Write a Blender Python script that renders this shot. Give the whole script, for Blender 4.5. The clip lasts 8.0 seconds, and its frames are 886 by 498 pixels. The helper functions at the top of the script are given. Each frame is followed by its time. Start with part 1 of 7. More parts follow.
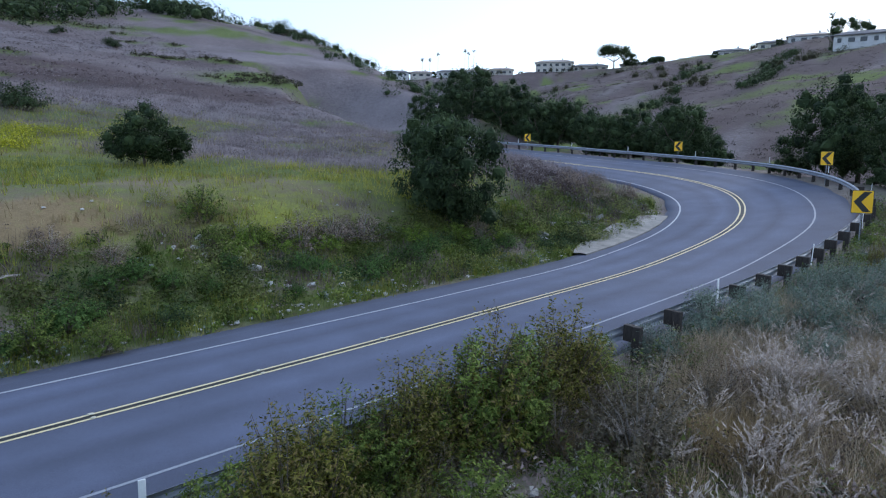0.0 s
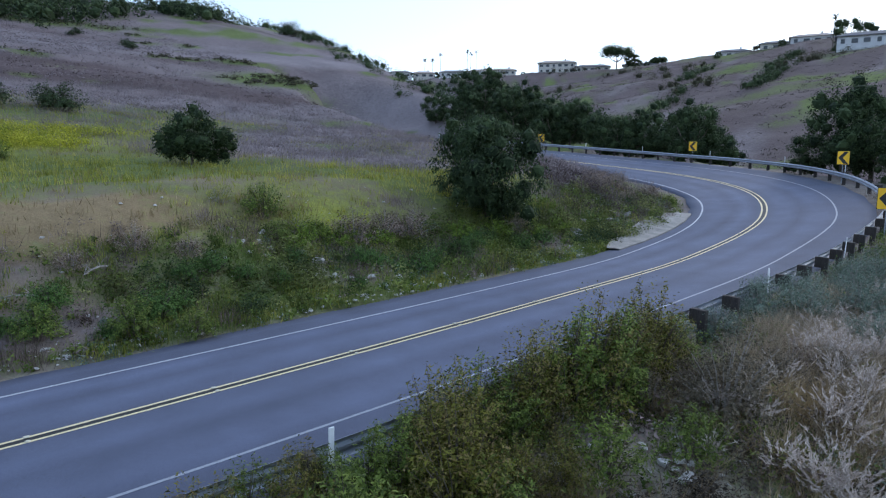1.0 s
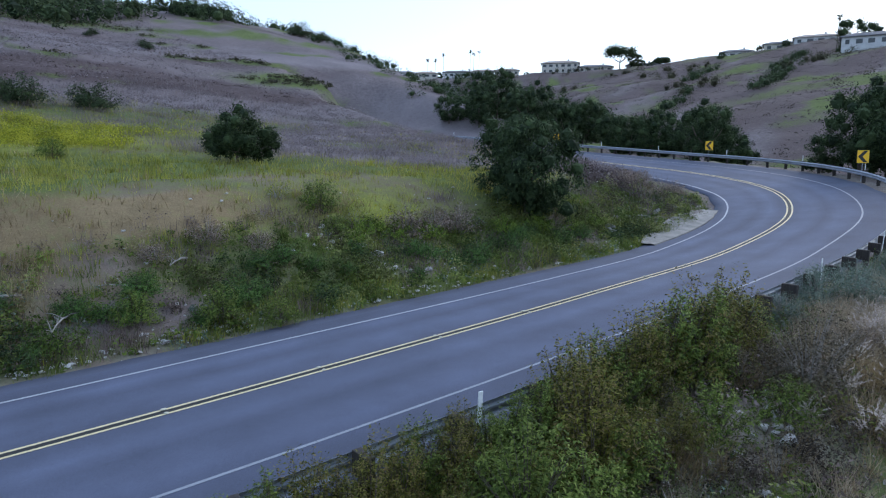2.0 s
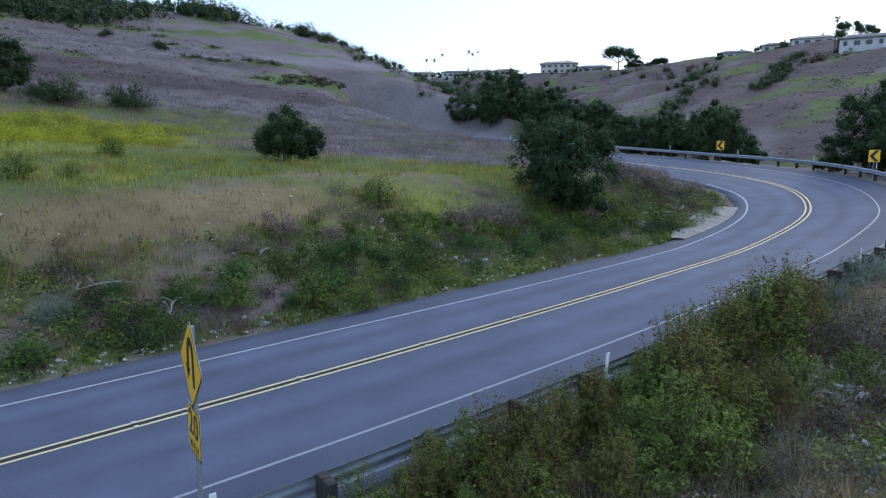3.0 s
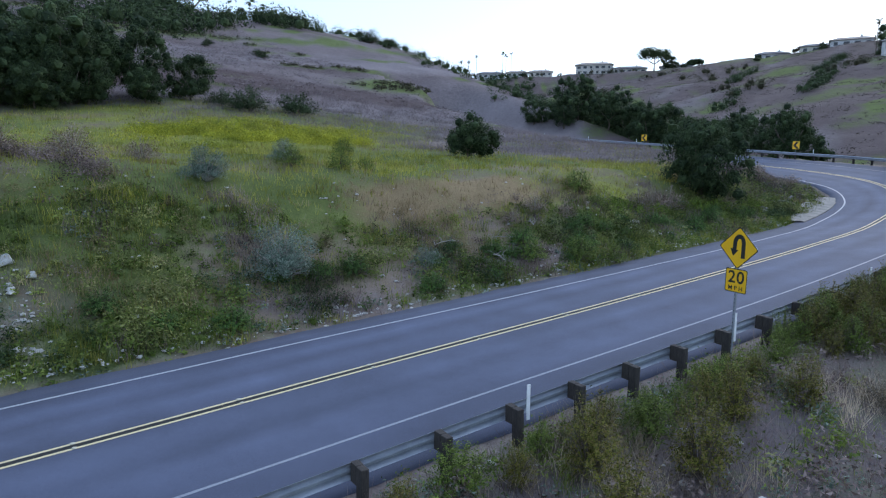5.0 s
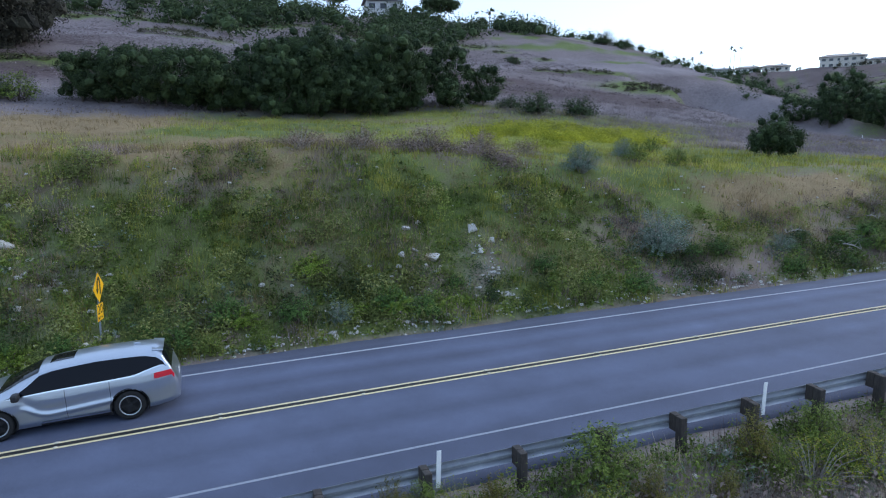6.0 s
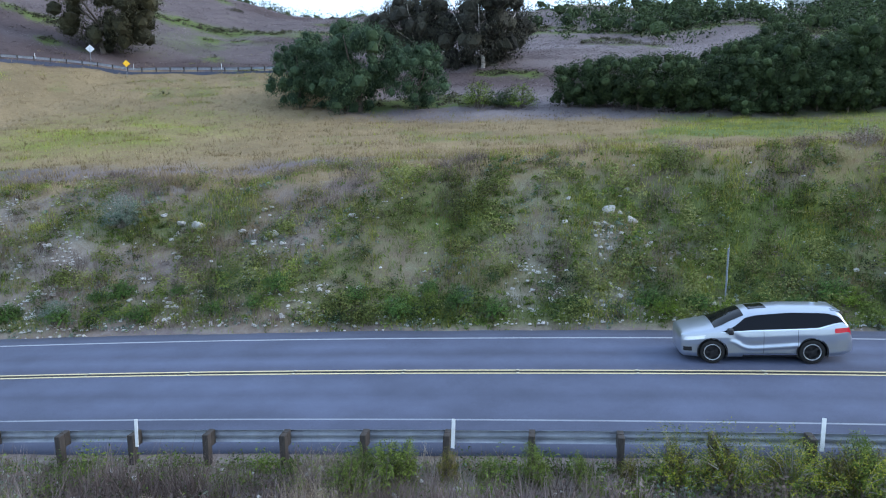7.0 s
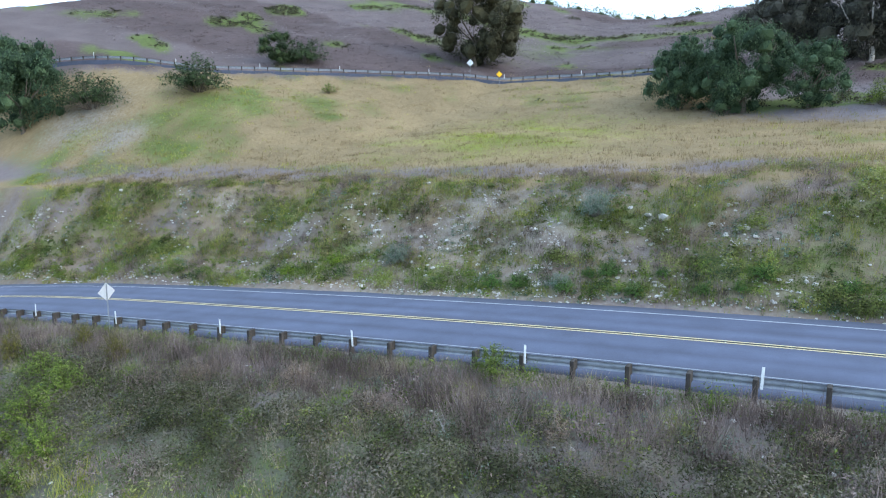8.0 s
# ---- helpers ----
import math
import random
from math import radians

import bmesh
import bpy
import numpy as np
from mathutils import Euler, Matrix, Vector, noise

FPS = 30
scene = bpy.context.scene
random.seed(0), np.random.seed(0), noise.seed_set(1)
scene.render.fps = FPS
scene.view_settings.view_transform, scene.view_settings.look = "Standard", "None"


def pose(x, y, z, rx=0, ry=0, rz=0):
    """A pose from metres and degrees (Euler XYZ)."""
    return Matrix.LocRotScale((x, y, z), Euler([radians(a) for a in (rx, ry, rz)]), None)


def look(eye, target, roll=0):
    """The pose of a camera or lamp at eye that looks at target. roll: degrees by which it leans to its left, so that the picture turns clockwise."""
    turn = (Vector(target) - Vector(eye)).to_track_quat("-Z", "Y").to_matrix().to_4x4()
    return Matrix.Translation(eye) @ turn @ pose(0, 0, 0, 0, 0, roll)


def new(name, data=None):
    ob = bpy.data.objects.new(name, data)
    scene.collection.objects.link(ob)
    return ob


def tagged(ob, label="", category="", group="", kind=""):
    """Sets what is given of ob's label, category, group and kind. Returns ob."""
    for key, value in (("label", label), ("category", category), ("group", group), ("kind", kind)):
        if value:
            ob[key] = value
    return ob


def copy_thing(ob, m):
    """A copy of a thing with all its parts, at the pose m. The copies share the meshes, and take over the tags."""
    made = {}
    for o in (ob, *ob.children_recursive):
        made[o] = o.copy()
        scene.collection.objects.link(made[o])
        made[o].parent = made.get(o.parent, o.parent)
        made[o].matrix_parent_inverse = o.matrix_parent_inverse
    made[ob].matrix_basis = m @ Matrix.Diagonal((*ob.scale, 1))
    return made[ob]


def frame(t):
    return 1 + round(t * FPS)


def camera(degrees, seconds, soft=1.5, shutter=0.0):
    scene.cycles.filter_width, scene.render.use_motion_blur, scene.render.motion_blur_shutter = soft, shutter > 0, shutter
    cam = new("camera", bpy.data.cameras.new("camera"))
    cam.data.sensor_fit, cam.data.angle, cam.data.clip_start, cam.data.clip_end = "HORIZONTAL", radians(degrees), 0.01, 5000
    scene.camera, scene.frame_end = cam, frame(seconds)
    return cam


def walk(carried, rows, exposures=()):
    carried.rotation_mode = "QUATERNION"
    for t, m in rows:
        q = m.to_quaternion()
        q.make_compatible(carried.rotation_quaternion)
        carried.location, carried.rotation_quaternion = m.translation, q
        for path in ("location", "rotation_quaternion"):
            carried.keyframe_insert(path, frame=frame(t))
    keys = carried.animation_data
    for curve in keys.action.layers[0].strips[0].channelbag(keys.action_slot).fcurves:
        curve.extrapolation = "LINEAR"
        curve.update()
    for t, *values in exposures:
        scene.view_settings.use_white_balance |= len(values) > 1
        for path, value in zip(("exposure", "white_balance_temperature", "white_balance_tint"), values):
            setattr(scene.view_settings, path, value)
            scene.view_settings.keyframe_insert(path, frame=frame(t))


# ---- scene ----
cam = camera(67.5, 8.0, soft=1.15)
METRES, EYE, TILT, LEAN, TURN = 51.0, 6.94, -8.7, 0.0, 0.0
ROWS = [
    (0.0, 0.0, 0.0, 0.0, 0.0, 0.0, -0.0),
    (0.5, -0.0184, -0.0144, -0.0024, -0.0, 0.02, 0.02),
    (1.0, -0.0384, -0.0268, -0.0047, -0.03, 0.02, 0.01),
    (1.5, -0.0592, -0.0378, -0.0072, -0.02, 0.03, 0.02),
    (3.0, -0.128, -0.0832, -0.0156, -0.48, 0.01, 0.01),
    (3.5, -0.1624, -0.114, -0.0204, -0.98, 0.0, 0.1),
    (4.0, -0.2058, -0.1538, -0.0268, -1.22, 0.0, 0.12),
    (5.5, -0.3781, -0.311, -0.0523, 7.04, -0.04, -1.06),
    (6.0, -0.4431, -0.3799, -0.0652, 18.15, -0.33, -2.73),
    (6.5, -0.5012, -0.4597, -0.0806, 33.56, -1.3, -4.84),
    (7.0, -0.544, -0.5498, -0.0967, 48.47, -2.69, -6.59),
    (7.5, -0.5663, -0.6498, -0.1129, 61.98, -4.32, -7.76),
    (8.0, -0.5626, -0.7534, -0.129, 72.68, -5.79, -8.39),
]
walk(cam, [(t, pose(0, 0, EYE, TILT, LEAN, TURN) @ pose(METRES * x, METRES * y, METRES * z, 90 + pitch, roll, yaw)) for t, x, y, z, yaw, pitch, roll in ROWS],
     exposures=[(0.0, 0.4, 6350, 10), (4.0, 0.4, 6350, 10), (5.5, 0.43, 6300, 10), (6.5, 0.7, 6300, 9), (7.0, 0.95, 6450, 7), (8.0, 1.3, 6650, 3)])

# ---- dusk under a bright thin overcast ----
SUN_UP, SUN_ROUND = radians(30), radians(46)
world = bpy.data.worlds.new("sky")
scene.world = world
world.use_nodes = True
wn = world.node_tree
wn.nodes.clear()
w_out, w_mix = wn.nodes.new("ShaderNodeOutputWorld"), wn.nodes.new("ShaderNodeAddShader")
w_sky, w_b1, w_b2 = wn.nodes.new("ShaderNodeTexSky"), wn.nodes.new("ShaderNodeBackground"), wn.nodes.new("ShaderNodeBackground")
w_sky.sky_type, w_sky.sun_disc = "NISHITA", False
w_sky.sun_elevation, w_sky.sun_rotation = SUN_UP, SUN_ROUND
w_b1.inputs["Strength"].default_value = 0.08
# the even veil of cloud
w_b2.inputs["Color"].default_value, w_b2.inputs["Strength"].default_value = (0.57, 0.75, 1.07, 1), 0.67
wn.links.new(w_sky.outputs[0], w_b1.inputs["Color"])
wn.links.new(w_b1.outputs[0], w_mix.inputs[0])
wn.links.new(w_b2.outputs[0], w_mix.inputs[1])
wn.links.new(w_mix.outputs[0], w_out.inputs[0])
sun = new("sun", bpy.data.lights.new("sun", "SUN"))
sun.data.energy, sun.data.angle, sun.data.color = 0.78, radians(35), (1.0, 0.97, 0.93)
sun_dir = Vector((math.sin(SUN_ROUND) * math.cos(SUN_UP), math.cos(SUN_ROUND) * math.cos(SUN_UP), math.sin(SUN_UP)))
sun.matrix_world = look(sun_dir * 50, (0, 0, 0))


# ---- tools for meshes and materials ----
def mesh_of(name, verts, faces, smooth=False):
    """A mesh from an array of corners and a list of faces, or an array of triangles or quads."""
    me = bpy.data.meshes.new(name)
    if isinstance(faces, np.ndarray):
        n, k = faces.shape
        me.vertices.add(len(verts))
        me.vertices.foreach_set("co", np.asarray(verts, np.float32).ravel())
        me.loops.add(n * k)
        me.loops.foreach_set("vertex_index", faces.astype(np.int32).ravel())
        me.polygons.add(n)
        me.polygons.foreach_set("loop_start", np.arange(0, n * k, k, dtype=np.int32))
        me.update(calc_edges=True)
    else:
        me.from_pydata([tuple(v) for v in verts], [], [tuple(f) for f in faces])
        me.update()
    me.polygons.foreach_set("use_smooth", np.full(len(me.polygons), smooth))
    return me


def thing(name, label, category, group="", kind="", at=None):
    ob = new(name)
    tagged(ob, label, category, group, kind)
    if at is not None:
        ob.matrix_basis = at
    return ob


def part(name, data, material, parent=None, label="", m=None, smooth=False):
    """ONE mesh object under a thing or a part, from a bmesh, a mesh, or (corners, faces)."""
    if isinstance(data, bmesh.types.BMesh):
        me = bpy.data.meshes.new(name)
        data.to_mesh(me)
        data.free()
        if smooth:
            me.polygons.foreach_set("use_smooth", np.full(len(me.polygons), True))
    elif isinstance(data, tuple):
        me = mesh_of(name, *data, smooth=smooth)
    else:
        me = data
    if material and not me.materials:
        me.materials.append(material)
    ob = new(name, me)
    if parent:
        ob.parent = parent
    if m is not None:
        ob.matrix_basis = m
    if label:
        ob["label"] = label
    return ob


def solo(name, data, material, label, category, group="", kind="", smooth=False):
    """A thing that is one mesh."""
    return tagged(part(name, data, material, smooth=smooth), label, category, group, kind)


def box(sx, sy, sz, at=(0, 0, 0), bevel=0.0, bm=None):
    bm = bm or bmesh.new()
    made = bmesh.ops.create_cube(bm, size=1, matrix=Matrix.Translation(at) @ Matrix.Diagonal((sx, sy, sz, 1)))
    if bevel:
        edges = list({e for v in made["verts"] for e in v.link_edges})
        bmesh.ops.bevel(bm, geom=edges, offset=bevel, segments=2, affect="EDGES", profile=0.5)
    return bm


def slab(outline, thick, m=Matrix()):
    """A flat plate with that outline (x, z), standing in the xz plane, from y = 0 to thick."""
    n = len(outline)
    v = [m @ Vector((x, 0, z)) for x, z in outline] + [m @ Vector((x, thick, z)) for x, z in outline]
    f = [tuple(range(n)), tuple(range(2 * n - 1, n - 1, -1))] + [(i, i + n, (i + 1) % n + n, (i + 1) % n) for i in range(n)]
    return v, f


def tube(points, radii, sides=7):
    """A tapered round stem along points."""
    p, verts, faces = np.asarray(points, float), [], []
    for i in range(len(p)):
        t = Vector(p[min(i + 1, len(p) - 1)] - p[max(i - 1, 0)]).normalized()
        a = t.orthogonal().normalized()
        b = t.cross(a)
        for k in range(sides):
            g = 6.2832 * k / sides
            verts.append(Vector(p[i]) + (a * math.cos(g) + b * math.sin(g)) * radii[i])
    for i in range(len(p) - 1):
        for k in range(sides):
            faces.append((i * sides + k, i * sides + (k + 1) % sides, (i + 1) * sides + (k + 1) % sides, (i + 1) * sides + k))
    faces.append(tuple(range((len(p) - 1) * sides, len(p) * sides)))
    return verts, faces


def join(*meshes):
    verts, faces = [], []
    for v, f in meshes:
        n = len(verts)
        verts += list(v)
        faces += [tuple(i + n for i in q) for q in f]
    return verts, faces


def sheet(rows):
    """Faces over rows of equally many places."""
    rows = np.asarray(rows, float)
    n, k = rows.shape[:2]
    i = (np.arange(n - 1)[:, None] * k + np.arange(k - 1)[None]).ravel()
    return rows.reshape(-1, 3), np.stack([i, i + 1, i + k + 1, i + k], 1)


# ---- materials ----
def material(name, rough=0.7, metal=0.0):
    m = bpy.data.materials.new(name)
    m.use_nodes = True
    b = m.node_tree.nodes["Principled BSDF"]
    b.inputs["Roughness"].default_value, b.inputs["Metallic"].default_value = rough, metal
    return m, m.node_tree, b


def noise_at(nt, scale, detail=5, coord="Object", stretch=(1, 1, 1), rough=0.6):
    n = nt.nodes.new("ShaderNodeTexNoise")
    n.inputs["Scale"].default_value, n.inputs["Detail"].default_value, n.inputs["Roughness"].default_value = scale, detail, rough
    mp = nt.nodes.new("ShaderNodeMapping")
    mp.inputs["Scale"].default_value = stretch
    if coord == "World":
        nt.links.new(nt.nodes.new("ShaderNodeNewGeometry").outputs["Position"], mp.inputs[0])
    else:
        nt.links.new(nt.nodes.new("ShaderNodeTexCoord").outputs[coord], mp.inputs[0])
    nt.links.new(mp.outputs[0], n.inputs["Vector"])
    return n.outputs["Fac"]


def steps(nt, value, *stops):
    r = nt.nodes.new("ShaderNodeValToRGB")
    e = r.color_ramp.elements
    while len(e) < len(stops):
        e.new(0.5)
    for el, (at, c) in zip(e, stops):
        el.position, el.color = at, (*c, 1) if isinstance(c, tuple) else (c, c, c, 1)
    nt.links.new(value, r.inputs[0])
    return r.outputs[0]


def mix(nt, fac, a, b, how="MIX"):
    m = nt.nodes.new("ShaderNodeMix")
    m.data_type, m.blend_type = "RGBA", how
    for socket, v in ((m.inputs[0], fac), (m.inputs[6], a), (m.inputs[7], b)):
        if isinstance(v, bpy.types.NodeSocket):
            nt.links.new(v, socket)
        else:
            socket.default_value = v if isinstance(v, (int, float)) else (*v, 1)
    return m.outputs[2]


def bump(nt, b, height, strength, distance=0.02):
    n = nt.nodes.new("ShaderNodeBump")
    n.inputs["Strength"].default_value, n.inputs["Distance"].default_value = strength, distance
    nt.links.new(height, n.inputs["Height"])
    nt.links.new(n.outputs[0], b.inputs["Normal"])


def plain(name, dark, light, scale=6.0, rough=0.7, metal=0.0, relief=0.15, fine=60.0, coord="Object", stretch=(1, 1, 1)):
    """A surface with stains at one scale and grain at another."""
    m, nt, b = material(name, rough, metal)
    big, small = noise_at(nt, scale, 4, coord, stretch), noise_at(nt, fine, 3, coord, stretch)
    c = steps(nt, big, (0.3, dark), (0.7, light))
    c = mix(nt, 0.35, c, steps(nt, small, (0.3, dark), (0.75, light)))
    nt.links.new(c, b.inputs["Base Color"])
    if relief:
        bump(nt, b, small, relief, 0.01)
    return m


def foliage(name, *colours, rough=0.75, see_through=0.25, clumps=False):
    """Leaves or blades, each with its own tone, or by the tone of its clump; a wide slow drift of tone over the ground."""
    m, nt, b = material(name, rough)
    geo = nt.nodes.new("ShaderNodeNewGeometry")
    n = len(colours)
    pick = geo.outputs["Random Per Island"]
    if clumps:
        at, k = nt.nodes.new("ShaderNodeAttribute"), nt.nodes.new("ShaderNodeMath")
        at.attribute_name = "tone"
        k.operation = "MULTIPLY_ADD"
        nt.links.new(pick, k.inputs[0])
        k.inputs[1].default_value = 0.4
        nt.links.new(at.outputs["Fac"], k.inputs[2])
        pick = k.outputs[0]
    c = steps(nt, pick, *[((i + 0.5) / n, k) for i, k in enumerate(colours)])
    drift = steps(nt, noise_at(nt, 0.35, 3, "World"), (0.3, 0.72), (0.7, 1.25))
    c = mix(nt, 1.0, c, drift, "MULTIPLY")
    nt.links.new(c, b.inputs["Base Color"])
    b.inputs["Specular IOR Level"].default_value = 0.2
    t = nt.nodes.new("ShaderNodeBsdfTranslucent")
    nt.links.new(c, t.inputs["Color"])
    s = nt.nodes.new("ShaderNodeMixShader")
    s.inputs[0].default_value = see_through
    nt.links.new(b.outputs[0], s.inputs[1])
    nt.links.new(t.outputs[0], s.inputs[2])
    nt.links.new(s.outputs[0], nt.nodes["Material Output"].inputs["Surface"])
    return m


def asphalt_material():
    m, nt, b = material("asphalt", 0.82)
    fine = noise_at(nt, 55, 4, "World")
    big = noise_at(nt, 0.5, 5, "World")
    c = steps(nt, fine, (0.3, (0.060, 0.071, 0.115)), (0.75, (0.112, 0.130, 0.200)))
    at = nt.nodes.new("ShaderNodeAttribute")
    at.attribute_name = "worn"
    c = mix(nt, 1.0, c, steps(nt, at.outputs["Fac"], (0.0, 0.62), (1.0, 1.17)), "MULTIPLY")
    c = mix(nt, 1.0, c, steps(nt, big, (0.3, 0.82), (0.7, 1.16)), "MULTIPLY")
    nt.links.new(c, b.inputs["Base Color"])
    bump(nt, b, fine, 0.25, 0.006)
    return m


def paint_material(name, colour, worn):
    m, nt, b = material(name, 0.6)
    wear = steps(nt, noise_at(nt, 18, 6, "World", rough=0.75), (0.50, 0.0), (0.72, 0.75))
    nt.links.new(mix(nt, wear, colour, worn), b.inputs["Base Color"])
    return m


def ground_material():
    """Soil, dry and green growth, laid by the ground's own cover weights and broken up by noise."""
    m, nt, b = material("ground", 0.95)
    b.inputs["Specular IOR Level"].default_value = 0.1
    n1, n2 = noise_at(nt, 2.2, 6, "World", rough=0.7), noise_at(nt, 14, 5, "World", rough=0.7)
    n3 = noise_at(nt, 0.12, 4, "World")

    def cover(name):
        a = nt.nodes.new("ShaderNodeAttribute")
        a.attribute_name = name
        k = nt.nodes.new("ShaderNodeMath")
        k.operation = "MULTIPLY_ADD"
        nt.links.new(n1, k.inputs[0])
        k.inputs[1].default_value = 0.9
        nt.links.new(a.outputs["Fac"], k.inputs[2])
        return steps(nt, k.outputs[0], (0.56, 0.0), (1.0, 0.92))

    def tone(dark, light):
        return mix(nt, 0.5, steps(nt, n2, (0.3, dark), (0.7, light)), steps(nt, n1, (0.3, dark), (0.7, light)))
    c = tone((0.13, 0.10, 0.072), (0.32, 0.25, 0.185))
    c = mix(nt, cover("tan"), c, tone((0.165, 0.118, 0.062), (0.33, 0.248, 0.14)))
    c = mix(nt, cover("dusky"), c, tone((0.11, 0.091, 0.096), (0.22, 0.185, 0.192)))
    c = mix(nt, cover("russet"), c, tone((0.056, 0.041, 0.041), (0.118, 0.086, 0.085)))
    c = mix(nt, cover("wispy"), c, tone((0.145, 0.125, 0.130), (0.265, 0.23, 0.236)))
    c = mix(nt, cover("green"), c, tone((0.052, 0.078, 0.022), (0.16, 0.20, 0.06)))
    c = mix(nt, cover("yellow"), c, tone((0.13, 0.15, 0.03), (0.30, 0.30, 0.07)))
    c = mix(nt, cover("stony"), c, tone((0.13, 0.11, 0.09), (0.36, 0.32, 0.27)))
    c = mix(nt, 1.0, c, steps(nt, n3, (0.3, 0.8), (0.7, 1.15)), "MULTIPLY")
    nt.links.new(c, b.inputs["Base Color"])
    bump(nt, b, n2, 0.6, 0.08)
    return m


ASPHALT = asphalt_material()
WHITE_LINE = paint_material("white_road_paint", (0.40, 0.42, 0.45), (0.14, 0.15, 0.165))
FAINT_LINE = paint_material("faint_road_paint", (0.27, 0.29, 0.33), (0.11, 0.12, 0.14))
YELLOW_LINE = paint_material("yellow_road_paint", (0.70, 0.58, 0.33), (0.30, 0.26, 0.18))
BLACK_LINE = plain("black_road_paint", (0.005, 0.005, 0.006), (0.016, 0.016, 0.018), coord="World")
GROUND = ground_material()
STEEL = plain("galvanised_steel", (0.20, 0.22, 0.255), (0.36, 0.385, 0.43), 3.0, 0.45, 0.35, 0.05)
POST_WOOD = plain("weathered_timber", (0.014, 0.012, 0.011), (0.075, 0.062, 0.054), 5.0, 0.9, 0, 0.5, 40, stretch=(1, 1, 0.2))
WHITE_POST = plain("white_plastic", (0.66, 0.67, 0.68), (0.84, 0.85, 0.86), 4.0, 0.5, 0, 0.02)
SIGN_YELLOW = plain("sign_yellow", (0.86, 0.46, 0.008), (0.95, 0.55, 0.012), 3.0, 0.45, 0, 0.0)
SIGN_BLACK = plain("sign_black", (0.012, 0.012, 0.012), (0.02, 0.02, 0.02), 3.0, 0.5, 0, 0.0)
SIGN_BACK = plain("bare_aluminium", (0.55, 0.57, 0.60), (0.70, 0.72, 0.75), 3.0, 0.5, 0.5, 0.0)
RPM = plain("marker_ceramic", (0.45, 0.40, 0.28), (0.62, 0.58, 0.45), 30.0, 0.5, 0, 0.0)
CONCRETE = plain("pale_concrete", (0.16, 0.145, 0.13), (0.38, 0.35, 0.31), 1.6, 0.9, 0, 0.9, 14, coord="World")
STONE = plain("pale_limestone", (0.27, 0.255, 0.235), (0.66, 0.635, 0.60), 3.0, 0.9, 0, 0.6, 25)
GREY_STONE = plain("grey_rock", (0.16, 0.15, 0.145), (0.36, 0.34, 0.32), 2.0, 0.9, 0, 0.6, 18)
BARK = plain("rough_bark", (0.06, 0.048, 0.038), (0.16, 0.13, 0.105), 4.0, 0.95, 0, 0.8, 25, stretch=(1, 1, 0.25))
PALE_BARK = plain("pale_smooth_bark", (0.30, 0.26, 0.22), (0.62, 0.58, 0.53), 2.0, 0.8, 0, 0.3, 12, stretch=(1, 1, 0.3))
DEADWOOD = plain("grey_dead_twigs", (0.20, 0.18, 0.165), (0.40, 0.37, 0.34), 6.0, 0.95, 0, 0.2)
LEAF_DARK = foliage("dark_green_leaves", (0.021, 0.036, 0.016), (0.040, 0.064, 0.026), (0.066, 0.098, 0.039))
LEAF_PEPPER = foliage("pepper_tree_leaves", (0.030, 0.054, 0.030), (0.055, 0.092, 0.048), (0.095, 0.145, 0.075))
LEAF_EUC = foliage("dusky_gum_leaves", (0.026, 0.026, 0.022), (0.05, 0.05, 0.04), (0.08, 0.078, 0.058))
LEAF_OLIVE = foliage("brown_green_leaves", (0.032, 0.032, 0.018), (0.062, 0.060, 0.034), (0.095, 0.09, 0.05))
LEAF_FRESH = foliage("fresh_green_leaves", (0.045, 0.07, 0.012), (0.105, 0.15, 0.026), (0.20, 0.25, 0.055), clumps=False)
LEAF_HEDGE = foliage("tall_weed_leaves", (0.042, 0.044, 0.008), (0.100, 0.104, 0.014), (0.19, 0.185, 0.030), (0.20, 0.15, 0.06))
LEAF_BROWN = foliage("brown_weed_leaves", (0.05, 0.042, 0.026), (0.11, 0.09, 0.058), (0.19, 0.155, 0.11))
LEAF_WEED = foliage("weed_leaves", (0.036, 0.060, 0.012), (0.084, 0.128, 0.022), (0.140, 0.192, 0.036), (0.24, 0.29, 0.065), clumps=True)
LEAF_SAGE = foliage("grey_sage_leaves", (0.08, 0.118, 0.088), (0.145, 0.195, 0.148), (0.235, 0.285, 0.225))
LEAF_YELLOW = foliage("yellow_mustard_bloom", (0.065, 0.105, 0.018), (0.135, 0.185, 0.028), (0.38, 0.36, 0.04))
LEAF_MOUND = foliage("mustard_mound_bloom", (0.12, 0.155, 0.018), (0.25, 0.28, 0.026), (0.41, 0.41, 0.036), (0.56, 0.52, 0.05), clumps=True)
LEAF_DRYBUSH = foliage("dry_brown_brush", (0.066, 0.046, 0.033), (0.19, 0.134, 0.102), (0.38, 0.295, 0.235))
BRUSH_RUSSET = foliage("russet_hill_brush", (0.046, 0.033, 0.032), (0.082, 0.060, 0.058), (0.125, 0.094, 0.091), clumps=True)
BRUSH_SLOPE = foliage("dull_slope_brush", (0.060, 0.052, 0.040), (0.105, 0.086, 0.078), (0.165, 0.135, 0.13), clumps=True)
BRUSH_WISPY = foliage("pale_wispy_brush", (0.14, 0.118, 0.122), (0.21, 0.18, 0.184), (0.29, 0.25, 0.255), clumps=True, see_through=0.42)
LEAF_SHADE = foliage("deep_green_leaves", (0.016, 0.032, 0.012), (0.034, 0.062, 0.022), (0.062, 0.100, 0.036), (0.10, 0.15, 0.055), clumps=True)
LEAF_DRAB = foliage("drab_olive_leaves", (0.078, 0.068, 0.028), (0.150, 0.130, 0.054), (0.24, 0.205, 0.092), (0.33, 0.28, 0.155), clumps=True)
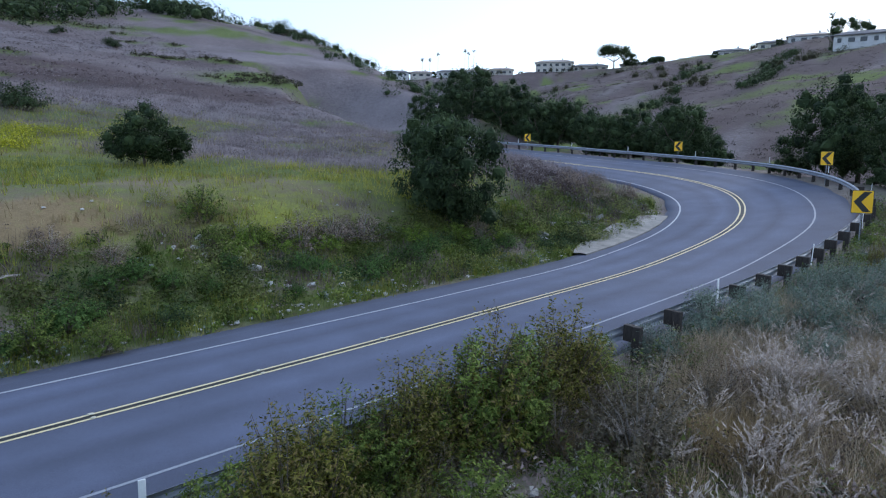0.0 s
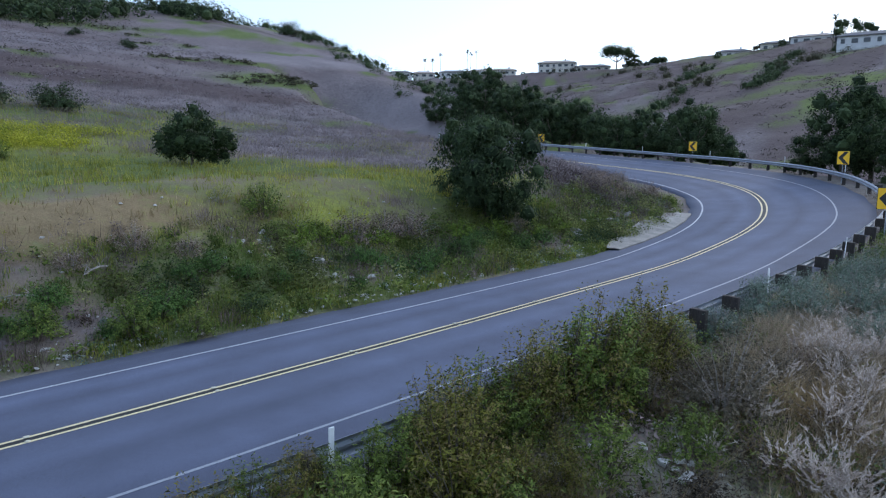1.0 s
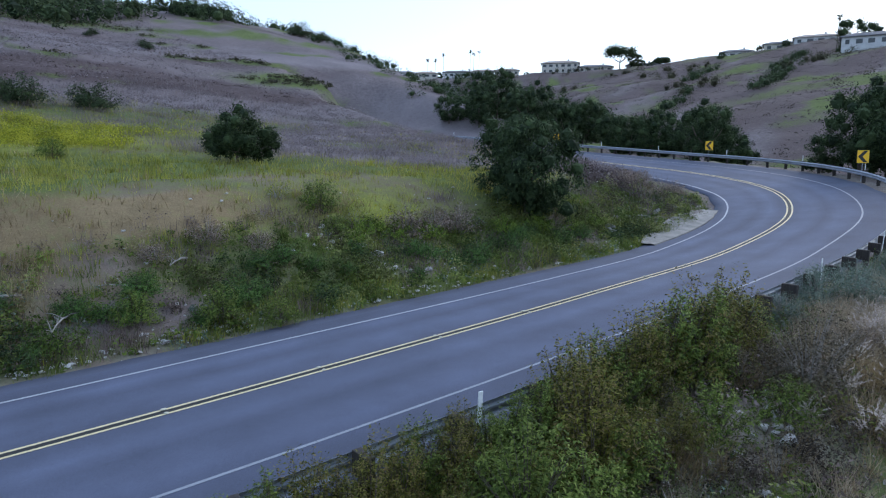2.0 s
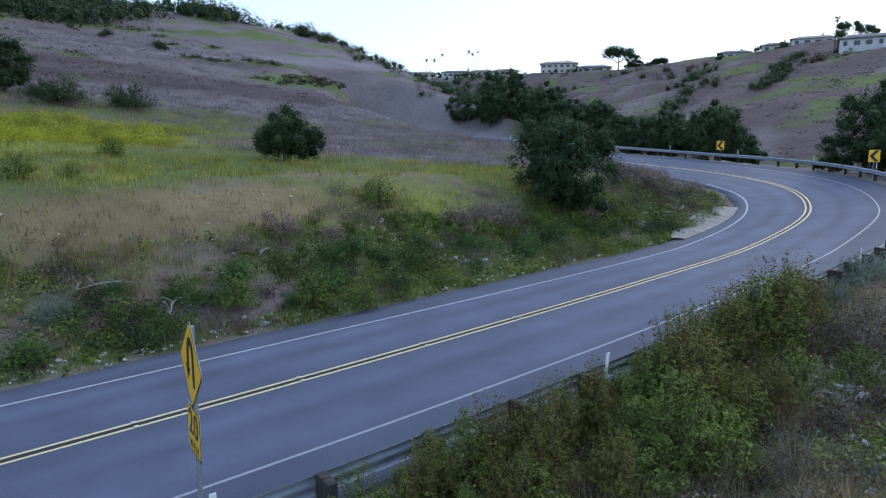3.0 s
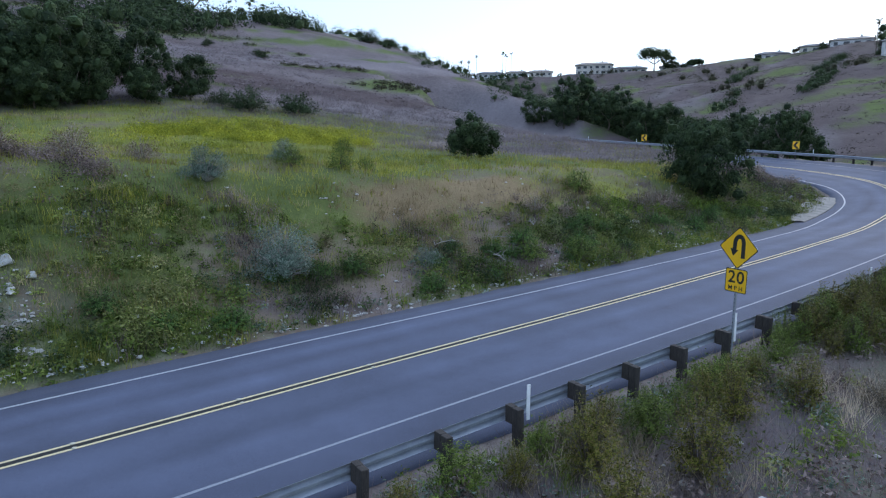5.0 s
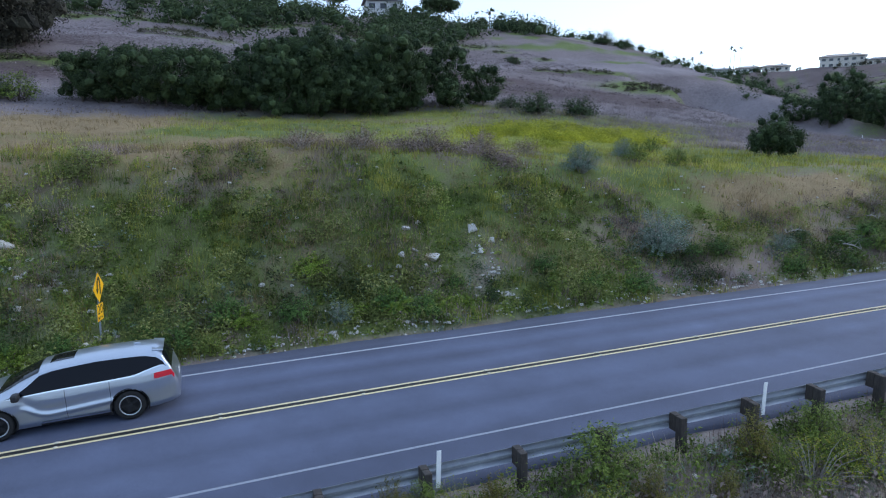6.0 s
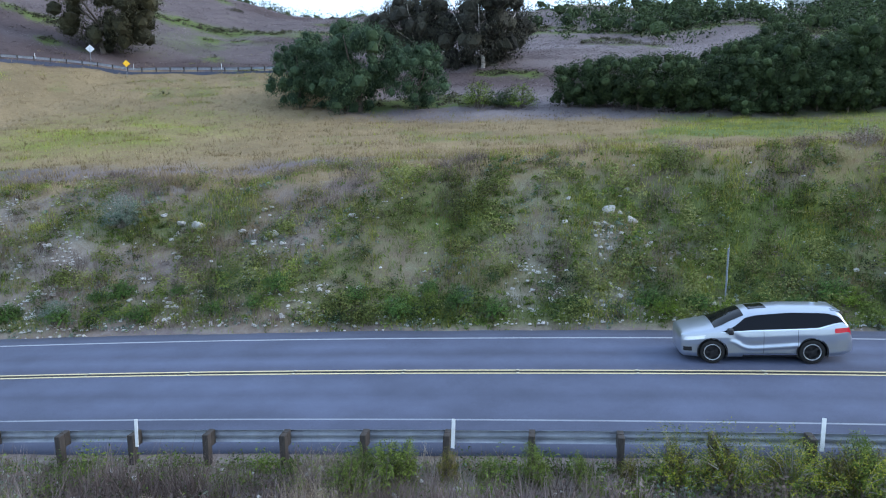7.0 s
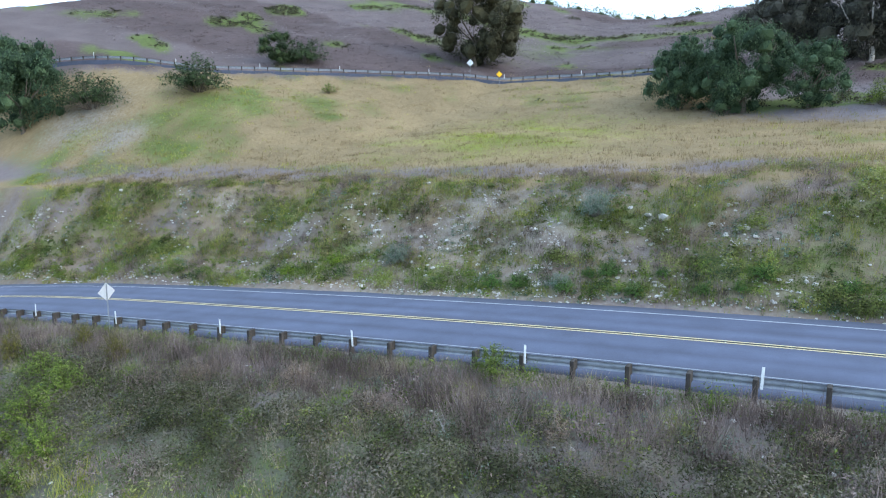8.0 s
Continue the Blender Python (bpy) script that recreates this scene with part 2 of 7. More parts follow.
LEAF_HERB = foliage("herb_green_leaves", (0.030, 0.064, 0.014), (0.068, 0.132, 0.030), (0.125, 0.21, 0.055))
LEAF_LIME = foliage("lime_green_leaves", (0.06, 0.10, 0.012), (0.13, 0.20, 0.024), (0.24, 0.31, 0.05))
LEAF_FLECK = foliage("flecked_brush_leaves", (0.030, 0.034, 0.015), (0.066, 0.072, 0.030), (0.115, 0.108, 0.062), (0.22, 0.185, 0.155), clumps=True)
LEAF_TWIGGY = foliage("dark_twiggy_leaves", (0.030, 0.024, 0.017), (0.070, 0.054, 0.040), (0.125, 0.10, 0.078), (0.20, 0.17, 0.145), clumps=True)
PLUME = foliage("pale_plume_heads", (0.34, 0.295, 0.26), (0.48, 0.42, 0.38), (0.64, 0.57, 0.52), see_through=0.45)
LEAF_BRUSH = foliage("mauve_brown_brush", (0.045, 0.036, 0.028), (0.12, 0.088, 0.074), (0.215, 0.162, 0.146), (0.30, 0.232, 0.215), clumps=True)
BLADE_GREEN = foliage("green_grass_blades", (0.060, 0.085, 0.020), (0.135, 0.175, 0.042), (0.25, 0.29, 0.085), clumps=True, see_through=0.42)
BLADE_FIELD = foliage("yellow_green_grass_blades", (0.135, 0.155, 0.025), (0.27, 0.278, 0.046), (0.41, 0.385, 0.10), clumps=True, see_through=0.42)
LEAF_BANK = foliage("bank_green_leaves", (0.052, 0.062, 0.018), (0.118, 0.142, 0.036), (0.205, 0.228, 0.066), (0.31, 0.315, 0.12), clumps=True)
BLADE_TAN = foliage("dry_tan_grass_blades", (0.15, 0.108, 0.056), (0.265, 0.197, 0.104), (0.40, 0.32, 0.19), clumps=True, see_through=0.42)
BLADE_DUSKY = foliage("dry_dusky_stalks", (0.09, 0.066, 0.058), (0.19, 0.145, 0.13), (0.35, 0.28, 0.262), clumps=True, see_through=0.42)
BLADE_HILL = foliage("mauve_hill_brush", (0.12, 0.098, 0.102), (0.195, 0.163, 0.169), (0.29, 0.248, 0.255), clumps=True, see_through=0.42)
BLADE_PALE = foliage("pale_feathery_grass", (0.23, 0.18, 0.122), (0.37, 0.30, 0.21), (0.56, 0.47, 0.36), clumps=True, see_through=0.42)
PETAL = foliage("white_weed_flowers", (0.45, 0.46, 0.45), (0.62, 0.63, 0.61), (0.74, 0.74, 0.72))


# ---- the lie of the land: road line, banks, bench, hills ----
ROAD = [(-130.0, -97.5, -10.2), (-114.5, -84.5, -8.6), (-99.1, -69.6, -6.8), (-84.3, -53.2, -4.63), (-68.2, -37.9, -2.86), (-51.9, -22.4, -1.43), (-36.1, -8.9, -0.29),
        (-20.95, 2.5, 0.68), (-8.6, 11.0, 1.63), (1.35, 19.5, 2.05), (9.35, 27.8, 2.2), (15.95, 35.6, 3.05), (19.5, 45.3, 3.89),
        (19.2, 57.0, 4.5), (13.5, 67.7, 5.24), (6.0, 77.4, 6.06), (-3.5, 86.5, 7.0), (-14.0, 95.0, 8.0)]
BANK = [-0.05, -0.05, -0.05, -0.053, -0.054, -0.049, -0.025, 0.007, 0.045, 0.065, 0.081, 0.095, 0.115, 0.125, 0.12, 0.11, 0.1, 0.1]
LANE_R, RAIL_D = 3.58, 5.75


def catmull(points, n=16):
    p = np.asarray(points, float)
    q = np.vstack([2 * p[0] - p[1], p, 2 * p[-1] - p[-2]])
    out = []
    for i in range(1, len(q) - 2):
        a, b, c, d = q[i - 1:i + 3]
        for k in range(n):
            t = k / n
            out.append(0.5 * (2 * b + (c - a) * t + (2 * a - 5 * b + 4 * c - d) * t * t + (3 * b - a - 3 * c + d) * t ** 3))
    out.append(p[-1])
    return np.array(out)


def resample(line, step):
    s = np.r_[0, np.cumsum(np.linalg.norm(np.diff(line[:, :2], axis=0), axis=1))]
    at = np.arange(0, s[-1], step)
    return np.stack([np.interp(at, s, line[:, k]) for k in range(line.shape[1])], 1), at


LINE, LINE_S = resample(catmull([(*p, b) for p, b in zip(ROAD, BANK)]), 0.75)
TAN = np.gradient(LINE[:, :2], axis=0)
TAN /= np.linalg.norm(TAN, axis=1)[:, None]
LEFT = np.stack([-TAN[:, 1], TAN[:, 0]], 1)


def along(s, d, dz=0.0):
    """The place s metres along the road and d metres to the left of its middle, on the banked surface."""
    x, y, z, b = (np.interp(s, LINE_S, LINE[:, k]) for k in range(4))
    lx, ly = np.interp(s, LINE_S, LEFT[:, 0]), np.interp(s, LINE_S, LEFT[:, 1])
    return np.stack([x + lx * d, y + ly * d, z - b * np.clip(d, -6, 6) + dz], -1)


def heading(s):
    return math.atan2(np.interp(s, LINE_S, TAN[:, 1]), np.interp(s, LINE_S, TAN[:, 0]))


def road_coords(x, y):
    """Metres along the road and to its left, for arrays of places."""
    x, y = np.atleast_1d(np.asarray(x, float)), np.atleast_1d(np.asarray(y, float))
    s, d = np.zeros_like(x), np.zeros_like(x)
    for i in range(0, len(x), 4000):
        px, py = x[i:i + 4000, None], y[i:i + 4000, None]
        near = ((px - LINE[::5, 0]) ** 2 + (py - LINE[::5, 1]) ** 2).argmin(1) * 5
        cand = np.clip(near[:, None] + np.arange(-4, 5), 0, len(LINE) - 1)
        dx, dy = px - LINE[cand, 0], py - LINE[cand, 1]
        j = (dx * dx + dy * dy).argmin(1)
        r = np.arange(len(j))
        k = cand[r, j]
        dx, dy = dx[r, j], dy[r, j]
        a = np.clip(dx * TAN[k, 0] + dy * TAN[k, 1], -0.6, 0.6)
        side = dx * LEFT[k, 0] + dy * LEFT[k, 1]
        s[i:i + 4000] = LINE_S[k] + a
        d[i:i + 4000] = np.sign(side) * np.sqrt(np.maximum(dx * dx + dy * dy - a * a, side * side))
    return s, d


def ramp(v, a, b):
    t = np.clip((v - a) / (b - a), 0, 1)
    return t * t * (3 - 2 * t)


def waves(x, y, size, seed):
    """Smooth uneven ground, about -1 to 1, with bumps of about that size."""
    r = np.random.RandomState(seed)
    out = 0
    for k in range(7):
        a, f, p = r.uniform(0, 6.28), 6.28 / size * r.uniform(0.6, 1.7), r.uniform(0, 6.28)
        out = out + np.sin((x * math.cos(a) + y * math.sin(a)) * f + p + 1.3 * np.sin((y * math.cos(a) - x * math.sin(a)) * f * 0.6 + p * 2))
    return out / 4.2


def broad(x, y):
    """The wide land form: a bench above the road, the big hill, the canyon and the slopes across it."""
    dl = (x + 36.0) * -0.69 + (y + 9.0) * 0.724
    sl = (x + 36.0) * 0.724 + (y + 9.0) * 0.69
    hill = 5.0 + 0.13 * (np.clip(dl, -30, 45) - 13) + 0.29 * np.clip(dl - 45, 0, 55) + 0.31 * np.clip(dl - 100, 0, 47) + 0.02 * np.clip(dl - 147, 0, 600)
    hill = hill + 0.25 * np.clip(-sl - 60, 0, 95) * ramp(dl, 14, 40)
    hill = hill + 0.9 * np.exp(-((x + 31) ** 2 + (y - 12) ** 2) / 90) + 1.7 * np.exp(-((x + 38) ** 2 + (y - 50) ** 2) / 220) + 1.0 * ramp(dl, 50, 90) * waves(x, y, 55, 3)
    e = (x + 4) * 0.886 + (y - 105) * 0.464
    hill = hill - 0.5 * np.clip(e - 7, 0, 400) * ramp(y, 60, 110)
    canyon = 3.2 + 0.085 * np.clip(y - 60, 0, 280) + 0.3 * np.clip(y - 340, 0, 95) - 0.4 * np.clip(20 - y, 0, 60)
    slope = canyon + 0.22 * np.clip((x - 30) * 0.93 + (y - 90) * 0.12, 0, 190) * ramp(y, 20, 70) + 1.5 * waves(x, y, 60, 5) * ramp(y, 60, 140)
    slope = np.minimum(slope, 47 + 0.02 * (y - 300) + 0.06 * np.clip(300 - y, 0, 200))
    return np.logaddexp(hill / 2.5, slope / 2.5) * 2.5 - 0.3


CREST_S = (30, 50, 75, 86, 96, 106, 115, 124, 131, 139, 145, 150, 158)
CREST_Z = (-2.6, -2.2, -1.45, -1.1, -0.85, -0.45, 0.3, 1.15, 1.4, 1.15, 0.5, 0.1, 0.0)


def crest(s, d):
    """How far the top of the cut bank stands over the level field, or the field's edge dips below it."""
    k = np.interp(s, CREST_S, CREST_Z)
    up = np.exp(-((d - 14.0) / np.where(d > 14, 7.5, 4.5)) ** 2)
    return np.where(k > 0, k * up, k * ramp(d, 5, 10) * (1 - ramp(d, 13, 42)))


def land(x, y, fine=True):
    """Ground height at arrays of places."""
    x, y = np.atleast_1d(np.asarray(x, float)), np.atleast_1d(np.asarray(y, float))
    s, d = road_coords(x, y)
    wide = broad(x, y)
    road = np.interp(s, LINE_S, LINE[:, 2]) - np.interp(s, LINE_S, LINE[:, 3]) * np.clip(d, -5.5, 4.9)
    foot = 4.85 + 0.4 * waves(s, s * 0, 17, 8)
    t = np.clip((d - foot) / (8.6 + 0.8 * waves(s, s * 0, 30, 9)), 0, 1)
    left = road + (wide - road) * (0.65 * t + 0.35 * t * t * (3 - 2 * t))
    out = np.clip(-d - 6.3, 0, 200)
    right = road - 0.1 * np.clip(out, 0, 7) - 0.42 * np.clip(out - 7, 0, 40)
    right = np.where(y > 28, np.maximum(right, wide - 1.5), right)
    right = right + (wide - right) * ramp(-d, 16, 40) * ramp(y, 30, 50)
    right = np.where((s > LINE_S[-1] - 40) & (d > -14), np.minimum(right, road + 0.3 * np.clip(-d - 6.5, 0, 300)), right)
    left = left + crest(s, d) * ramp(-s, -168, -158)
    z = np.where(d > 0, left, right)
    # past the bend the slope falls away from the outer side of the road
    wide = np.where((d < 0) & (s > LINE_S[-1] - 45), np.minimum(wide, road + 0.3 * np.clip(-d - 6.5, 0, 6) + 0.85 * np.clip(-d - 12.5, 0, 300)), wide)
    z = z + (wide - z) * ramp(s, LINE_S[-1] - 23, LINE_S[-1] - 13) * ramp(np.abs(d), 4.7, 9)
    if fine:
        off = ramp(np.abs(d), 4.9, 8)
        z = z + off * (0.16 * waves(x, y, 7.0, 11) + 0.09 * waves(x, y, 2.6, 12)) + 0.25 * ramp(t, 0.25, 0.5) * ramp(-t, -1, -0.8) * waves(x, y, 4.2, 13)
    shoulder = road - 0.1 + 0.1 * ramp(-d, 5.55, 6.3)
    return np.where((d < 4.95) & (d > -4.7), road - 0.1, np.where((d < 0) & (d > -6.3), np.minimum(z, shoulder), z))


# ---- what grows where ----
CHUTES = ((-29.4, 6.3), (-28.5, 4.9), (-33.1, 0.8), (-30.9, 3.2), (-44.7, -4.0), (-41.7, -2.4), (-39.3, -3.5), (-45.3, -7.8), (-42.9, -6.3),
          (-53.3, -15.0), (-60.7, -15.9), (-56.6, -13.5), (-46.3, -7.5), (-36.5, -1.2), (-61.8, -22.8), (-57.4, -18.3), (-64.2, -21.6), (-104.0, -57.5), (-89.8, -43.3),
          (-73.6, -29.4), (-69.8, -25.2), (-68.0, -24.0), (-52.5, -14.0), (-76.8, -30.4), (-84.4, -36.5), (-8.3, 24.4), (-6.4, 22.6))


def rubble(x, y):
    """How near a place lies to the chutes of loose stone in the bank, 0 to 1."""
    return np.clip(sum(np.exp(-((x - a) ** 2 + (y - b) ** 2) / 1.1) for a, b in CHUTES), 0, 1) * ramp(waves(x, y, 1.4, 86), -0.6, 0.5)


def covers(x, y, s, d):
    """Cover weights, 0 to 1, of the ground at arrays of places, with their road coordinates."""
    dl, sl = (x + 36.0) * -0.69 + (y + 9.0) * 0.724, (x + 36.0) * 0.724 + (y + 9.0) * 0.69
    w1, w2, w3 = waves(x, y, 26, 21), waves(x, y, 9, 22), waves(dl * 3.0, sl * 0.5, 40, 23)
    left = np.maximum(ramp(d, 4, 6), ramp(s, LINE_S[-1] - 32, LINE_S[-1] - 22) * ramp(-x, -7, 1))
    raw = ramp(-s, -130 - 6 * w1, -108 - 6 * w1)
    brown = ramp(s, 146, 151) * ramp(-s, -168, -162)
    lip = np.interp(s, (122, 150), (13.8, 9.6))
    bank = ramp(d, 4, 6) * ramp(-d, -lip - 1.5 - w2, -lip + 1.2 - w2)
    bank = bank * ramp(-s, -240, -222)
    bench = left * (1 - bank)
    out_west = ramp(-sl, 12, 34)
    hill = ((1 - out_west) * ramp(dl, 42, 52) + out_west * ramp(broad(x, y) + 0.8 * w2, 16.5, 19.5)) * left
    bench = bench * (1 - hill)
    west = ramp(-sl, -16 + 6 * w1, 2 + 6 * w1)
    w4 = waves(s * 0.8, d * 1.7, 8, 27)
    across = np.clip(1 - left, 0, 1) * ramp(y, 45, 60)
    roadside = (1 - left) * (1 - ramp(y, 45, 60))
    w = {}
    glade = 0.5 * np.exp(-((x + 55) ** 2 / 160 + (y - 146) ** 2 / 60)) + 0.8 * np.exp(-((x + 150) ** 2 / 120 + (y - 20) ** 2 / 200))
    meadow = (0.46 + 0.2 * w1) * (np.exp(-((x + 117) ** 2 / 220 + (y + 40) ** 2 / 260)) + 0.8 * np.exp(-((x + 108) ** 2 / 60 + (y + 50) ** 2 / 60)))
    streak = np.exp(-(d - 11.0) ** 2 / 1.2) * ramp(s, 152, 156) * ramp(-s, -166, -161)
    band = 66 - 0.55 * np.clip(sl - 62, 0, 40) + 3 * w1
    bend = np.exp(-((x - 7.5) ** 2 / 13 + (y - 42) ** 2 / 18))
    streaks = waves(dl * 3.0, sl * 0.45, 55, 25)
    ochre = ramp(-np.abs(d - 11.7 - 0.5 * w2), -2.0, -0.6) * ramp(s, 154, 160) * ramp(-s, -174, -166)
    flank = np.exp(-((x + 9) ** 2 / 110 + (y - 106) ** 2 / 110))
    haze = bench * ramp(y + 2 * w2, 36, 44) * ramp(x + 2 * w1, -24, -14)
    w["wispy"] = np.clip(0.9 * haze + 0.8 * flank + (1 - out_west) * hill * (0.8 * np.exp(-((dl - 49 - 2 * w2) / 6) ** 2) + 0.6 * np.exp(-((dl - 92 - 4 * w1) / 9) ** 2) + 0.45 * ramp(streaks, 0.0, 1.0)) + across * 0.4 * ramp(streaks, 0.0, 1.0), 0, 1)
    w["tan"] = np.clip(bench * (0.19 + 0.96 * west + 0.3 * w3) + 0.7 * ochre + 0.9 * hill * np.exp(-((dl - 124) / 5) ** 2) * ramp(sl, 58, 70) + 1.2 * streak + 0.12 * bench * brown * ramp(-d, -20, -13) + 0.35 * hill * ramp(w1, 0.3, 0.8) + bank * (0.4 + 0.3 * raw) * ramp(w1 + 0.8 * w4, 0.1 - 0.3 * raw, 1.0) + roadside * 0.35 * ramp(w2, 0.2, 0.8), 0, 1)
    w["dusky"] = np.clip(hill * (0.85 + 0.25 * w1) + across * 0.5 + bench * 0.5 * ramp(y, 40, 50) + roadside * (0.55 + 0.3 * w2) + bank * 0.4 * ramp(-w4, 0.0, 0.8) + 0.08 * bank * brown + 0.6 * bench * np.exp(-((d - 18.5 - w2) / 2.6) ** 2) * ramp(-s, -122, -112), 0, 1)
    w["russet"] = np.clip(-flank + 1.0 * hill * np.exp(-((dl - band) / 6) ** 2) * ramp(-sl, -92, -78) + 0.5 * hill * np.exp(-((dl - 82 - 3 * w1) / 3) ** 2) + 0.95 * bend + (0.7 * hill + 0.45 * hill * out_west + 0.6 * across) * np.maximum(ramp(waves(dl * 2.2, sl * 0.55, 60, 24), 0.0, 1.0), np.maximum(0.3 * out_west, 0.75 * across)), 0, 1)
    w["green"] = np.clip(-0.6 * haze + 1.1 * hill * np.exp(-((dl - 71) / 4.5) ** 2 - ((sl - 82) / 9) ** 2) + 0.6 * hill * np.exp(-((dl - 114 - 2 * w2) / 3) ** 2) + 0.42 * across * ramp(waves(x, y, 45, 26) + 0.5 * w2, 0.0, 1.0) - 0.5 * ochre + bank * (0.55 - 0.36 * raw - 0.42 * brown + 0.4 * w4) - 0.12 * bench * brown * ramp(-d, -19, -13) + 0.6 * meadow + 0.46 * glade * (0.8 + 0.5 * w2) + bench * (0.62 - 0.62 * west + 0.3 * w1 + 0.3 * w2) + (hill + across) * ramp(w1 + 0.4 * w2 + 0.6 * w3, 0.45, 1.2) * 0.8 + roadside * (0.3 - 0.4 * w1) * ramp(-d, 6.4, 8.5), 0, 1)
    patch = 1.3 * np.exp(-((x + 29) ** 2 / 50 + (y - 37) ** 2 / 34)) + 0.5 * np.exp(-((x + 36) ** 2 + (y - 30) ** 2) / 70) + 0.4 * np.exp(-((x + 6) ** 2 + (y - 27) ** 2) / 30) + 0.5 * np.exp(-((x + 93) ** 2 + (y + 12) ** 2) / 200)
    w["yellow"] = np.clip(-0.5 * haze + left * (patch * (0.85 + 0.4 * w2) + bench * (1 - west) * (0.04 + 0.36 * ramp(w3 + 0.5 * w2, 0.1, 1.0))) * ramp(-y, -62, -48), 0, 1)
    cut = np.exp(-((x + 68) ** 2 + (y + 24) ** 2) / 120) + 0.6 * np.exp(-((x + 46) ** 2 + (y + 5) ** 2) / 30) + 0.45 * np.exp(-((x + 8) ** 2 + (y - 23) ** 2) / 16)
    w["stony"] = np.clip(left * bank * (cut * (0.5 + 0.6 * w2) + (0.25 + 0.35 * raw) * ramp(-w2, 0.1, 0.8)) * 0.6 + left * 0.5 * rubble(x, y) + 0.34 * ramp(-np.abs(d - 4.5), -0.6, -0.1) * ramp(-s, -258, -250) + 0.6 * np.exp(-((x + 127) ** 2 / 22 + (y + 58) ** 2 / 30)) + 0.6 * np.exp(-((x + 118) ** 2 + (y + 52.5) ** 2) / 12) + roadside * 0.35 * ramp(-w1 - 0.4 * w2, 0.4, 1.0) + 0.5 * ramp(-np.abs(d + 6.2), -1.1, -0.4) + np.exp(-((x - 1.1) ** 2 + (y - 8.4) ** 2) / 2), 0, 1)
    return w


# ---- ground: one sheet, fine round the road and coarse towards the horizon ----
def axis(fine_from, fine_to, step, grow, far):
    a = list(np.arange(fine_from, fine_to, step))
    g = step
    while a[-1] < far:
        g *= grow
        a.append(a[-1] + g)
    g = step
    while a[0] > -far:
        g *= grow
        a.insert(0, a[0] - g)
    return np.array(a)


gx, gy = axis(-108, 34, 0.95, 1.07, 1500), axis(-58, 84, 0.95, 1.06, 1500)
GX, GY = np.meshgrid(gx, gy)
gz = land(GX.ravel(), GY.ravel())
ground_mesh = mesh_of("ground", *sheet(np.stack([GX, GY, gz.reshape(GX.shape)], -1)), smooth=True)
for cover_name, weight in covers(GX.ravel(), GY.ravel(), *road_coords(GX.ravel(), GY.ravel())).items():
    ground_mesh.attributes.new(cover_name, "FLOAT", "POINT").data.foreach_set("value", weight.astype(np.float32))
solo("ground", ground_mesh, GROUND, "hilly ground of soil with dry and green grass", "ground", kind="structure")

# ---- road: banked asphalt with a rough edge, painted lines ----
road_s = np.arange(2, LINE_S[-1] - 2, 0.6)
edge_l = np.interp(road_s, (115, 150, 160, 175, 190, 200), (4.42, 4.5, 4.7, 4.7, 4.6, 4.3)) + 0.09 * waves(road_s, road_s * 0, 6, 31) + 0.05 * waves(road_s, road_s * 0, 1.7, 32)
edge_r = -5.4 - 0.08 * waves(road_s, road_s * 0, 6, 33)
road_rows, worn_rows = [], []
for f in (0.0, 0.0, 0.07, 0.13, 0.2, 0.27, 0.34, 0.40, 0.46, 0.52, 0.58, 0.64, 0.7, 0.76, 0.82, 0.88, 0.94, 1.0, 1.0):
    dd = edge_l + (edge_r - edge_l) * f
    road_rows.append(along(road_s, dd, -0.3 if len(road_rows) in (0, 18) else 0.0))
    # traffic polishes two tracks in each lane
    tracks = sum(np.exp(-((dd - c) / 0.42) ** 2) for c in (2.65, 1.05, -1.0, -2.7))
    worn_rows.append(np.clip(0.25 + 0.6 * tracks + 0.15 * waves(road_s, dd * 9, 14, 34), 0, 1))
road_mesh = mesh_of("road", *sheet(np.stack(road_rows, 1)[:, ::-1]), smooth=True)
road_mesh.attributes.new("worn", "FLOAT", "POINT").data.foreach_set("value", np.stack(worn_rows, 1)[:, ::-1].ravel().astype(np.float32))
solo("road", road_mesh, ASPHALT, "winding two-lane road of smooth grey asphalt", "road", kind="structure")


def stripe(name, d, width, mat, label, lift, s0=2.0, s1=None):
    s = np.arange(s0, s1 or LINE_S[-1] - 2, 0.6)
    d = d(s) if callable(d) else d
    rows = [along(s, d - width / 2, lift), along(s, d + width / 2, lift)]
    solo(name, sheet(np.stack(rows, 1)), mat, label, "road line", kind="structure")


stripe("centre_line", 0.0, 0.175, BLACK_LINE, "black band between two yellow lines", 0.004)
stripe("centre_line", 0.135, 0.09, YELLOW_LINE, "solid yellow centre line, worn", 0.008)
stripe("centre_line", -0.135, 0.09, YELLOW_LINE, "solid yellow centre line, worn", 0.008)
stripe("edge_line", lambda s: np.interp(s, (150, 165, 177, 186, 195, 205, 212), (3.47, 3.24, 3.0, 3.1, 3.4, 3.55, 3.75)), 0.10, WHITE_LINE, "solid white edge line, worn", 0.006)
stripe("edge_line", -LANE_R, 0.085, FAINT_LINE, "solid white edge line, worn", 0.006)


# ---- plants ----
def leaf_axes(rng, out, droop=0.0):
    """Length and width directions of leaves that face outwards and up, each with its own tilt."""
    n = out / (np.linalg.norm(out, axis=1)[:, None] + 1e-9) + rng.normal(size=out.shape) * 0.42
    a = rng.normal(size=out.shape) * (1, 1, 0.7)
    a[:, 2] -= droop * 2
    b = np.cross(n, a)
    b /= np.linalg.norm(b, axis=1)[:, None] + 1e-9
    a = np.cross(b, n)
    a /= np.linalg.norm(a, axis=1)[:, None] + 1e-9
    return a, b


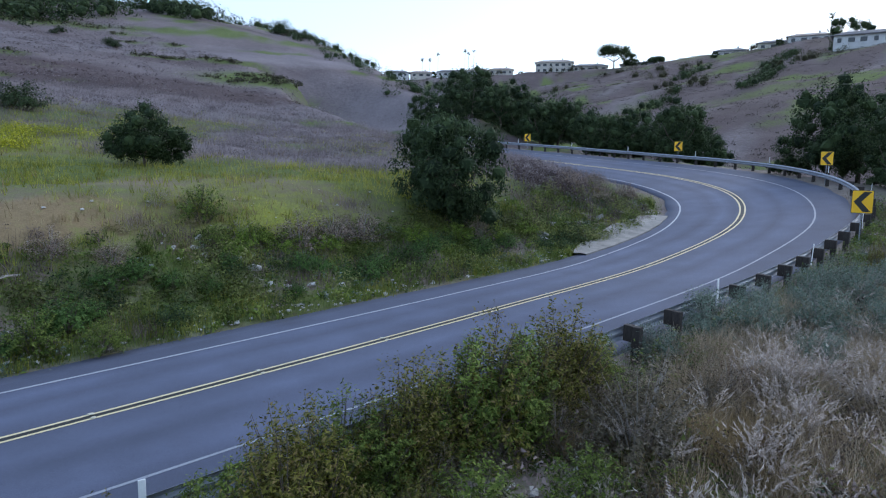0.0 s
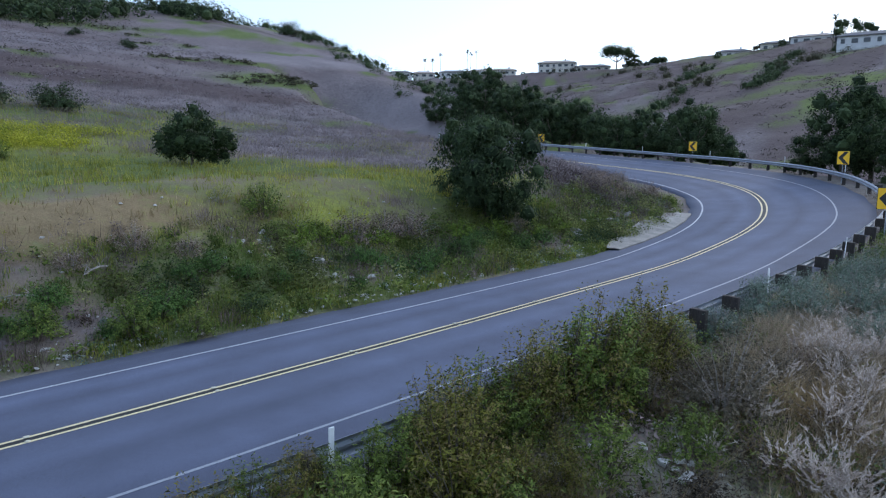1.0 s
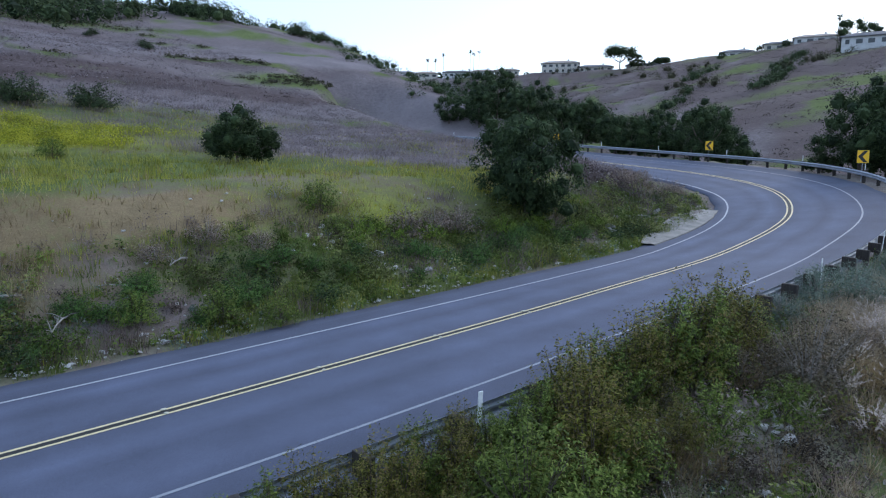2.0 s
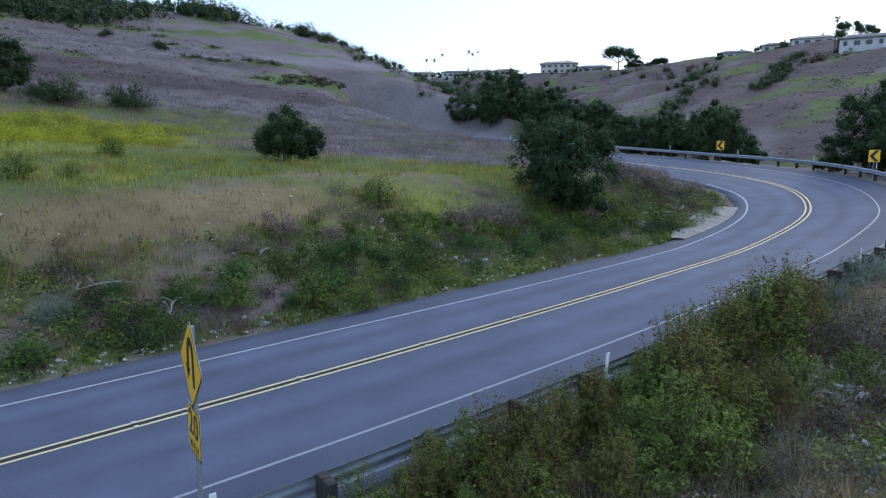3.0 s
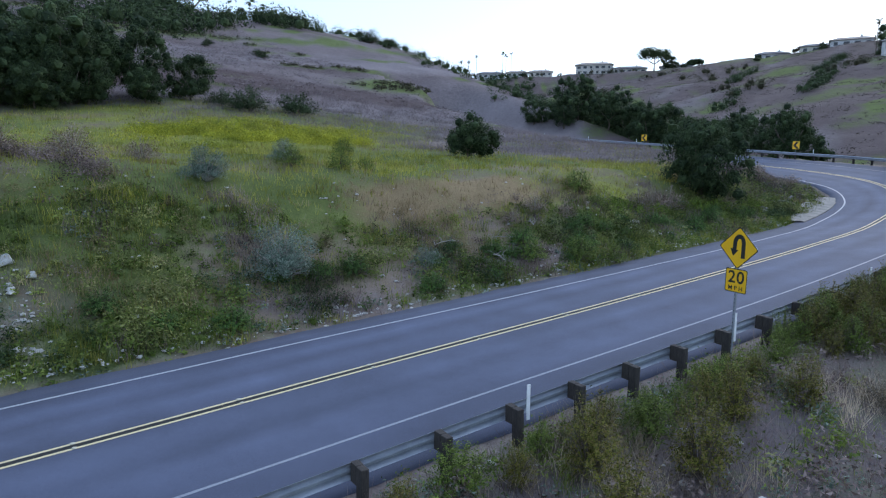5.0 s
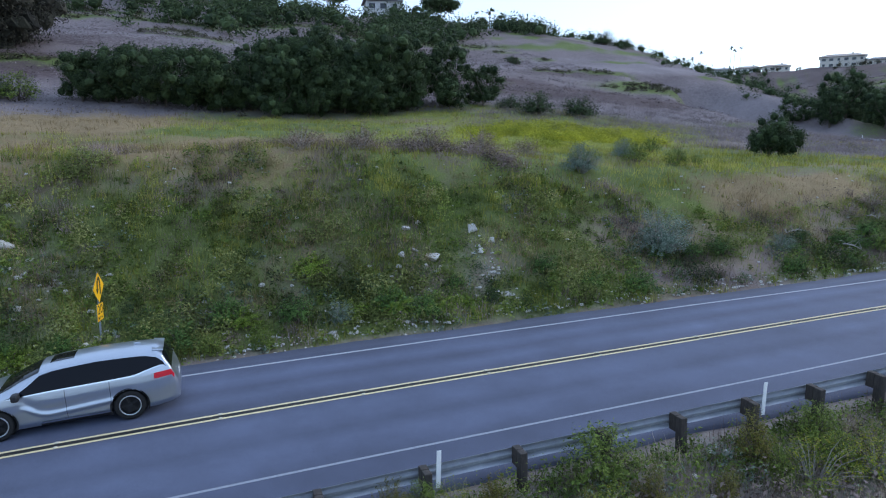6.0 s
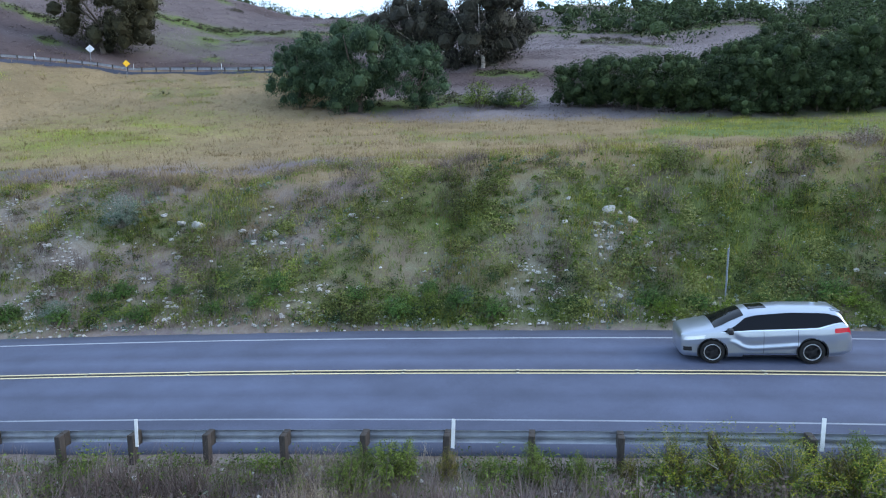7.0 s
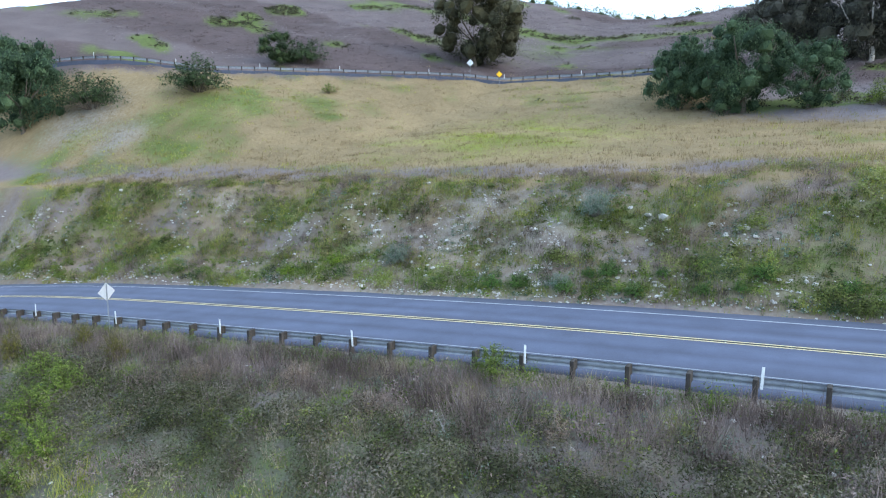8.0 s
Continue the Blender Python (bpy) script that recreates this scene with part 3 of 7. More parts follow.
def leaf_cloud(rng, centres, radii, n, size, droop=0.0, flat=1.0, thin=0.45):
    """n leaves spread over clumps, as small pointed faces: corners and faces."""
    k = rng.choice(len(centres), n, p=radii ** 2 / (radii ** 2).sum())
    v = rng.normal(size=(n, 3))
    v /= np.linalg.norm(v, axis=1)[:, None]
    r = radii[k] * rng.uniform(0.3, 1.5, n) ** 0.7
    p = centres[k] + v * r[:, None] * (1, 1, flat)
    a, b = leaf_axes(rng, v * (1, 1, 0.6) + (0, 0, 0.35), droop)
    q = size * rng.uniform(0.6, 1.4, n)[:, None]
    corners = np.stack([p - a * q * 0.6, p + b * q * thin * 0.6 + a * q * 0.1, p + a * q * 0.5 - b * q * thin * 0.4], 1).reshape(-1, 3)
    return corners, np.arange(3 * n).reshape(n, 3)


def cores(rng, centres, radii, flat=1.0, shrink=0.46):
    """Dense inner foliage: a lumpy mass inside each clump."""
    bm = bmesh.new()
    bmesh.ops.create_icosphere(bm, subdivisions=1, radius=1)
    base = np.array([v.co for v in bm.verts])
    tri = np.array([[v.index for v in f.verts] for f in bm.faces])
    bm.free()
    vs, fs = [], []
    big = np.argsort(-radii)[:max(8, len(radii) * 2 // 5)]
    for i, (c, r) in enumerate(zip(centres[big], radii[big])):
        lump = 1 + 0.16 * np.sin(base @ rng.normal(size=3) * 4 + i) + rng.normal(size=len(base)) * 0.09
        vs.append(c + base * (r * shrink * lump)[:, None] * (1, 1, flat))
        fs.append(tri + i * len(base))
    return np.concatenate(vs), np.concatenate(fs)


def blend(leaves, inner):
    """One mesh of leaf and core triangles."""
    (lv, lf), (tv, tf) = leaves, inner
    return np.concatenate([lv, tv]), np.concatenate([lf, tf + len(lv)])


def crown_clumps(rng, n, rx, ry, rz, z0, r0, r1, hollow=0.35):
    v = rng.normal(size=(n, 3))
    v /= np.linalg.norm(v, axis=1)[:, None]
    c = v * rng.uniform(hollow, 1, n)[:, None] ** 0.6 * (rx, ry, rz)
    c[:, 2] += z0
    return c, rng.uniform(r0, r1, n)


def limbs(rng, base, top, spread, n, r):
    """A trunk that splits into limbs."""
    out = []
    fork = np.array(base) + (np.array(top) - base) * 0.42
    mid = (np.array(base) + fork) / 2 + rng.normal(size=3) * (0.05, 0.05, 0) * np.linalg.norm(fork - base)
    out.append(tube([np.array(base) - (0, 0, 0.3), np.array(base), mid, fork], [r * 1.5, r * 1.25, r, r * 0.85], 8))
    for k in range(n):
        a = 6.28 * (k + rng.uniform(-0.3, 0.3)) / n
        tip = np.array(top) + np.array([math.cos(a) * spread, math.sin(a) * spread, rng.uniform(-0.15, 0.1) * np.linalg.norm(np.array(top) - base)])
        bend = fork + (tip - fork) * 0.5 + np.array([math.cos(a), math.sin(a), 0.0]) * spread * 0.2
        out.append(tube([fork - (0, 0, 0.1), bend, tip], [r * 0.62, r * 0.4, r * 0.12], 6))
    return join(*out)


def tree(name, label, leaf, bark, height, width, seed, clumps=46, leaves=5200, size=0.2, droop=0.3, bare=0.22, r=None, squash=1.0, lean=0.0):
    """A tree at the origin: a forked trunk and a crown of uneven leafy clumps with gaps."""
    rng = np.random.RandomState(seed)
    root = thing(name, label, "tree")
    rz = height * (1 - bare) / 2
    z0 = height * bare + rz
    r0 = r or width * 0.11
    c, rad = crown_clumps(rng, clumps * 2, width * 0.43, width * 0.43 * squash, rz * 0.88, z0, r0 * 0.32, r0 * 1.0)
    c += 0.10 * width * np.stack([np.sin(c[:, 1] * 7 / width + seed), np.sin(c[:, 2] * 6 / width + seed), 0.6 * np.sin(c[:, 0] * 7 / width + seed)], 1)
    c[:, 0] += lean * (c[:, 2] - z0)
    c[:, 2] = np.maximum(c[:, 2], rad * 0.35)
    part("trunk", limbs(rng, (0, 0, 0), (lean * rz, 0, z0 + rz * 0.3), width * 0.28, 5, max(0.06, height * 0.022)), bark, root, smooth=True)
    part("crown", mesh_of("crown", *blend(leaf_cloud(rng, c, rad, leaves, size, droop), cores(rng, c, rad, shrink=0.66))), leaf, root)
    return root


def shoots(rng, width, height, n, per, size, thin=0.45, upright=0.5):
    """Leaves along bent shoots that spring from the base of a bush: corners and faces, and the shoots' tips."""
    v = rng.normal(size=(n, 3))
    v[:, 2] = np.abs(v[:, 2]) * (0.6 + upright)
    v /= np.linalg.norm(v, axis=1)[:, None]
    lump = np.clip(1 + 0.22 * np.sin(v @ rng.normal(size=3) * 5 + 1) + rng.normal(size=n) * 0.08, 0.6, 1.2)
    tip = v * (width * 0.5, width * 0.5, height * 0.95) * lump[:, None]
    base = tip * (0.22, 0.22, 0.0)
    t = rng.uniform(0.15, 1.0, (n, per)) ** 0.7
    p = base[:, None] + (tip - base)[:, None] * t[:, :, None]
    p[:, :, 2] += (0.16 * height * np.sin(t * 3.1))
    p = p.reshape(-1, 3) + rng.normal(size=(n * per, 3)) * width * 0.02
    p[:, 2] = np.maximum(p[:, 2], 0.02)
    a, b = leaf_axes(rng, np.repeat(v, per, 0) + (0, 0, 0.5))
    q = size * rng.uniform(0.5, 1.5, n * per)[:, None]
    corners = np.stack([p - a * q * 0.6, p + b * q * thin * 0.6 + a * q * 0.1, p + a * q * 0.5 - b * q * thin * 0.4], 1).reshape(-1, 3)
    return corners, np.arange(3 * n * per).reshape(-1, 3), tip


def bush(name, label, leaf, width, height, seed, clumps=14, leaves=1500, size=0.09, droop=0.0, twigs=None, category="bush", shrink=0.5, upright=0.5):
    rng = np.random.RandomState(seed)
    root = thing(name, label, category)
    n = clumps * 5
    corners, faces, tip = shoots(rng, width, height, n, max(6, leaves // n), size, upright=upright)
    stems = [tube([(t[0] * 0.15, t[1] * 0.15, -0.12), t * (0.55, 0.55, 0.62), t], [0.008 + width * 0.004, 0.006 + width * 0.002, 0.002], 4) for t in tip[::4]]
    part("stem", join(*stems), twigs or BARK, root)
    c, rad = crown_clumps(rng, 16, width * 0.24, width * 0.24, height * 0.2, height * 0.3, width * 0.06, width * 0.13)
    data = blend((corners, faces), cores(rng, c, rad, shrink=shrink)) if shrink else (corners, faces)
    part("foliage", mesh_of("foliage", *data), leaf, root)
    return root


def put(ob, x, y, turn=0.0, scale=1.0, sink=0.0):
    """Stands a thing on the ground."""
    z = float(land(x, y)[0]) - sink
    ob.matrix_basis = pose(x, y, z, 0, 0, turn) @ Matrix.Diagonal((scale, scale, scale, 1))
    return ob


def again(ob, x, y, turn=0.0, scale=1.0, label="", sink=0.0):
    """Another one of a kind, elsewhere on the ground."""
    z = float(land(x, y)[0]) - sink
    ob.scale = (1, 1, 1)
    other = copy_thing(ob, pose(x, y, z, 0, 0, turn) @ Matrix.Diagonal((scale, scale, scale, 1)))
    if label:
        other["label"] = label
    return other


def clump_tone(rng, p, per):
    """A tone for every corner, one to a clump, drifting over the ground."""
    t = 0.30 + 0.24 * waves(p[:, 0], p[:, 1], 2.6, 91) + 0.16 * waves(p[:, 0], p[:, 1], 11, 92) + rng.uniform(-0.24, 0.24, len(p))
    return np.repeat(np.clip(t, 0, 0.62), per * 3)


def blades(rng, p, height, spread, per, width, lean=0.5):
    """Tufts of narrow blades at places p: corners and triangles."""
    n = len(p) * per
    root = np.repeat(p, per, 0) + rng.normal(size=(n, 3)) * (spread, spread, 0)
    h = np.repeat(height, per) * rng.uniform(0.5, 1.15, n)
    a = rng.uniform(0, 6.283, n)
    w = width * rng.uniform(0.6, 1.4, n)
    side = np.stack([np.cos(a), np.sin(a), a * 0], 1) * w[:, None] / 2
    tip = root + np.stack([rng.normal(size=n) * lean * h * 0.5, rng.normal(size=n) * lean * h * 0.5, h], 1)
    root = root - (0, 0, 0.04)
    return np.stack([root - side, root + side, tip], 1).reshape(-1, 3), np.arange(3 * n).reshape(n, 3), clump_tone(rng, p, per)


def scatter(rng, n, x0, x1, y0, y1, weight):
    """n places on the ground, thinned by a weight of (x, y, road s, road d)."""
    got = np.zeros((0, 3))
    for _ in range(60):
        x, y = rng.uniform(x0, x1, 3 * n), rng.uniform(y0, y1, 3 * n)
        s, d = road_coords(x, y)
        keep = rng.uniform(0, 1, 3 * n) < weight(x, y, s, d)
        x, y = x[keep], y[keep]
        if len(x):
            got = np.concatenate([got, np.stack([x, y, land(x, y)], 1)])
        if len(got) >= n:
            break
    return got[:n]


def bench_lines(x, y):
    return (x + 36.0) * -0.69 + (y + 9.0) * 0.724, (x + 36.0) * 0.724 + (y + 9.0) * 0.69


# ---- ground cover, by kinds ----
def weeds(rng, p, height, radius, per, size, thin=0.5):
    """Low leafy clumps at places p: corners and triangles, one to a leaf."""
    n = len(p) * per
    v = rng.normal(size=(n, 3))
    v[:, 2] = np.abs(v[:, 2])
    v /= np.linalg.norm(v, axis=1)[:, None]
    rr = rng.uniform(0.35, 1.0, n)[:, None]
    c = np.repeat(p, per, 0) + v * rr * np.stack([np.repeat(radius, per), np.repeat(radius, per), np.repeat(height, per)], 1)
    a, b = leaf_axes(rng, v + (0, 0, 0.35))
    q = size * rng.uniform(0.5, 1.5, n)[:, None]
    corners = np.stack([c - a * q * 0.6, c + b * q * thin * 0.55 + a * q * 0.15, c + a * q * 0.45 - b * q * thin * 0.5], 1).reshape(-1, 3)
    return corners, np.arange(3 * n).reshape(n, 3), clump_tone(rng, p, per)


def stuff(name, data, mat, label, category):
    me = mesh_of(name, data[0], data[1])
    if len(data) > 2:
        me.attributes.new("tone", "FLOAT", "POINT").data.foreach_set("value", data[2].astype(np.float32))
    return solo(name, me, mat, label, category, kind="stuff")


rng = np.random.RandomState(7)


def lip(s):
    """Where the bank ends and the level field begins, unevenly."""
    return np.interp(s, (122, 150, 158), (14.2, 10.5, 9.6)) + np.interp(s, (140, 150), (1.3, 0.3)) * (waves(s, 0 * s, 9, 77) + 0.6 * waves(s, 0 * s, 2.7, 78))


def off_path(x, y, s, d):
    """Bare of tall growth on the worn streak of the field's edge."""
    return 1 - 0.9 * np.exp(-(d - 11.0) ** 2 / 1.4) * ramp(s, 152, 155) * ramp(-s, -166, -162)


def on_bank(x, y, s, d):
    return (d > 4.75) * (d < lip(s) + 0.6) * (1 - 0.85 * rubble(x, y)) * (0.3 + 0.7 * ramp(waves(x, y, 4.5, 80), -0.5, 0.2)) * np.clip(covers(x, y, s, d)["green"] + 0.15, 0, 1)


def on_bench(x, y, s, d):
    dl, sl = bench_lines(x, y)
    return (d > 11) * ((dl < 50) | (sl < -25)) * (0.35 + 0.65 * ramp(-d, -30, -12))


def grown(x, y):
    """Nearly nothing grows on the patch of rubble below the guardrail."""
    return 1 - 0.93 * np.exp(-(((x - 1.1) / 1.3) ** 2 + ((y - 8.4) / 1.0) ** 2) ** 2)


def verge(x, y, s, d):
    """The camera's side of the guard rail."""
    return grown(x, y) * (d < -6.1) * (d > -20) * (0.35 + 0.65 * ramp(d, -13, -7))


p = scatter(rng, 13000, -105, 14, -70, 45, on_bank)
stuff("bank_grass", blades(rng, p, rng.uniform(0.16, 0.48, len(p)), 0.13, 9, 0.022), BLADE_GREEN, "green grass and herbs on the cut bank", "grass")
p = scatter(rng, 5600, -105, 14, -70, 45, lambda x, y, s, d: (d > 4.8) * (1 - 0.9 * rubble(x, y)) * (d < lip(s) + 0.8) * np.clip(covers(x, y, s, d)["green"] * 1.3, 0.08, 1) * (0.35 + 0.65 * ramp(waves(x, y, 5, 41), -0.2, 0.6)))
stuff("bank_weeds", weeds(rng, p, rng.uniform(0.12, 0.5, len(p)), rng.uniform(0.12, 0.4, len(p)), 24, 0.12), LEAF_WEED, "low leafy green weeds on the bank", "weeds")
p = scatter(rng, 1700, -105, 14, -70, 45, lambda x, y, s, d: (d > 4.6) * (d < lip(s)) * ramp(-waves(x, y, 6, 42), -0.1, 0.7))
stuff("bank_sage", weeds(rng, p, rng.uniform(0.12, 0.42, len(p)), rng.uniform(0.12, 0.35, len(p)), 26, 0.10), LEAF_SAGE, "low grey-green sagebrush on the bank", "brush")
p = scatter(rng, 5200, -105, 14, -70, 45, lambda x, y, s, d: (d > 5) * (d < lip(s) + 2) * off_path(x, y, s, d) * ramp(waves(x, y, 7, 43), 0.0, 0.8))
stuff("bank_dry_stalks", blades(rng, p, rng.uniform(0.25, 0.7, len(p)), 0.16, 9, 0.02, 0.7), BLADE_DUSKY, "dry brown stalks among the green on the bank", "dry grass")
p = scatter(rng, 2600, -105, 14, -70, 45, lambda x, y, s, d: (d > 7) * (d < lip(s) + 3) * ramp(waves(x, y, 9, 44), 0.2, 0.8))
stuff("bank_bright_grass", blades(rng, scatter(rng, 5000, -105, 14, -70, 45, lambda x, y, s, d: on_bank(x, y, s, d) * ramp(waves(x, y, 5, 45), -0.2, 0.6)), rng.uniform(0.15, 0.45, 5000), 0.16, 9, 0.024), BLADE_FIELD, "light yellow-green grass on the bank", "grass")
stuff("bank_dry_grass", blades(rng, p, rng.uniform(0.2, 0.5, len(p)), 0.2, 10, 0.022, 0.7), BLADE_TAN, "dry tan grass on the upper bank", "dry grass")

p = scatter(rng, 12500, -140, 5, -60, 70, lambda x, y, s, d: on_bench(x, y, s, d) * covers(x, y, s, d)["tan"])
stuff("field_dry_grass", blades(rng, p, rng.uniform(0.15, 0.42, len(p)), 0.28, 8, 0.035, 0.8), BLADE_TAN, "dry tan grass on the level field", "dry grass")
p = scatter(rng, 9000, -135, 5, -62, 70, lambda x, y, s, d: on_bench(x, y, s, d) * covers(x, y, s, d)["green"])
stuff("field_green_grass", blades(rng, p, rng.uniform(0.15, 0.45, len(p)), 0.25, 8, 0.035, 0.7), BLADE_FIELD, "yellow-green grass on the field", "grass")
p = scatter(rng, 1500, -50, 5, 15, 52, lambda x, y, s, d: (d > 9) * ramp(covers(x, y, s, d)["yellow"], 0.45, 0.9))
stuff("field_mustard", weeds(rng, p, rng.uniform(0.35, 0.85, len(p)), rng.uniform(0.5, 1.1, len(p)), 70, 0.085), LEAF_MOUND, "yellow flowering mustard in rounded mounds in the field", "wildflowers")
p = scatter(rng, 4500, -40, 14, 34, 80, lambda x, y, s, d: (d > 6) * (y > 36) * 1.0)
stuff("curve_stalks", blades(rng, p, rng.uniform(0.3, 0.8, len(p)), 0.4, 12, 0.022, 0.7), BRUSH_WISPY, "tall dry brownish mustard stalks inside the bend", "dry brush")

p = scatter(rng, 10500, -190, 15, -70, 190, lambda x, y, s, d: ramp(bench_lines(x, y)[0], 45, 60) * ramp(-bench_lines(x, y)[0], -175, -150) * (d > 6) * np.clip(covers(x, y, s, d)["dusky"] - 0.9 * covers(x, y, s, d)["russet"] - 0.6 * covers(x, y, s, d)["green"], 0, 1))
stuff("hill_stalks", weeds(rng, p, rng.uniform(0.2, 0.55, len(p)), rng.uniform(0.7, 1.9, len(p)), 11, 0.22, 0.4), BLADE_HILL, "dry mauve-brown brush covering the hillside", "dry brush")
p = scatter(rng, 4200, -190, 15, -70, 190, lambda x, y, s, d: ramp(bench_lines(x, y)[0], 42, 52) * (d > 6) * ramp(covers(x, y, s, d)["russet"], 0.2, 0.7))
stuff("hill_russet_brush", weeds(rng, p, rng.uniform(0.2, 0.5, len(p)), rng.uniform(0.7, 1.8, len(p)), 12, 0.2, 0.4), BRUSH_RUSSET, "dark russet brush in bands across the hillside", "dry brush")
p = scatter(rng, 4200, -190, 15, 20, 190, lambda x, y, s, d: (d > 9) * ramp(covers(x, y, s, d)["wispy"], 0.3, 0.8))
stuff("hill_pale_brush", weeds(rng, p, rng.uniform(0.25, 0.6, len(p)), rng.uniform(0.7, 1.7, len(p)), 12, 0.18, 0.4), BRUSH_WISPY, "pale wispy dry brush on the hillside", "dry brush")
p = scatter(rng, 2600, -190, 15, -70, 190, lambda x, y, s, d: ramp(bench_lines(x, y)[0], 45, 60) * (d > 6) * ramp(covers(x, y, s, d)["green"], 0.3, 0.8))
stuff("hill_green_brush", weeds(rng, p, rng.uniform(0.3, 0.9, len(p)), rng.uniform(0.4, 1.2, len(p)), 22, 0.30), LEAF_OLIVE, "low olive-green brush in streaks on the hillside", "brush")
p = scatter(rng, 4600, 25, 190, 60, 330, lambda x, y, s, d: (d < -14) * 1.0)
stuff("far_slope_brush", weeds(rng, p, rng.uniform(0.3, 0.7, len(p)), rng.uniform(0.9, 2.2, len(p)), 15, 0.32, 0.4), BRUSH_SLOPE, "dry brush on the slope across the canyon", "dry brush")

p = scatter(rng, 6000, -85, 24, -66, 36, lambda x, y, s, d: verge(x, y, s, d) * (0.45 + 0.55 * ramp(waves(x, y, 4, 51), -0.4, 0.6)))
stuff("verge_dry_brush", blades(rng, p, rng.uniform(0.2, 0.55, len(p)), 0.2, 15, 0.012, 0.9), BLADE_DUSKY, "tangled dry mauve-brown brush below the guardrail", "dry brush")
p = scatter(rng, 3300, -85, 24, -66, 36, lambda x, y, s, d: verge(x, y, s, d) * ramp(waves(x, y, 5, 52), -0.2, 0.6))
stuff("verge_weeds", weeds(rng, p, rng.uniform(0.12, 0.5, len(p)), rng.uniform(0.15, 0.38, len(p)), 30, 0.085), LEAF_WEED, "leafy green weeds below the guardrail", "weeds")
p = scatter(rng, 2500, -80, 24, -62, 36, lambda x, y, s, d: verge(x, y, s, d) * ramp(-waves(x, y, 4.5, 53), -0.1, 0.7))
stuff("verge_sage", weeds(rng, p, rng.uniform(0.2, 0.55, len(p)), rng.uniform(0.2, 0.4, len(p)), 30, 0.07), LEAF_SAGE, "grey-green sagebrush below the guardrail", "brush")
p = scatter(rng, 2300, -80, 24, -62, 36, lambda x, y, s, d: verge(x, y, s, d) * np.clip(0.6 * ramp(waves(x, y, 6, 54), 0.1, 0.7) + 1.5 * np.exp(-((x - 9.5) ** 2 + (y - 14) ** 2) / 14), 0, 1))
stuff("verge_pale_grass", blades(rng, p, rng.uniform(0.35, 0.75, len(p)), 0.14, 22, 0.014, 0.9), BLADE_PALE, "pale feathery dry grass below the guardrail", "dry grass")
p = scatter(rng, 4200, -80, 24, -62, 36, lambda x, y, s, d: verge(x, y, s, d) * ramp(waves(x, y, 7, 55), -0.3, 0.5))
stuff("verge_green_grass", blades(rng, p, rng.uniform(0.15, 0.45, len(p)), 0.12, 12, 0.016, 0.7), BLADE_GREEN, "green grass below the guardrail", "grass")

def slope(x, y, s, d):
    """The rough slope below the verge, wherever the road's shoulder ends."""
    return grown(x, y) * (d < -7.0) * (d > np.interp(s, (88, 112, 150), (-24, -16, -13)))


p = scatter(rng, 1500, -85, 24, -66, 36, lambda x, y, s, d: slope(x, y, s, d) * (0.15 + 0.85 * ramp(waves(x, y, 5, 56), -0.3, 0.4)) * np.interp(s, (112, 122), (0.5, 0.55)))
stuff("verge_brown_brush", weeds(rng, p, rng.uniform(0.35, 0.9, len(p)), rng.uniform(0.35, 0.95, len(p)), 66, 0.092), LEAF_BRUSH, "dense mauve-brown brush on the slope below the road", "brush")
p = scatter(rng, 900, -85, 24, -66, 36, lambda x, y, s, d: slope(x, y, s, d) * ramp(-waves(x, y, 5, 56) + 0.5 * ramp(-s, -98, -84) + 0.35 * ramp(-d, 10, 15), -0.1, 0.6) * np.interp(s, (112, 122), (1, 0.5)))
stuff("verge_green_brush", weeds(rng, p, rng.uniform(0.3, 0.8, len(p)), rng.uniform(0.35, 0.85, len(p)), 75, 0.09), LEAF_BANK, "dense green brush on the slope below the road", "brush")
p = scatter(rng, 2500, -85, -20, -66, 0, lambda x, y, s, d: slope(x, y, s, d) * (s < 125) * (0.06 + ramp(d, -11.5 + 1.5 * waves(s, 0 * s, 8, 87), -9.0)) * (0.4 + 0.6 * ramp(waves(x, y, 4, 66), -0.2, 0.5)))
stuff("slope_stalks", blades(rng, p, rng.uniform(0.5, 1.1, len(p)), 0.25, 14, 0.022, 0.6), BLADE_DUSKY, "tall pinkish dry grass stalks standing out of the brush", "dry grass")

p = scatter(rng, 620, -85, -20, -66, 0, lambda x, y, s, d: (s < 124) * (s > 84) * np.exp(-((d + 12.8 + 1.4 * waves(s, 0 * s, 9, 88)) / 2.3) ** 2) * (0.3 + 0.7 * ramp(waves(x, y, 4, 89), -0.3, 0.3)))
stuff("slope_fleck_brush", weeds(rng, p, rng.uniform(0.5, 1.15, len(p)), rng.uniform(0.5, 1.1, len(p)), 190, 0.085), LEAF_FLECK, "dark green-brown brush flecked with pale seed heads", "brush")
p = scatter(rng, 1500, -85, -20, -68, 0, lambda x, y, s, d: (s < 124) * ramp(-d, 14.5, 17) * (d > -28) * (0.3 + 0.7 * ramp(waves(x, y, 4.4, 94), -0.3, 0.3)))
stuff("slope_straw", blades(rng, p, rng.uniform(0.4, 0.9, len(p)), 0.3, 22, 0.02, 0.8), BLADE_FIELD, "long yellow-green and straw grass low on the slope", "grass")
p = scatter(rng, 170, -85, -40, -70, -30, lambda x, y, s, d: (d < -10) * (d > -22) * (s < 92) * ramp(-s, -92, -86) * ramp(waves(x, y, 4, 95), -0.4, 0.2))
stuff("slope_green_clumps", weeds(rng, p, rng.uniform(0.5, 1.1, len(p)), rng.uniform(0.5, 1.1, len(p)), 190, 0.09), LEAF_WEED, "bright green bushy weeds low on the slope", "weeds")

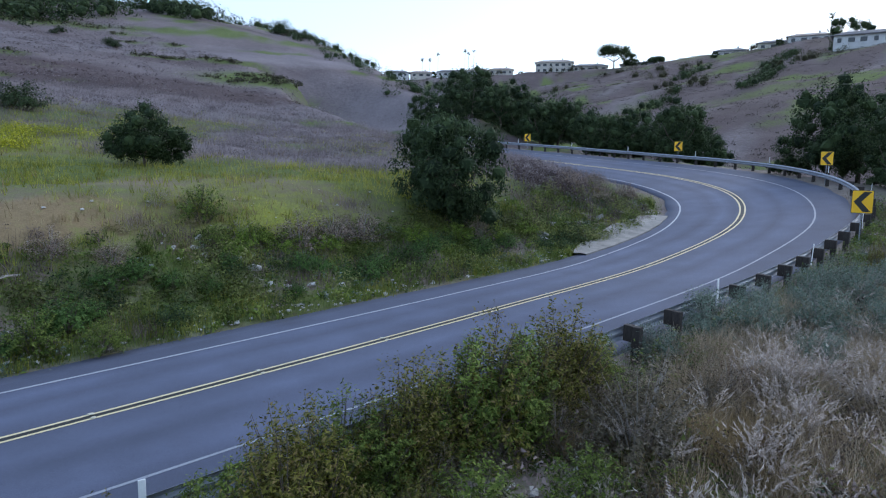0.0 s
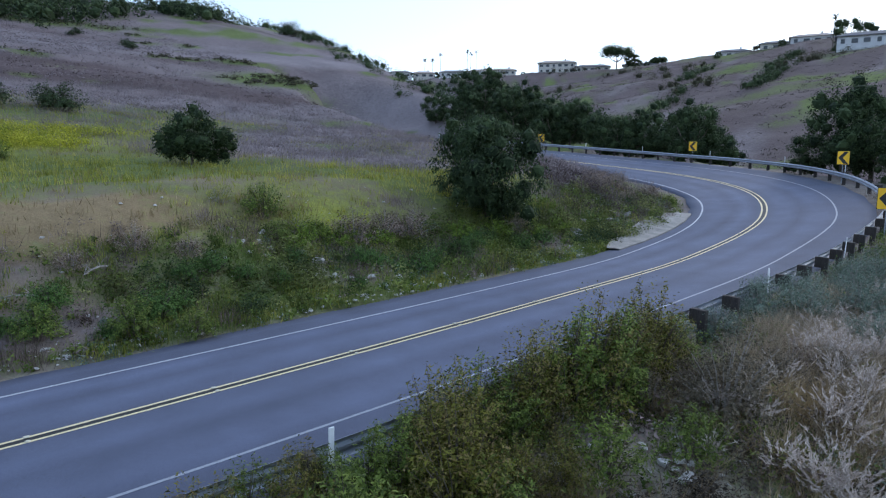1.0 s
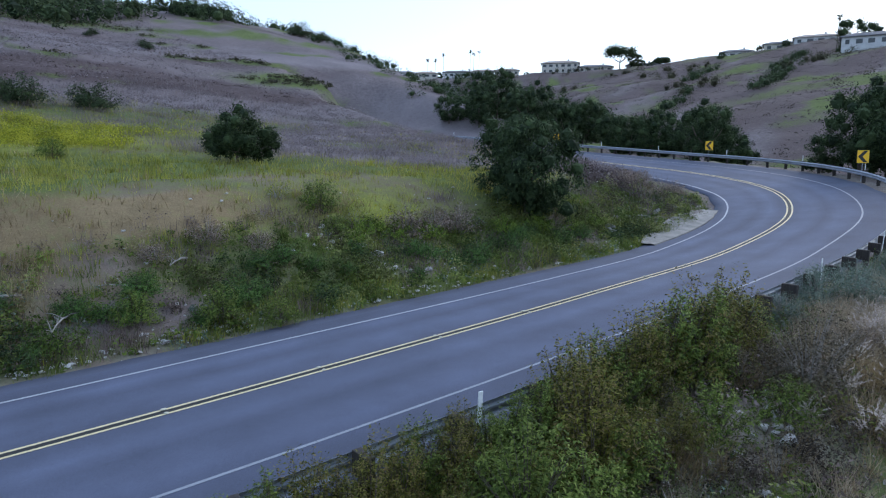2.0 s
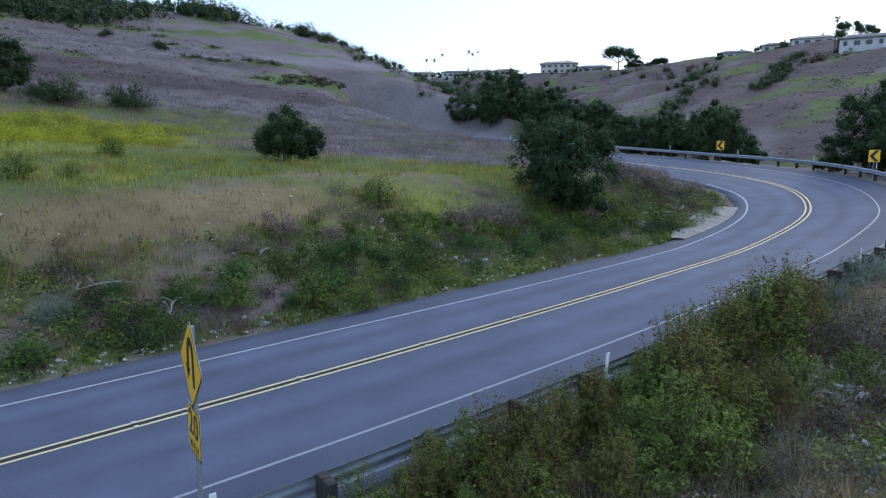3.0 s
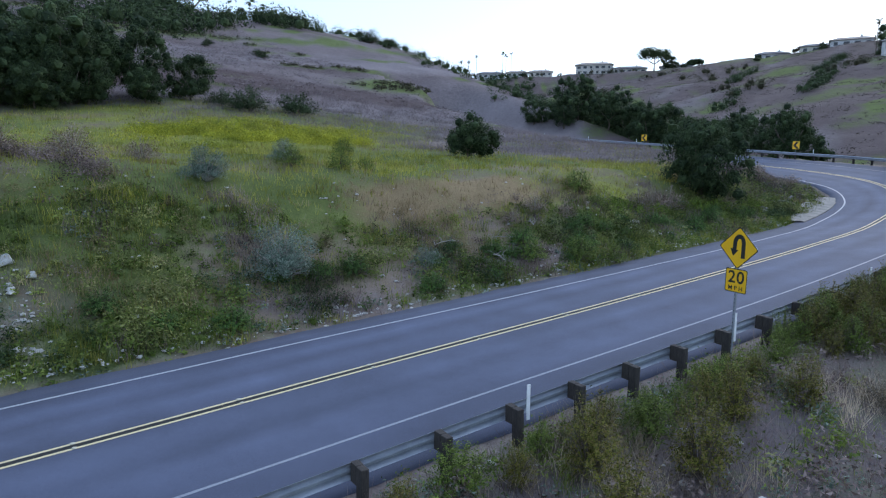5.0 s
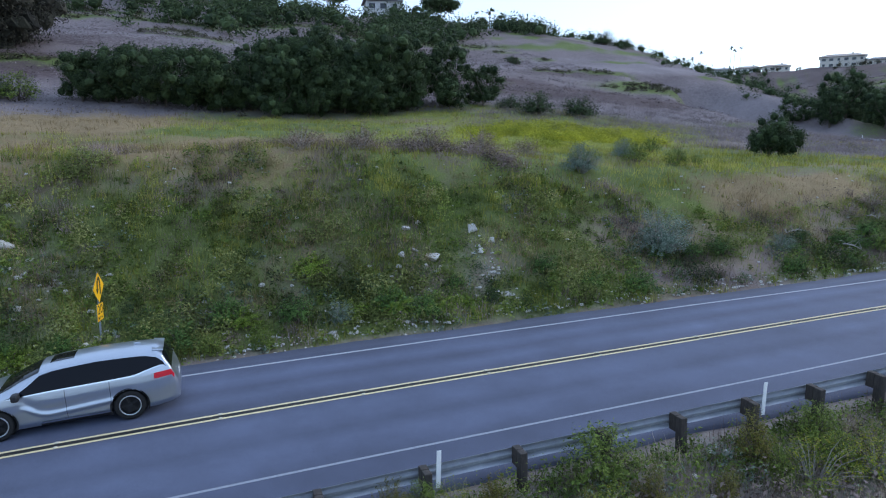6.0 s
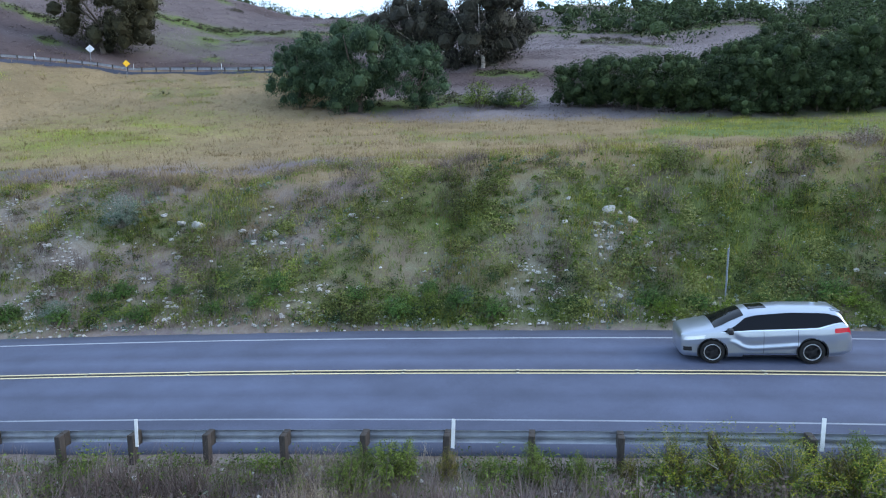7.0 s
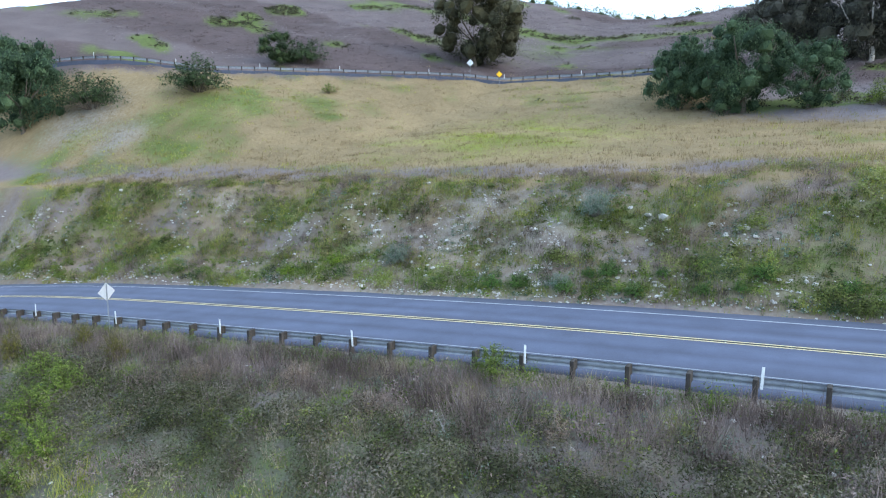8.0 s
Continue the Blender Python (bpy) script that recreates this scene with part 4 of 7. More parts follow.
p = scatter(rng, 1300, -105, 14, -70, 45, lambda x, y, s, d: (d > 5.3) * (1 - 0.9 * rubble(x, y)) * np.clip(covers(x, y, s, d)["green"] * 1.4, 0.12, 1) * (d < lip(s)) * (0.2 + 0.8 * ramp(waves(x, y, 4, 58), -0.1, 0.6)))
stuff("bank_green_brush", weeds(rng, p, rng.uniform(0.25, 0.65, len(p)), rng.uniform(0.3, 0.75, len(p)), 80, 0.085), LEAF_BANK, "dense dark green brush in clumps on the bank", "brush")
p = scatter(rng, 900, -105, 14, -70, 45, lambda x, y, s, d: (d > 5.2) * (d < lip(s) + 1.5) * off_path(x, y, s, d) * ramp(waves(x, y, 6, 59) + 0.7 * ramp(s, 147, 151) * ramp(-s, -169, -164) + 0.45 * ramp(-s, -126, -104), 0.0, 0.7))
stuff("bank_brown_brush", weeds(rng, p, rng.uniform(0.25, 0.6, len(p)), rng.uniform(0.3, 0.7, len(p)), 80, 0.075), LEAF_BRUSH, "dense dry brown brush in clumps on the bank", "brush")

p = scatter(rng, 2600, -95, 24, -75, 45, lambda x, y, s, d: grown(x, y) * (d < -5.95) * (d > -7.4) * (0.25 + 0.75 * ramp(waves(x, y, 3.5, 60), -0.3, 0.5)))
stuff("rail_weeds", weeds(rng, p, rng.uniform(0.2, 0.75, len(p)), rng.uniform(0.15, 0.42, len(p)), 34, 0.075), LEAF_WEED, "leafy weeds growing up along the guardrail posts", "weeds")
p = scatter(rng, 2600, -95, 24, -75, 45, lambda x, y, s, d: (d < -5.8) * (d > -7.4) * 1.0)
stuff("rail_dry_grass", blades(rng, p, rng.uniform(0.15, 0.5, len(p)), 0.16, 14, 0.012, 0.8), BLADE_DUSKY, "dry grass along the guardrail posts", "dry grass")

p = scatter(rng, 420, -105, 10, -70, 30, lambda x, y, s, d: (d > 4.9) * (d < 7.2) * ramp(-d, -6.8, -5.1) * (0.1 + 0.9 * ramp(waves(x, y, 6, 67), 0.1, 0.6)))
stuff("bank_white_flowers", weeds(rng, p, rng.uniform(0.15, 0.35, len(p)), rng.uniform(0.12, 0.4, len(p)), 12, 0.045), PETAL, "small white flowers on the weeds at the road edge", "wildflowers")

p = scatter(rng, 480, -105, 12, -70, 42, lambda x, y, s, d: (d > 5.2) * (d < lip(s) + 0.5) * ramp(waves(x, y, 6, 68) - 0.5 * ramp(s, 147, 151) * ramp(-s, -168, -164) + 0.3 * covers(x, y, s, d)["green"] - 0.4 * ramp(-s, -112, -98), 0.1, 0.6))
stuff("bank_clumps", weeds(rng, p, rng.uniform(0.45, 1.0, len(p)), rng.uniform(0.45, 0.95, len(p)), 190, 0.10), LEAF_BANK, "rounded leafy green clumps standing out of the bank", "brush")
p = scatter(rng, 200, -105, 12, -70, 42, lambda x, y, s, d: (d > 5.4) * (1 - 0.9 * rubble(x, y)) * (d < 7.4) * ramp(waves(x, y, 7, 69), -0.1, 0.5))
stuff("bank_foot_clumps", weeds(rng, p, rng.uniform(0.4, 0.8, len(p)), rng.uniform(0.4, 0.8, len(p)), 190, 0.09), LEAF_WEED, "bushy green weeds at the foot of the bank", "weeds")
p = scatter(rng, 230, -52, -26, 4, 22, lambda x, y, s, d: (d > 10.5) * (d < 26) * np.exp(-((d - np.interp(s, (134, 146), (24.5, 12.6))) / 1.9) ** 2) * (s > 136) * (s < 147) * ramp(waves(x, y, 3, 70), -0.3, 0.3))
stuff("crest_brush", weeds(rng, p, rng.uniform(0.4, 0.9, len(p)), rng.uniform(0.4, 0.9, len(p)), 110, 0.075), LEAF_BRUSH, "mauve-brown brush along the crest of the bank", "brush")

p = scatter(rng, 380, -105, 12, -70, 42, lambda x, y, s, d: (d > 5.3) * (d < 9.5) * (1 - rubble(x, y)) * ramp(-d, -9, -6.5) * ramp(waves(x, y, 5, 81) - 0.5 * ramp(-s, -100, -88), -0.1, 0.4))
stuff("bank_shade_brush", weeds(rng, p, rng.uniform(0.35, 0.85, len(p)), rng.uniform(0.35, 0.8, len(p)), 150, 0.08), LEAF_SHADE, "dense deep green brush along the foot of the bank", "brush")
p = scatter(rng, 900, -105, 12, -70, 42, lambda x, y, s, d: (d > 7.5) * (d < lip(s) + 1.5) * (1 - rubble(x, y)) * ramp(waves(x, y, 4.2, 82) + 0.3 * ramp(-s, -120, -100), -0.1, 0.5))
stuff("bank_drab_brush", weeds(rng, p, rng.uniform(0.2, 0.6, len(p)), rng.uniform(0.3, 0.75, len(p)), 110, 0.075), LEAF_DRAB, "drab olive brush drying out on the upper bank", "brush")
p = scatter(rng, 420, 0, 14, 36, 52, lambda x, y, s, d: (d > 5.5) * np.exp(-((x - 7.5) ** 2 / 13 + (y - 42) ** 2 / 18)))
stuff("bend_russet_brush", weeds(rng, p, rng.uniform(0.4, 0.9, len(p)), rng.uniform(0.3, 0.7, len(p)), 70, 0.085), BRUSH_RUSSET, "reddish-brown dry brush inside the bend", "dry brush")
p = scatter(rng, 420, -10, 12, 4, 22, lambda x, y, s, d: (d < -8.0) * (d > -12.5) * (s > 158) * grown(x, y) * ramp(waves(x, y, 2.6, 83), -0.3, 0.3))
stuff("verge_dark_brush", weeds(rng, p, rng.uniform(0.3, 0.75, len(p)), rng.uniform(0.25, 0.6, len(p)), 120, 0.055), LEAF_TWIGGY, "dark twiggy brown brush on the slope below the guardrail", "brush")


def plumes(rng, p, height, stems, per):
    """Tufts of arching stalks that end in feathery heads: corners and triangles."""
    n = len(p) * stems
    a, lean = rng.uniform(0, 6.283, n), rng.uniform(0.15, 0.75, n)
    h = np.repeat(height, stems) * rng.uniform(0.6, 1.1, n)
    out = np.stack([np.cos(a), np.sin(a), 0 * a], 1)
    base = np.repeat(p, stems, 0) + out * rng.uniform(0, 0.12, n)[:, None]
    t = rng.uniform(0.55, 1.0, (n, per))
    c = base[:, None] + out[:, None] * (lean * h)[:, None, None] * (t ** 2)[:, :, None]
    c[:, :, 2] += h[:, None] * (t - 0.22 * lean[:, None] * t ** 3)
    c = c.reshape(-1, 3)
    k = len(c)
    along_ = np.repeat(out * lean[:, None] + (0, 0, 0.5), per, 0) + rng.normal(size=(k, 3)) * 0.35
    along_ /= np.linalg.norm(along_, axis=1)[:, None]
    side = np.cross(along_, rng.normal(size=(k, 3)))
    side /= np.linalg.norm(side, axis=1)[:, None] + 1e-9
    q = rng.uniform(0.03, 0.07, k)[:, None]
    return np.stack([c - along_ * q, c + side * q * 0.3, c + along_ * q], 1).reshape(-1, 3), np.arange(3 * k).reshape(k, 3)


p = scatter(rng, 110, 4, 13, 9, 19, lambda x, y, s, d: (d < -7.6) * np.exp(-((x - 8.3) ** 2 / 5 + (y - 13.8) ** 2 / 7)) * (0.2 + 0.8 * ramp(waves(x, y, 1.9, 84), -0.2, 0.3)))
p = np.concatenate([p, scatter(rng, 60, 2, 8, 7, 13, lambda x, y, s, d: (d < -8.2) * ramp(waves(x, y, 1.9, 84), 0.1, 0.5))])
stuff("plume_grass", plumes(rng, p, rng.uniform(0.5, 0.95, len(p)), 16, 16), PLUME, "tufts of arching grass with pale feathery heads", "dry grass")
p = scatter(rng, 420, -10, 14, 4, 24, lambda x, y, s, d: grown(x, y) * (d < -7.4) * (d > -12) * (s > 157) * (ramp(waves(x, y, 2.4, 85), 0.0, 0.5) + np.exp(-((x - 4.4) ** 2 + (y - 10.2) ** 2) / 3)).clip(0, 1))
stuff("straw_tufts", blades(rng, p, rng.uniform(0.35, 0.8, len(p)), 0.1, 40, 0.011, 1.2), BLADE_TAN, "tangled tufts of yellow straw on the slope", "dry grass")
p = scatter(rng, 620, 3, 18, 7, 24, lambda x, y, s, d: (d < -6.8) * np.exp(-((x - 9.2) ** 2 + (y - 13.6) ** 2) / 16) * (0.3 + 0.7 * ramp(waves(x, y, 2.2, 79), -0.2, 0.4)))
stuff("feather_grass", blades(rng, p, rng.uniform(0.45, 0.85, len(p)), 0.12, 60, 0.016, 1.1), BLADE_PALE, "pale feathery grass heads bending over", "dry grass")


# ---- trees ----
oak_a = tree("dark_tree", "broad dark green evergreen tree behind the field", LEAF_DARK, BARK, 7.8, 8.5, 101, 85, 11000, 0.23, 0.4, -0.03)
put(oak_a, -49.8, 44.5, 20)
oak_b = tree("dark_tree", "tall dark green evergreen tree behind the field", LEAF_DARK, BARK, 8.0, 7.5, 102, 75, 10500, 0.23, 0.4, -0.03)
put(oak_b, -55.5, 39.5, 70)
oak_c = tree("dark_tree", "low spreading dark green tree behind the field", LEAF_DARK, BARK, 5.2, 7.0, 103, 60, 9000, 0.20, 0.3, -0.03)
put(oak_c, -68.5, 30.5, 0)
for kind, x, y, turn, k in ((oak_a, -60.5, 36.5, 140, 0.85), (oak_b, -45.5, 49.5, 10, 0.85), (oak_c, -64.0, 32.5, 80, 1.1), (oak_c, -41.5, 51.0, 200, 0.8), (oak_c, -52.5, 40.0, 15, 0.8),
                            (oak_a, -53.0, 44.5, 260, 0.85), (oak_b, -58.0, 40.0, 300, 0.9), (oak_c, -57.0, 35.5, 310, 0.75), (oak_c, -50.0, 40.5, 30, 0.7), (oak_c, -47.5, 44.0, 250, 0.75),
                            (oak_c, -72.0, 27.5, 120, 0.8), (oak_c, -61.5, 33.0, 190, 0.7), (oak_c, -44.0, 47.0, 10, 0.6), (oak_c, -69.5, 28.8, 160, 0.75), (oak_c, -54.8, 37.0, 70, 0.6), (oak_c, -66.0, 31.0, 30, 1.0), (oak_c, -59.0, 36.0, 250, 0.95), (oak_c, -70.5, 29.5, 300, 0.95), (oak_a, -57.5, 38.5, 200, 0.9), (oak_c, -62.8, 34.0, 20, 1.05), (oak_c, -48.5, 43.0, 110, 0.9)):
    again(kind, x, y, turn, k)
for i, (x, y) in enumerate(((-56.6, 37.1), (-61.1, 56.5), (-61.7, 41.9), (-55.2, 53.8), (-55.0, 61.6), (-51.0, 42.3), (-56.2, 48.5), (-65.3, 60.0), (-57.8, 65.6), (-62.6, 50.5), (-56.4, 43.3), (-49.7, 47.0))):
    again((oak_a, oak_b)[i % 2], x, y, i * 77 % 360, 0.7 + 0.05 * (i % 4), "dark green evergreen tree climbing the hillside")
pepper_a = tree("pepper_tree", "large drooping pepper tree with grey-green leaves", LEAF_PEPPER, BARK, 10.0, 9.5, 111, 90, 21000, 0.20, 0.9, -0.03)
put(pepper_a, -87.2, 12.0, 0, 1.12)
pepper_b = tree("pepper_tree", "rounded drooping pepper tree with grey-green leaves", LEAF_PEPPER, BARK, 7.5, 7.5, 112, 70, 14000, 0.20, 0.9, -0.03)
put(pepper_b, -93.0, 8.2, 40)
again(pepper_b, -82.8, 16.0, 200, 1.0)
again(pepper_b, -89.5, 10.0, 290, 1.0)
again(pepper_b, -97.0, 12.5, 120, 1.05)
again(pepper_b, -131.0, -66.0, 20, 1.6)
pepper_d = tree("dark_tree", "single dark rounded tree in the open field", LEAF_DARK, BARK, 3.6, 4.7, 121, 70, 13000, 0.16, 0.15, 0.02)
put(pepper_d, -15.4, 34.4, 15, 0.87, 0.25)
big = tree("dark_tree", "bushy dark green tree on the inside of the bend", LEAF_DARK, BARK, 5.2, 5.3, 122, 90, 19000, 0.155, 0.7, -0.04)
put(big, 0.3, 31.8, 0, 1.1)
gum = tree("gum_tree", "tall gum tree with pale forked trunk and dusky leaves", LEAF_EUC, PALE_BARK, 13.5, 16.0, 131, 110, 24000, 0.32, 0.8, 0.05, r=2.0)
put(gum, -94.5, 37.0, 30, 1.05, 1.3)
again(gum, -104.0, 33.0, 150, 0.8)
brown_tree = tree("brown_tree", "round brownish-green tree beside the upper road", LEAF_OLIVE, BARK, 14.5, 17.5, 132, 110, 17000, 0.36, 0.3, 0.0)
put(brown_tree, -141.0, 1.5, 0)

# behind the guard rail round the bend
for kind, x, y, turn, k in ((oak_b, 28.5, 49.5, 0, 0.92), (oak_a, 33.0, 44.5, 50, 0.95), (oak_b, 33.0, 53.0, 90, 0.95), (oak_c, 30.0, 44.0, 130, 0.8), (oak_a, 39.0, 47.0, 10, 1.0), (oak_c, 27.3, 52.5, 60, 0.6),
                            (oak_b, 25.3, 72.0, 200, 0.85), (oak_c, 28.5, 74.5, 10, 0.9), (oak_b, 21.5, 79.5, 70, 0.75), (oak_a, 18.5, 86.0, 220, 0.72), (oak_b, 13.0, 90.5, 250, 0.78),
                            (oak_a, 8.0, 95.5, 280, 0.75), (oak_b, 1.5, 99.0, 310, 0.75), (oak_a, 22.0, 92.0, 330, 0.75), (oak_c, 6.0, 106.0, 15, 0.9), (oak_b, 15.5, 100.0, 45, 0.8), (oak_c, 31.0, 78.0, 200, 0.7), (oak_c, -3.0, 103.0, 20, 0.8), (oak_a, 26.5, 77.0, 100, 0.9), (oak_a, 16.0, 93.0, 20, 0.95), (oak_b, 10.5, 99.0, 100, 1.0), (oak_a, 4.5, 103.0, 160, 1.0), (oak_b, 24.5, 86.0, 310, 0.95), (oak_c, 19.5, 82.5, 50, 1.0), (oak_c, 11.0, 94.0, 150, 1.0)):
    again(kind, x, y, turn, k, "dark green evergreen tree behind the guardrail of the bend")

# ---- bushes that stand out ----
dark_bush = bush("bush", "dense dark green bush at the foot of the hill", LEAF_DARK, 4.2, 2.4, 201, 34, 4200, 0.16)
put(dark_bush, -35.0, 47.5, 0)
for x, y, turn, k in ((-31.2, 50.0, 90, 1.0), (-38.5, 50.5, 10, 0.7), (-77.0, 23.0, 60, 0.9), (-40.0, 170.0, 30, 1.7), (-34.0, 166.0, 80, 1.1), (-50.4, 103.6, 130, 0.55), (-49.2, 103.0, 10, 0.5), (-61.2, 110.0, 200, 0.5), (-60.8, 107.6, 20, 0.4)):
    again(dark_bush, x, y, turn, k)
green_bush = bush("bush", "round fresh green bush", LEAF_FRESH, 2.0, 1.3, 202, 30, 3200, 0.088, shrink=0)
put(green_bush, -9.2, 25.2, 0, 0.85)
for x, y, turn, k in ((-8.4, 24.0, 60, 0.55), (-23.6, 31.0, 20, 0.8), (-22.0, 20.4, 80, 0.7), (-24.2, 19.2, 120, 0.7), (-20.9, 21.8, 160, 0.5), (-78.5, 21.0, 30, 1.9), (-75.5, 24.0, 110, 1.8), (-10.6, 16.6, 10, 0.8), (-9.0, 17.0, 90, 0.6), (-12.8, 15.8, 190, 0.7),
                      (*along(140.4, -6.35)[:2], 40, 0.8), (*along(119.6, -6.6)[:2], 70, 0.6), (*along(104.0, -6.5)[:2], 10, 0.85), (-51.2, -39.0, 30, 0.4), (*along(118.8, -7.0)[:2], 200, 0.5), (*along(145.4, -6.6)[:2], 0, 0.6), (*along(149.6, -6.6)[:2], 50, 0.6), (-60.0, -40.8, 100, 0.5), (-36.2, -2.4, 30, 0.45), (-34.9, -1.4, 70, 0.42), (-48.5, -11.0, 110, 0.5), (*along(134.8, -6.7)[:2], 60, 0.55), (*along(163.4, -7.9)[:2], 60, 0.7), (*along(165.0, -8.2)[:2], 160, 0.75), (*along(166.4, -7.7)[:2], 10, 0.7), (*along(168.2, -8.0)[:2], 90, 0.7), (*along(161.8, -7.6)[:2], 200, 0.6), (*along(169.6, -8.6)[:2], 120, 0.6), (*along(154.0, -7.2)[:2], 20, 0.6), (*along(156.6, -7.0)[:2], 80, 0.55), (-56.9, -47.0, 0, 1.1), (-54.2, -46.0, 60, 1.0), (-58.6, -46.2, 120, 1.0), (-55.6, -48.6, 200, 1.2), (-61.0, -47.6, 30, 0.9), (-52.6, -46.9, 10, 0.9), (-58.0, -43.6, 150, 0.6), (-49.5, -36.6, 70, 0.4)):
    again(green_bush, x, y, turn, k)
herb_bush = bush("weed_bush", "leafy mid-green weed bush at the foot of the bank", LEAF_HERB, 1.7, 1.0, 210, 34, 3600, 0.075, shrink=0.4)
put(herb_bush, *along(166.0, 6.2)[:2], 0, 0.8)
herb_rng = random.Random(21)
hs = 98.0
while hs < 186:
    hd = herb_rng.uniform(5.7, 8.2) if hs > 150 else herb_rng.uniform(5.6, 7.2)
    x, y = along(hs, hd)[:2]
    if float(rubble(np.float64(x), np.float64(y))) < 0.25:
        again(herb_bush, x, y, herb_rng.uniform(0, 360), herb_rng.uniform(0.45, 0.95))
    hs += herb_rng.uniform(0.5, 1.4) * (1.0 if hs > 155 else 1.7)
lime_bush = bush("weed_bush", "bright lime-green weed clump at the foot of the bank", LEAF_LIME, 1.5, 0.7, 209, 30, 3400, 0.07, shrink=0)
put(lime_bush, -31.7, 2.2, 0)
for x, y, turn, k in ((-30.4, 2.9, 40, 0.9), (-29.4, 3.5, 90, 0.8), (-32.8, 1.4, 150, 0.8), (-35.3, 2.4, 20, 1.1), (-40.9, -5.6, 70, 0.8), (-39.2, -4.3, 30, 0.75), (-36.1, -0.8, 10, 0.9), (-7.2, 24.6, 60, 1.1), (-6.2, 25.0, 20, 1.2), (-4.6, 25.6, 100, 1.0), (-7.4, 23.6, 10, 0.9), (-74.8, -36.0, 0, 1.0), (-73.4, -32.8, 60, 1.0), (-1.2, 28.4, 30, 1.1), (0.6, 30.0, 80, 1.2), (2.4, 31.4, 10, 1.1), (4.0, 32.8, 50, 1.0)):
    again(lime_bush, x, y, turn, k)
sage_bush = bush("sage_bush", "rounded grey-green sage bush on the bank", LEAF_SAGE, 2.8, 1.8, 203, 60, 9500, 0.075, twigs=DEADWOOD, shrink=0.7)
put(sage_bush, -22.6, 11.2, 0, 1.12)
for x, y, turn, k in ((-26.6, 14.6, 80, 0.75), (-24.9, 20.8, 120, 0.6), (-63.9, -18.6, 20, 0.85), (6.3, 15.4, 60, 0.62), (8.3, 17.0, 160, 0.55), (4.6, 14.0, 20, 0.45), (-70.4, -29.3, 40, 0.7), (-47.5, -10.0, 10, 0.4), (-60.6, -22.5, 100, 0.45), (-17.3, 13.8, 0, 0.45), (10.8, 18.6, 90, 0.6), (-33.2, 0.8, 10, 0.4)):
    again(sage_bush, x, y, turn, k)
dry_bush = bush("dry_bush", "dry pinkish-brown brush bush", LEAF_DRYBUSH, 2.6, 1.4, 204, 30, 3600, 0.075, shrink=0, twigs=DEADWOOD)
put(dry_bush, -5.6, 25.6, 0)
for x, y, turn, k in ((-3.4, 27.2, 60, 0.95), (-4.4, 26.5, 200, 0.8), (-10.6, 20.9, 20, 0.6), (-12.2, 20.4, 130, 0.65), (-33.8, 11.8, 10, 1.0), (-31.6, 13.6, 70, 0.9), (-36.4, 9.6, 120, 0.9), (-38.5, 7.6, 180, 0.8), (-29.6, 15.4, 10, 0.7), (-13.5, 18.8, 45, 0.5),
                      (1.6, 31.0, 30, 0.75), (2.6, 11.4, 30, 0.5), (5.6, 12.4, 100, 0.5), (-50.0, -35.0, 10, 0.6), (-54.0, -37.2, 90, 0.6), (-45.5, -30.4, 150, 0.55), (-57.0, -41.0, 200, 0.6), (-41.4, -24.6, 40, 0.5), (9.9, 41.2, 0, 0.7), (12.4, 44.4, 80, 0.7), (8.2, 43.0, 170, 0.9), (10.6, 47.0, 20, 0.8)):
    again(dry_bush, x, y, turn, k)
mustard_bush = bush("mustard_bush", "tall loose green mustard bush with yellow flowers", LEAF_YELLOW, 2.2, 1.3, 205, 26, 3600, 0.05, twigs=DEADWOOD, shrink=0)
put(mustard_bush, *along(132.0, -7.9)[:2], 0, 0.75)
for x, y, turn, k in ((*along(130.6, -8.1)[:2], 60, 0.6), (*along(133.4, -7.6)[:2], 130, 0.6), (*along(134.6, -8.4)[:2], 20, 0.5), (*along(139.6, -7.7)[:2], 60, 0.6), (*along(141.0, -8.0)[:2], 60, 0.55), (-9.6, 25.8, 10, 0.6), (-7.8, 25.0, 100, 0.7), (-11.0, 25.4, 50, 0.6)):
    again(mustard_bush, x, y, turn, k)
tall_weed = bush("tall_weed_bush", "tall leafy olive-green weed bush beside the guardrail", LEAF_HEDGE, 1.7, 1.9, 206, 44, 6000, 0.062, shrink=0)
put(tall_weed, *along(166.0, -7.4)[:2], 0, 0.9)
green_weed = bush("tall_weed_bush", "tall fresh green weed bush beside the guardrail", LEAF_FRESH, 1.6, 1.8, 207, 44, 5600, 0.066, shrink=0)
put(green_weed, *along(164.2, -7.9)[:2], 0, 0.85)
brown_weed = bush("dry_weed_bush", "tall dry brownish weed bush beside the guardrail", LEAF_BROWN, 2.5, 1.6, 208, 40, 6000, 0.06, shrink=0, twigs=DEADWOOD)
put(brown_weed, *along(171.2, -8.3)[:2], 0, 0.8)
HEDGE = (tall_weed, tall_weed, green_weed, tall_weed, green_weed)
hedge_rng = random.Random(12)
for k in range(34):
    hs, hd = 159.6 + k * 0.4, -6.35 - hedge_rng.uniform(0, 0.4)
    x, y = along(hs, hd)[:2]
    again(hedge_rng.choice(HEDGE), x, y, hedge_rng.uniform(0, 360), hedge_rng.uniform(0.86, 1.1) * float(np.interp(hs, (159.5, 161, 163.5, 164.6, 166, 168, 169, 171.5, 173), (0.45, 0.66, 0.66, 0.58, 0.85, 0.84, 1.02, 0.98, 0.68))))
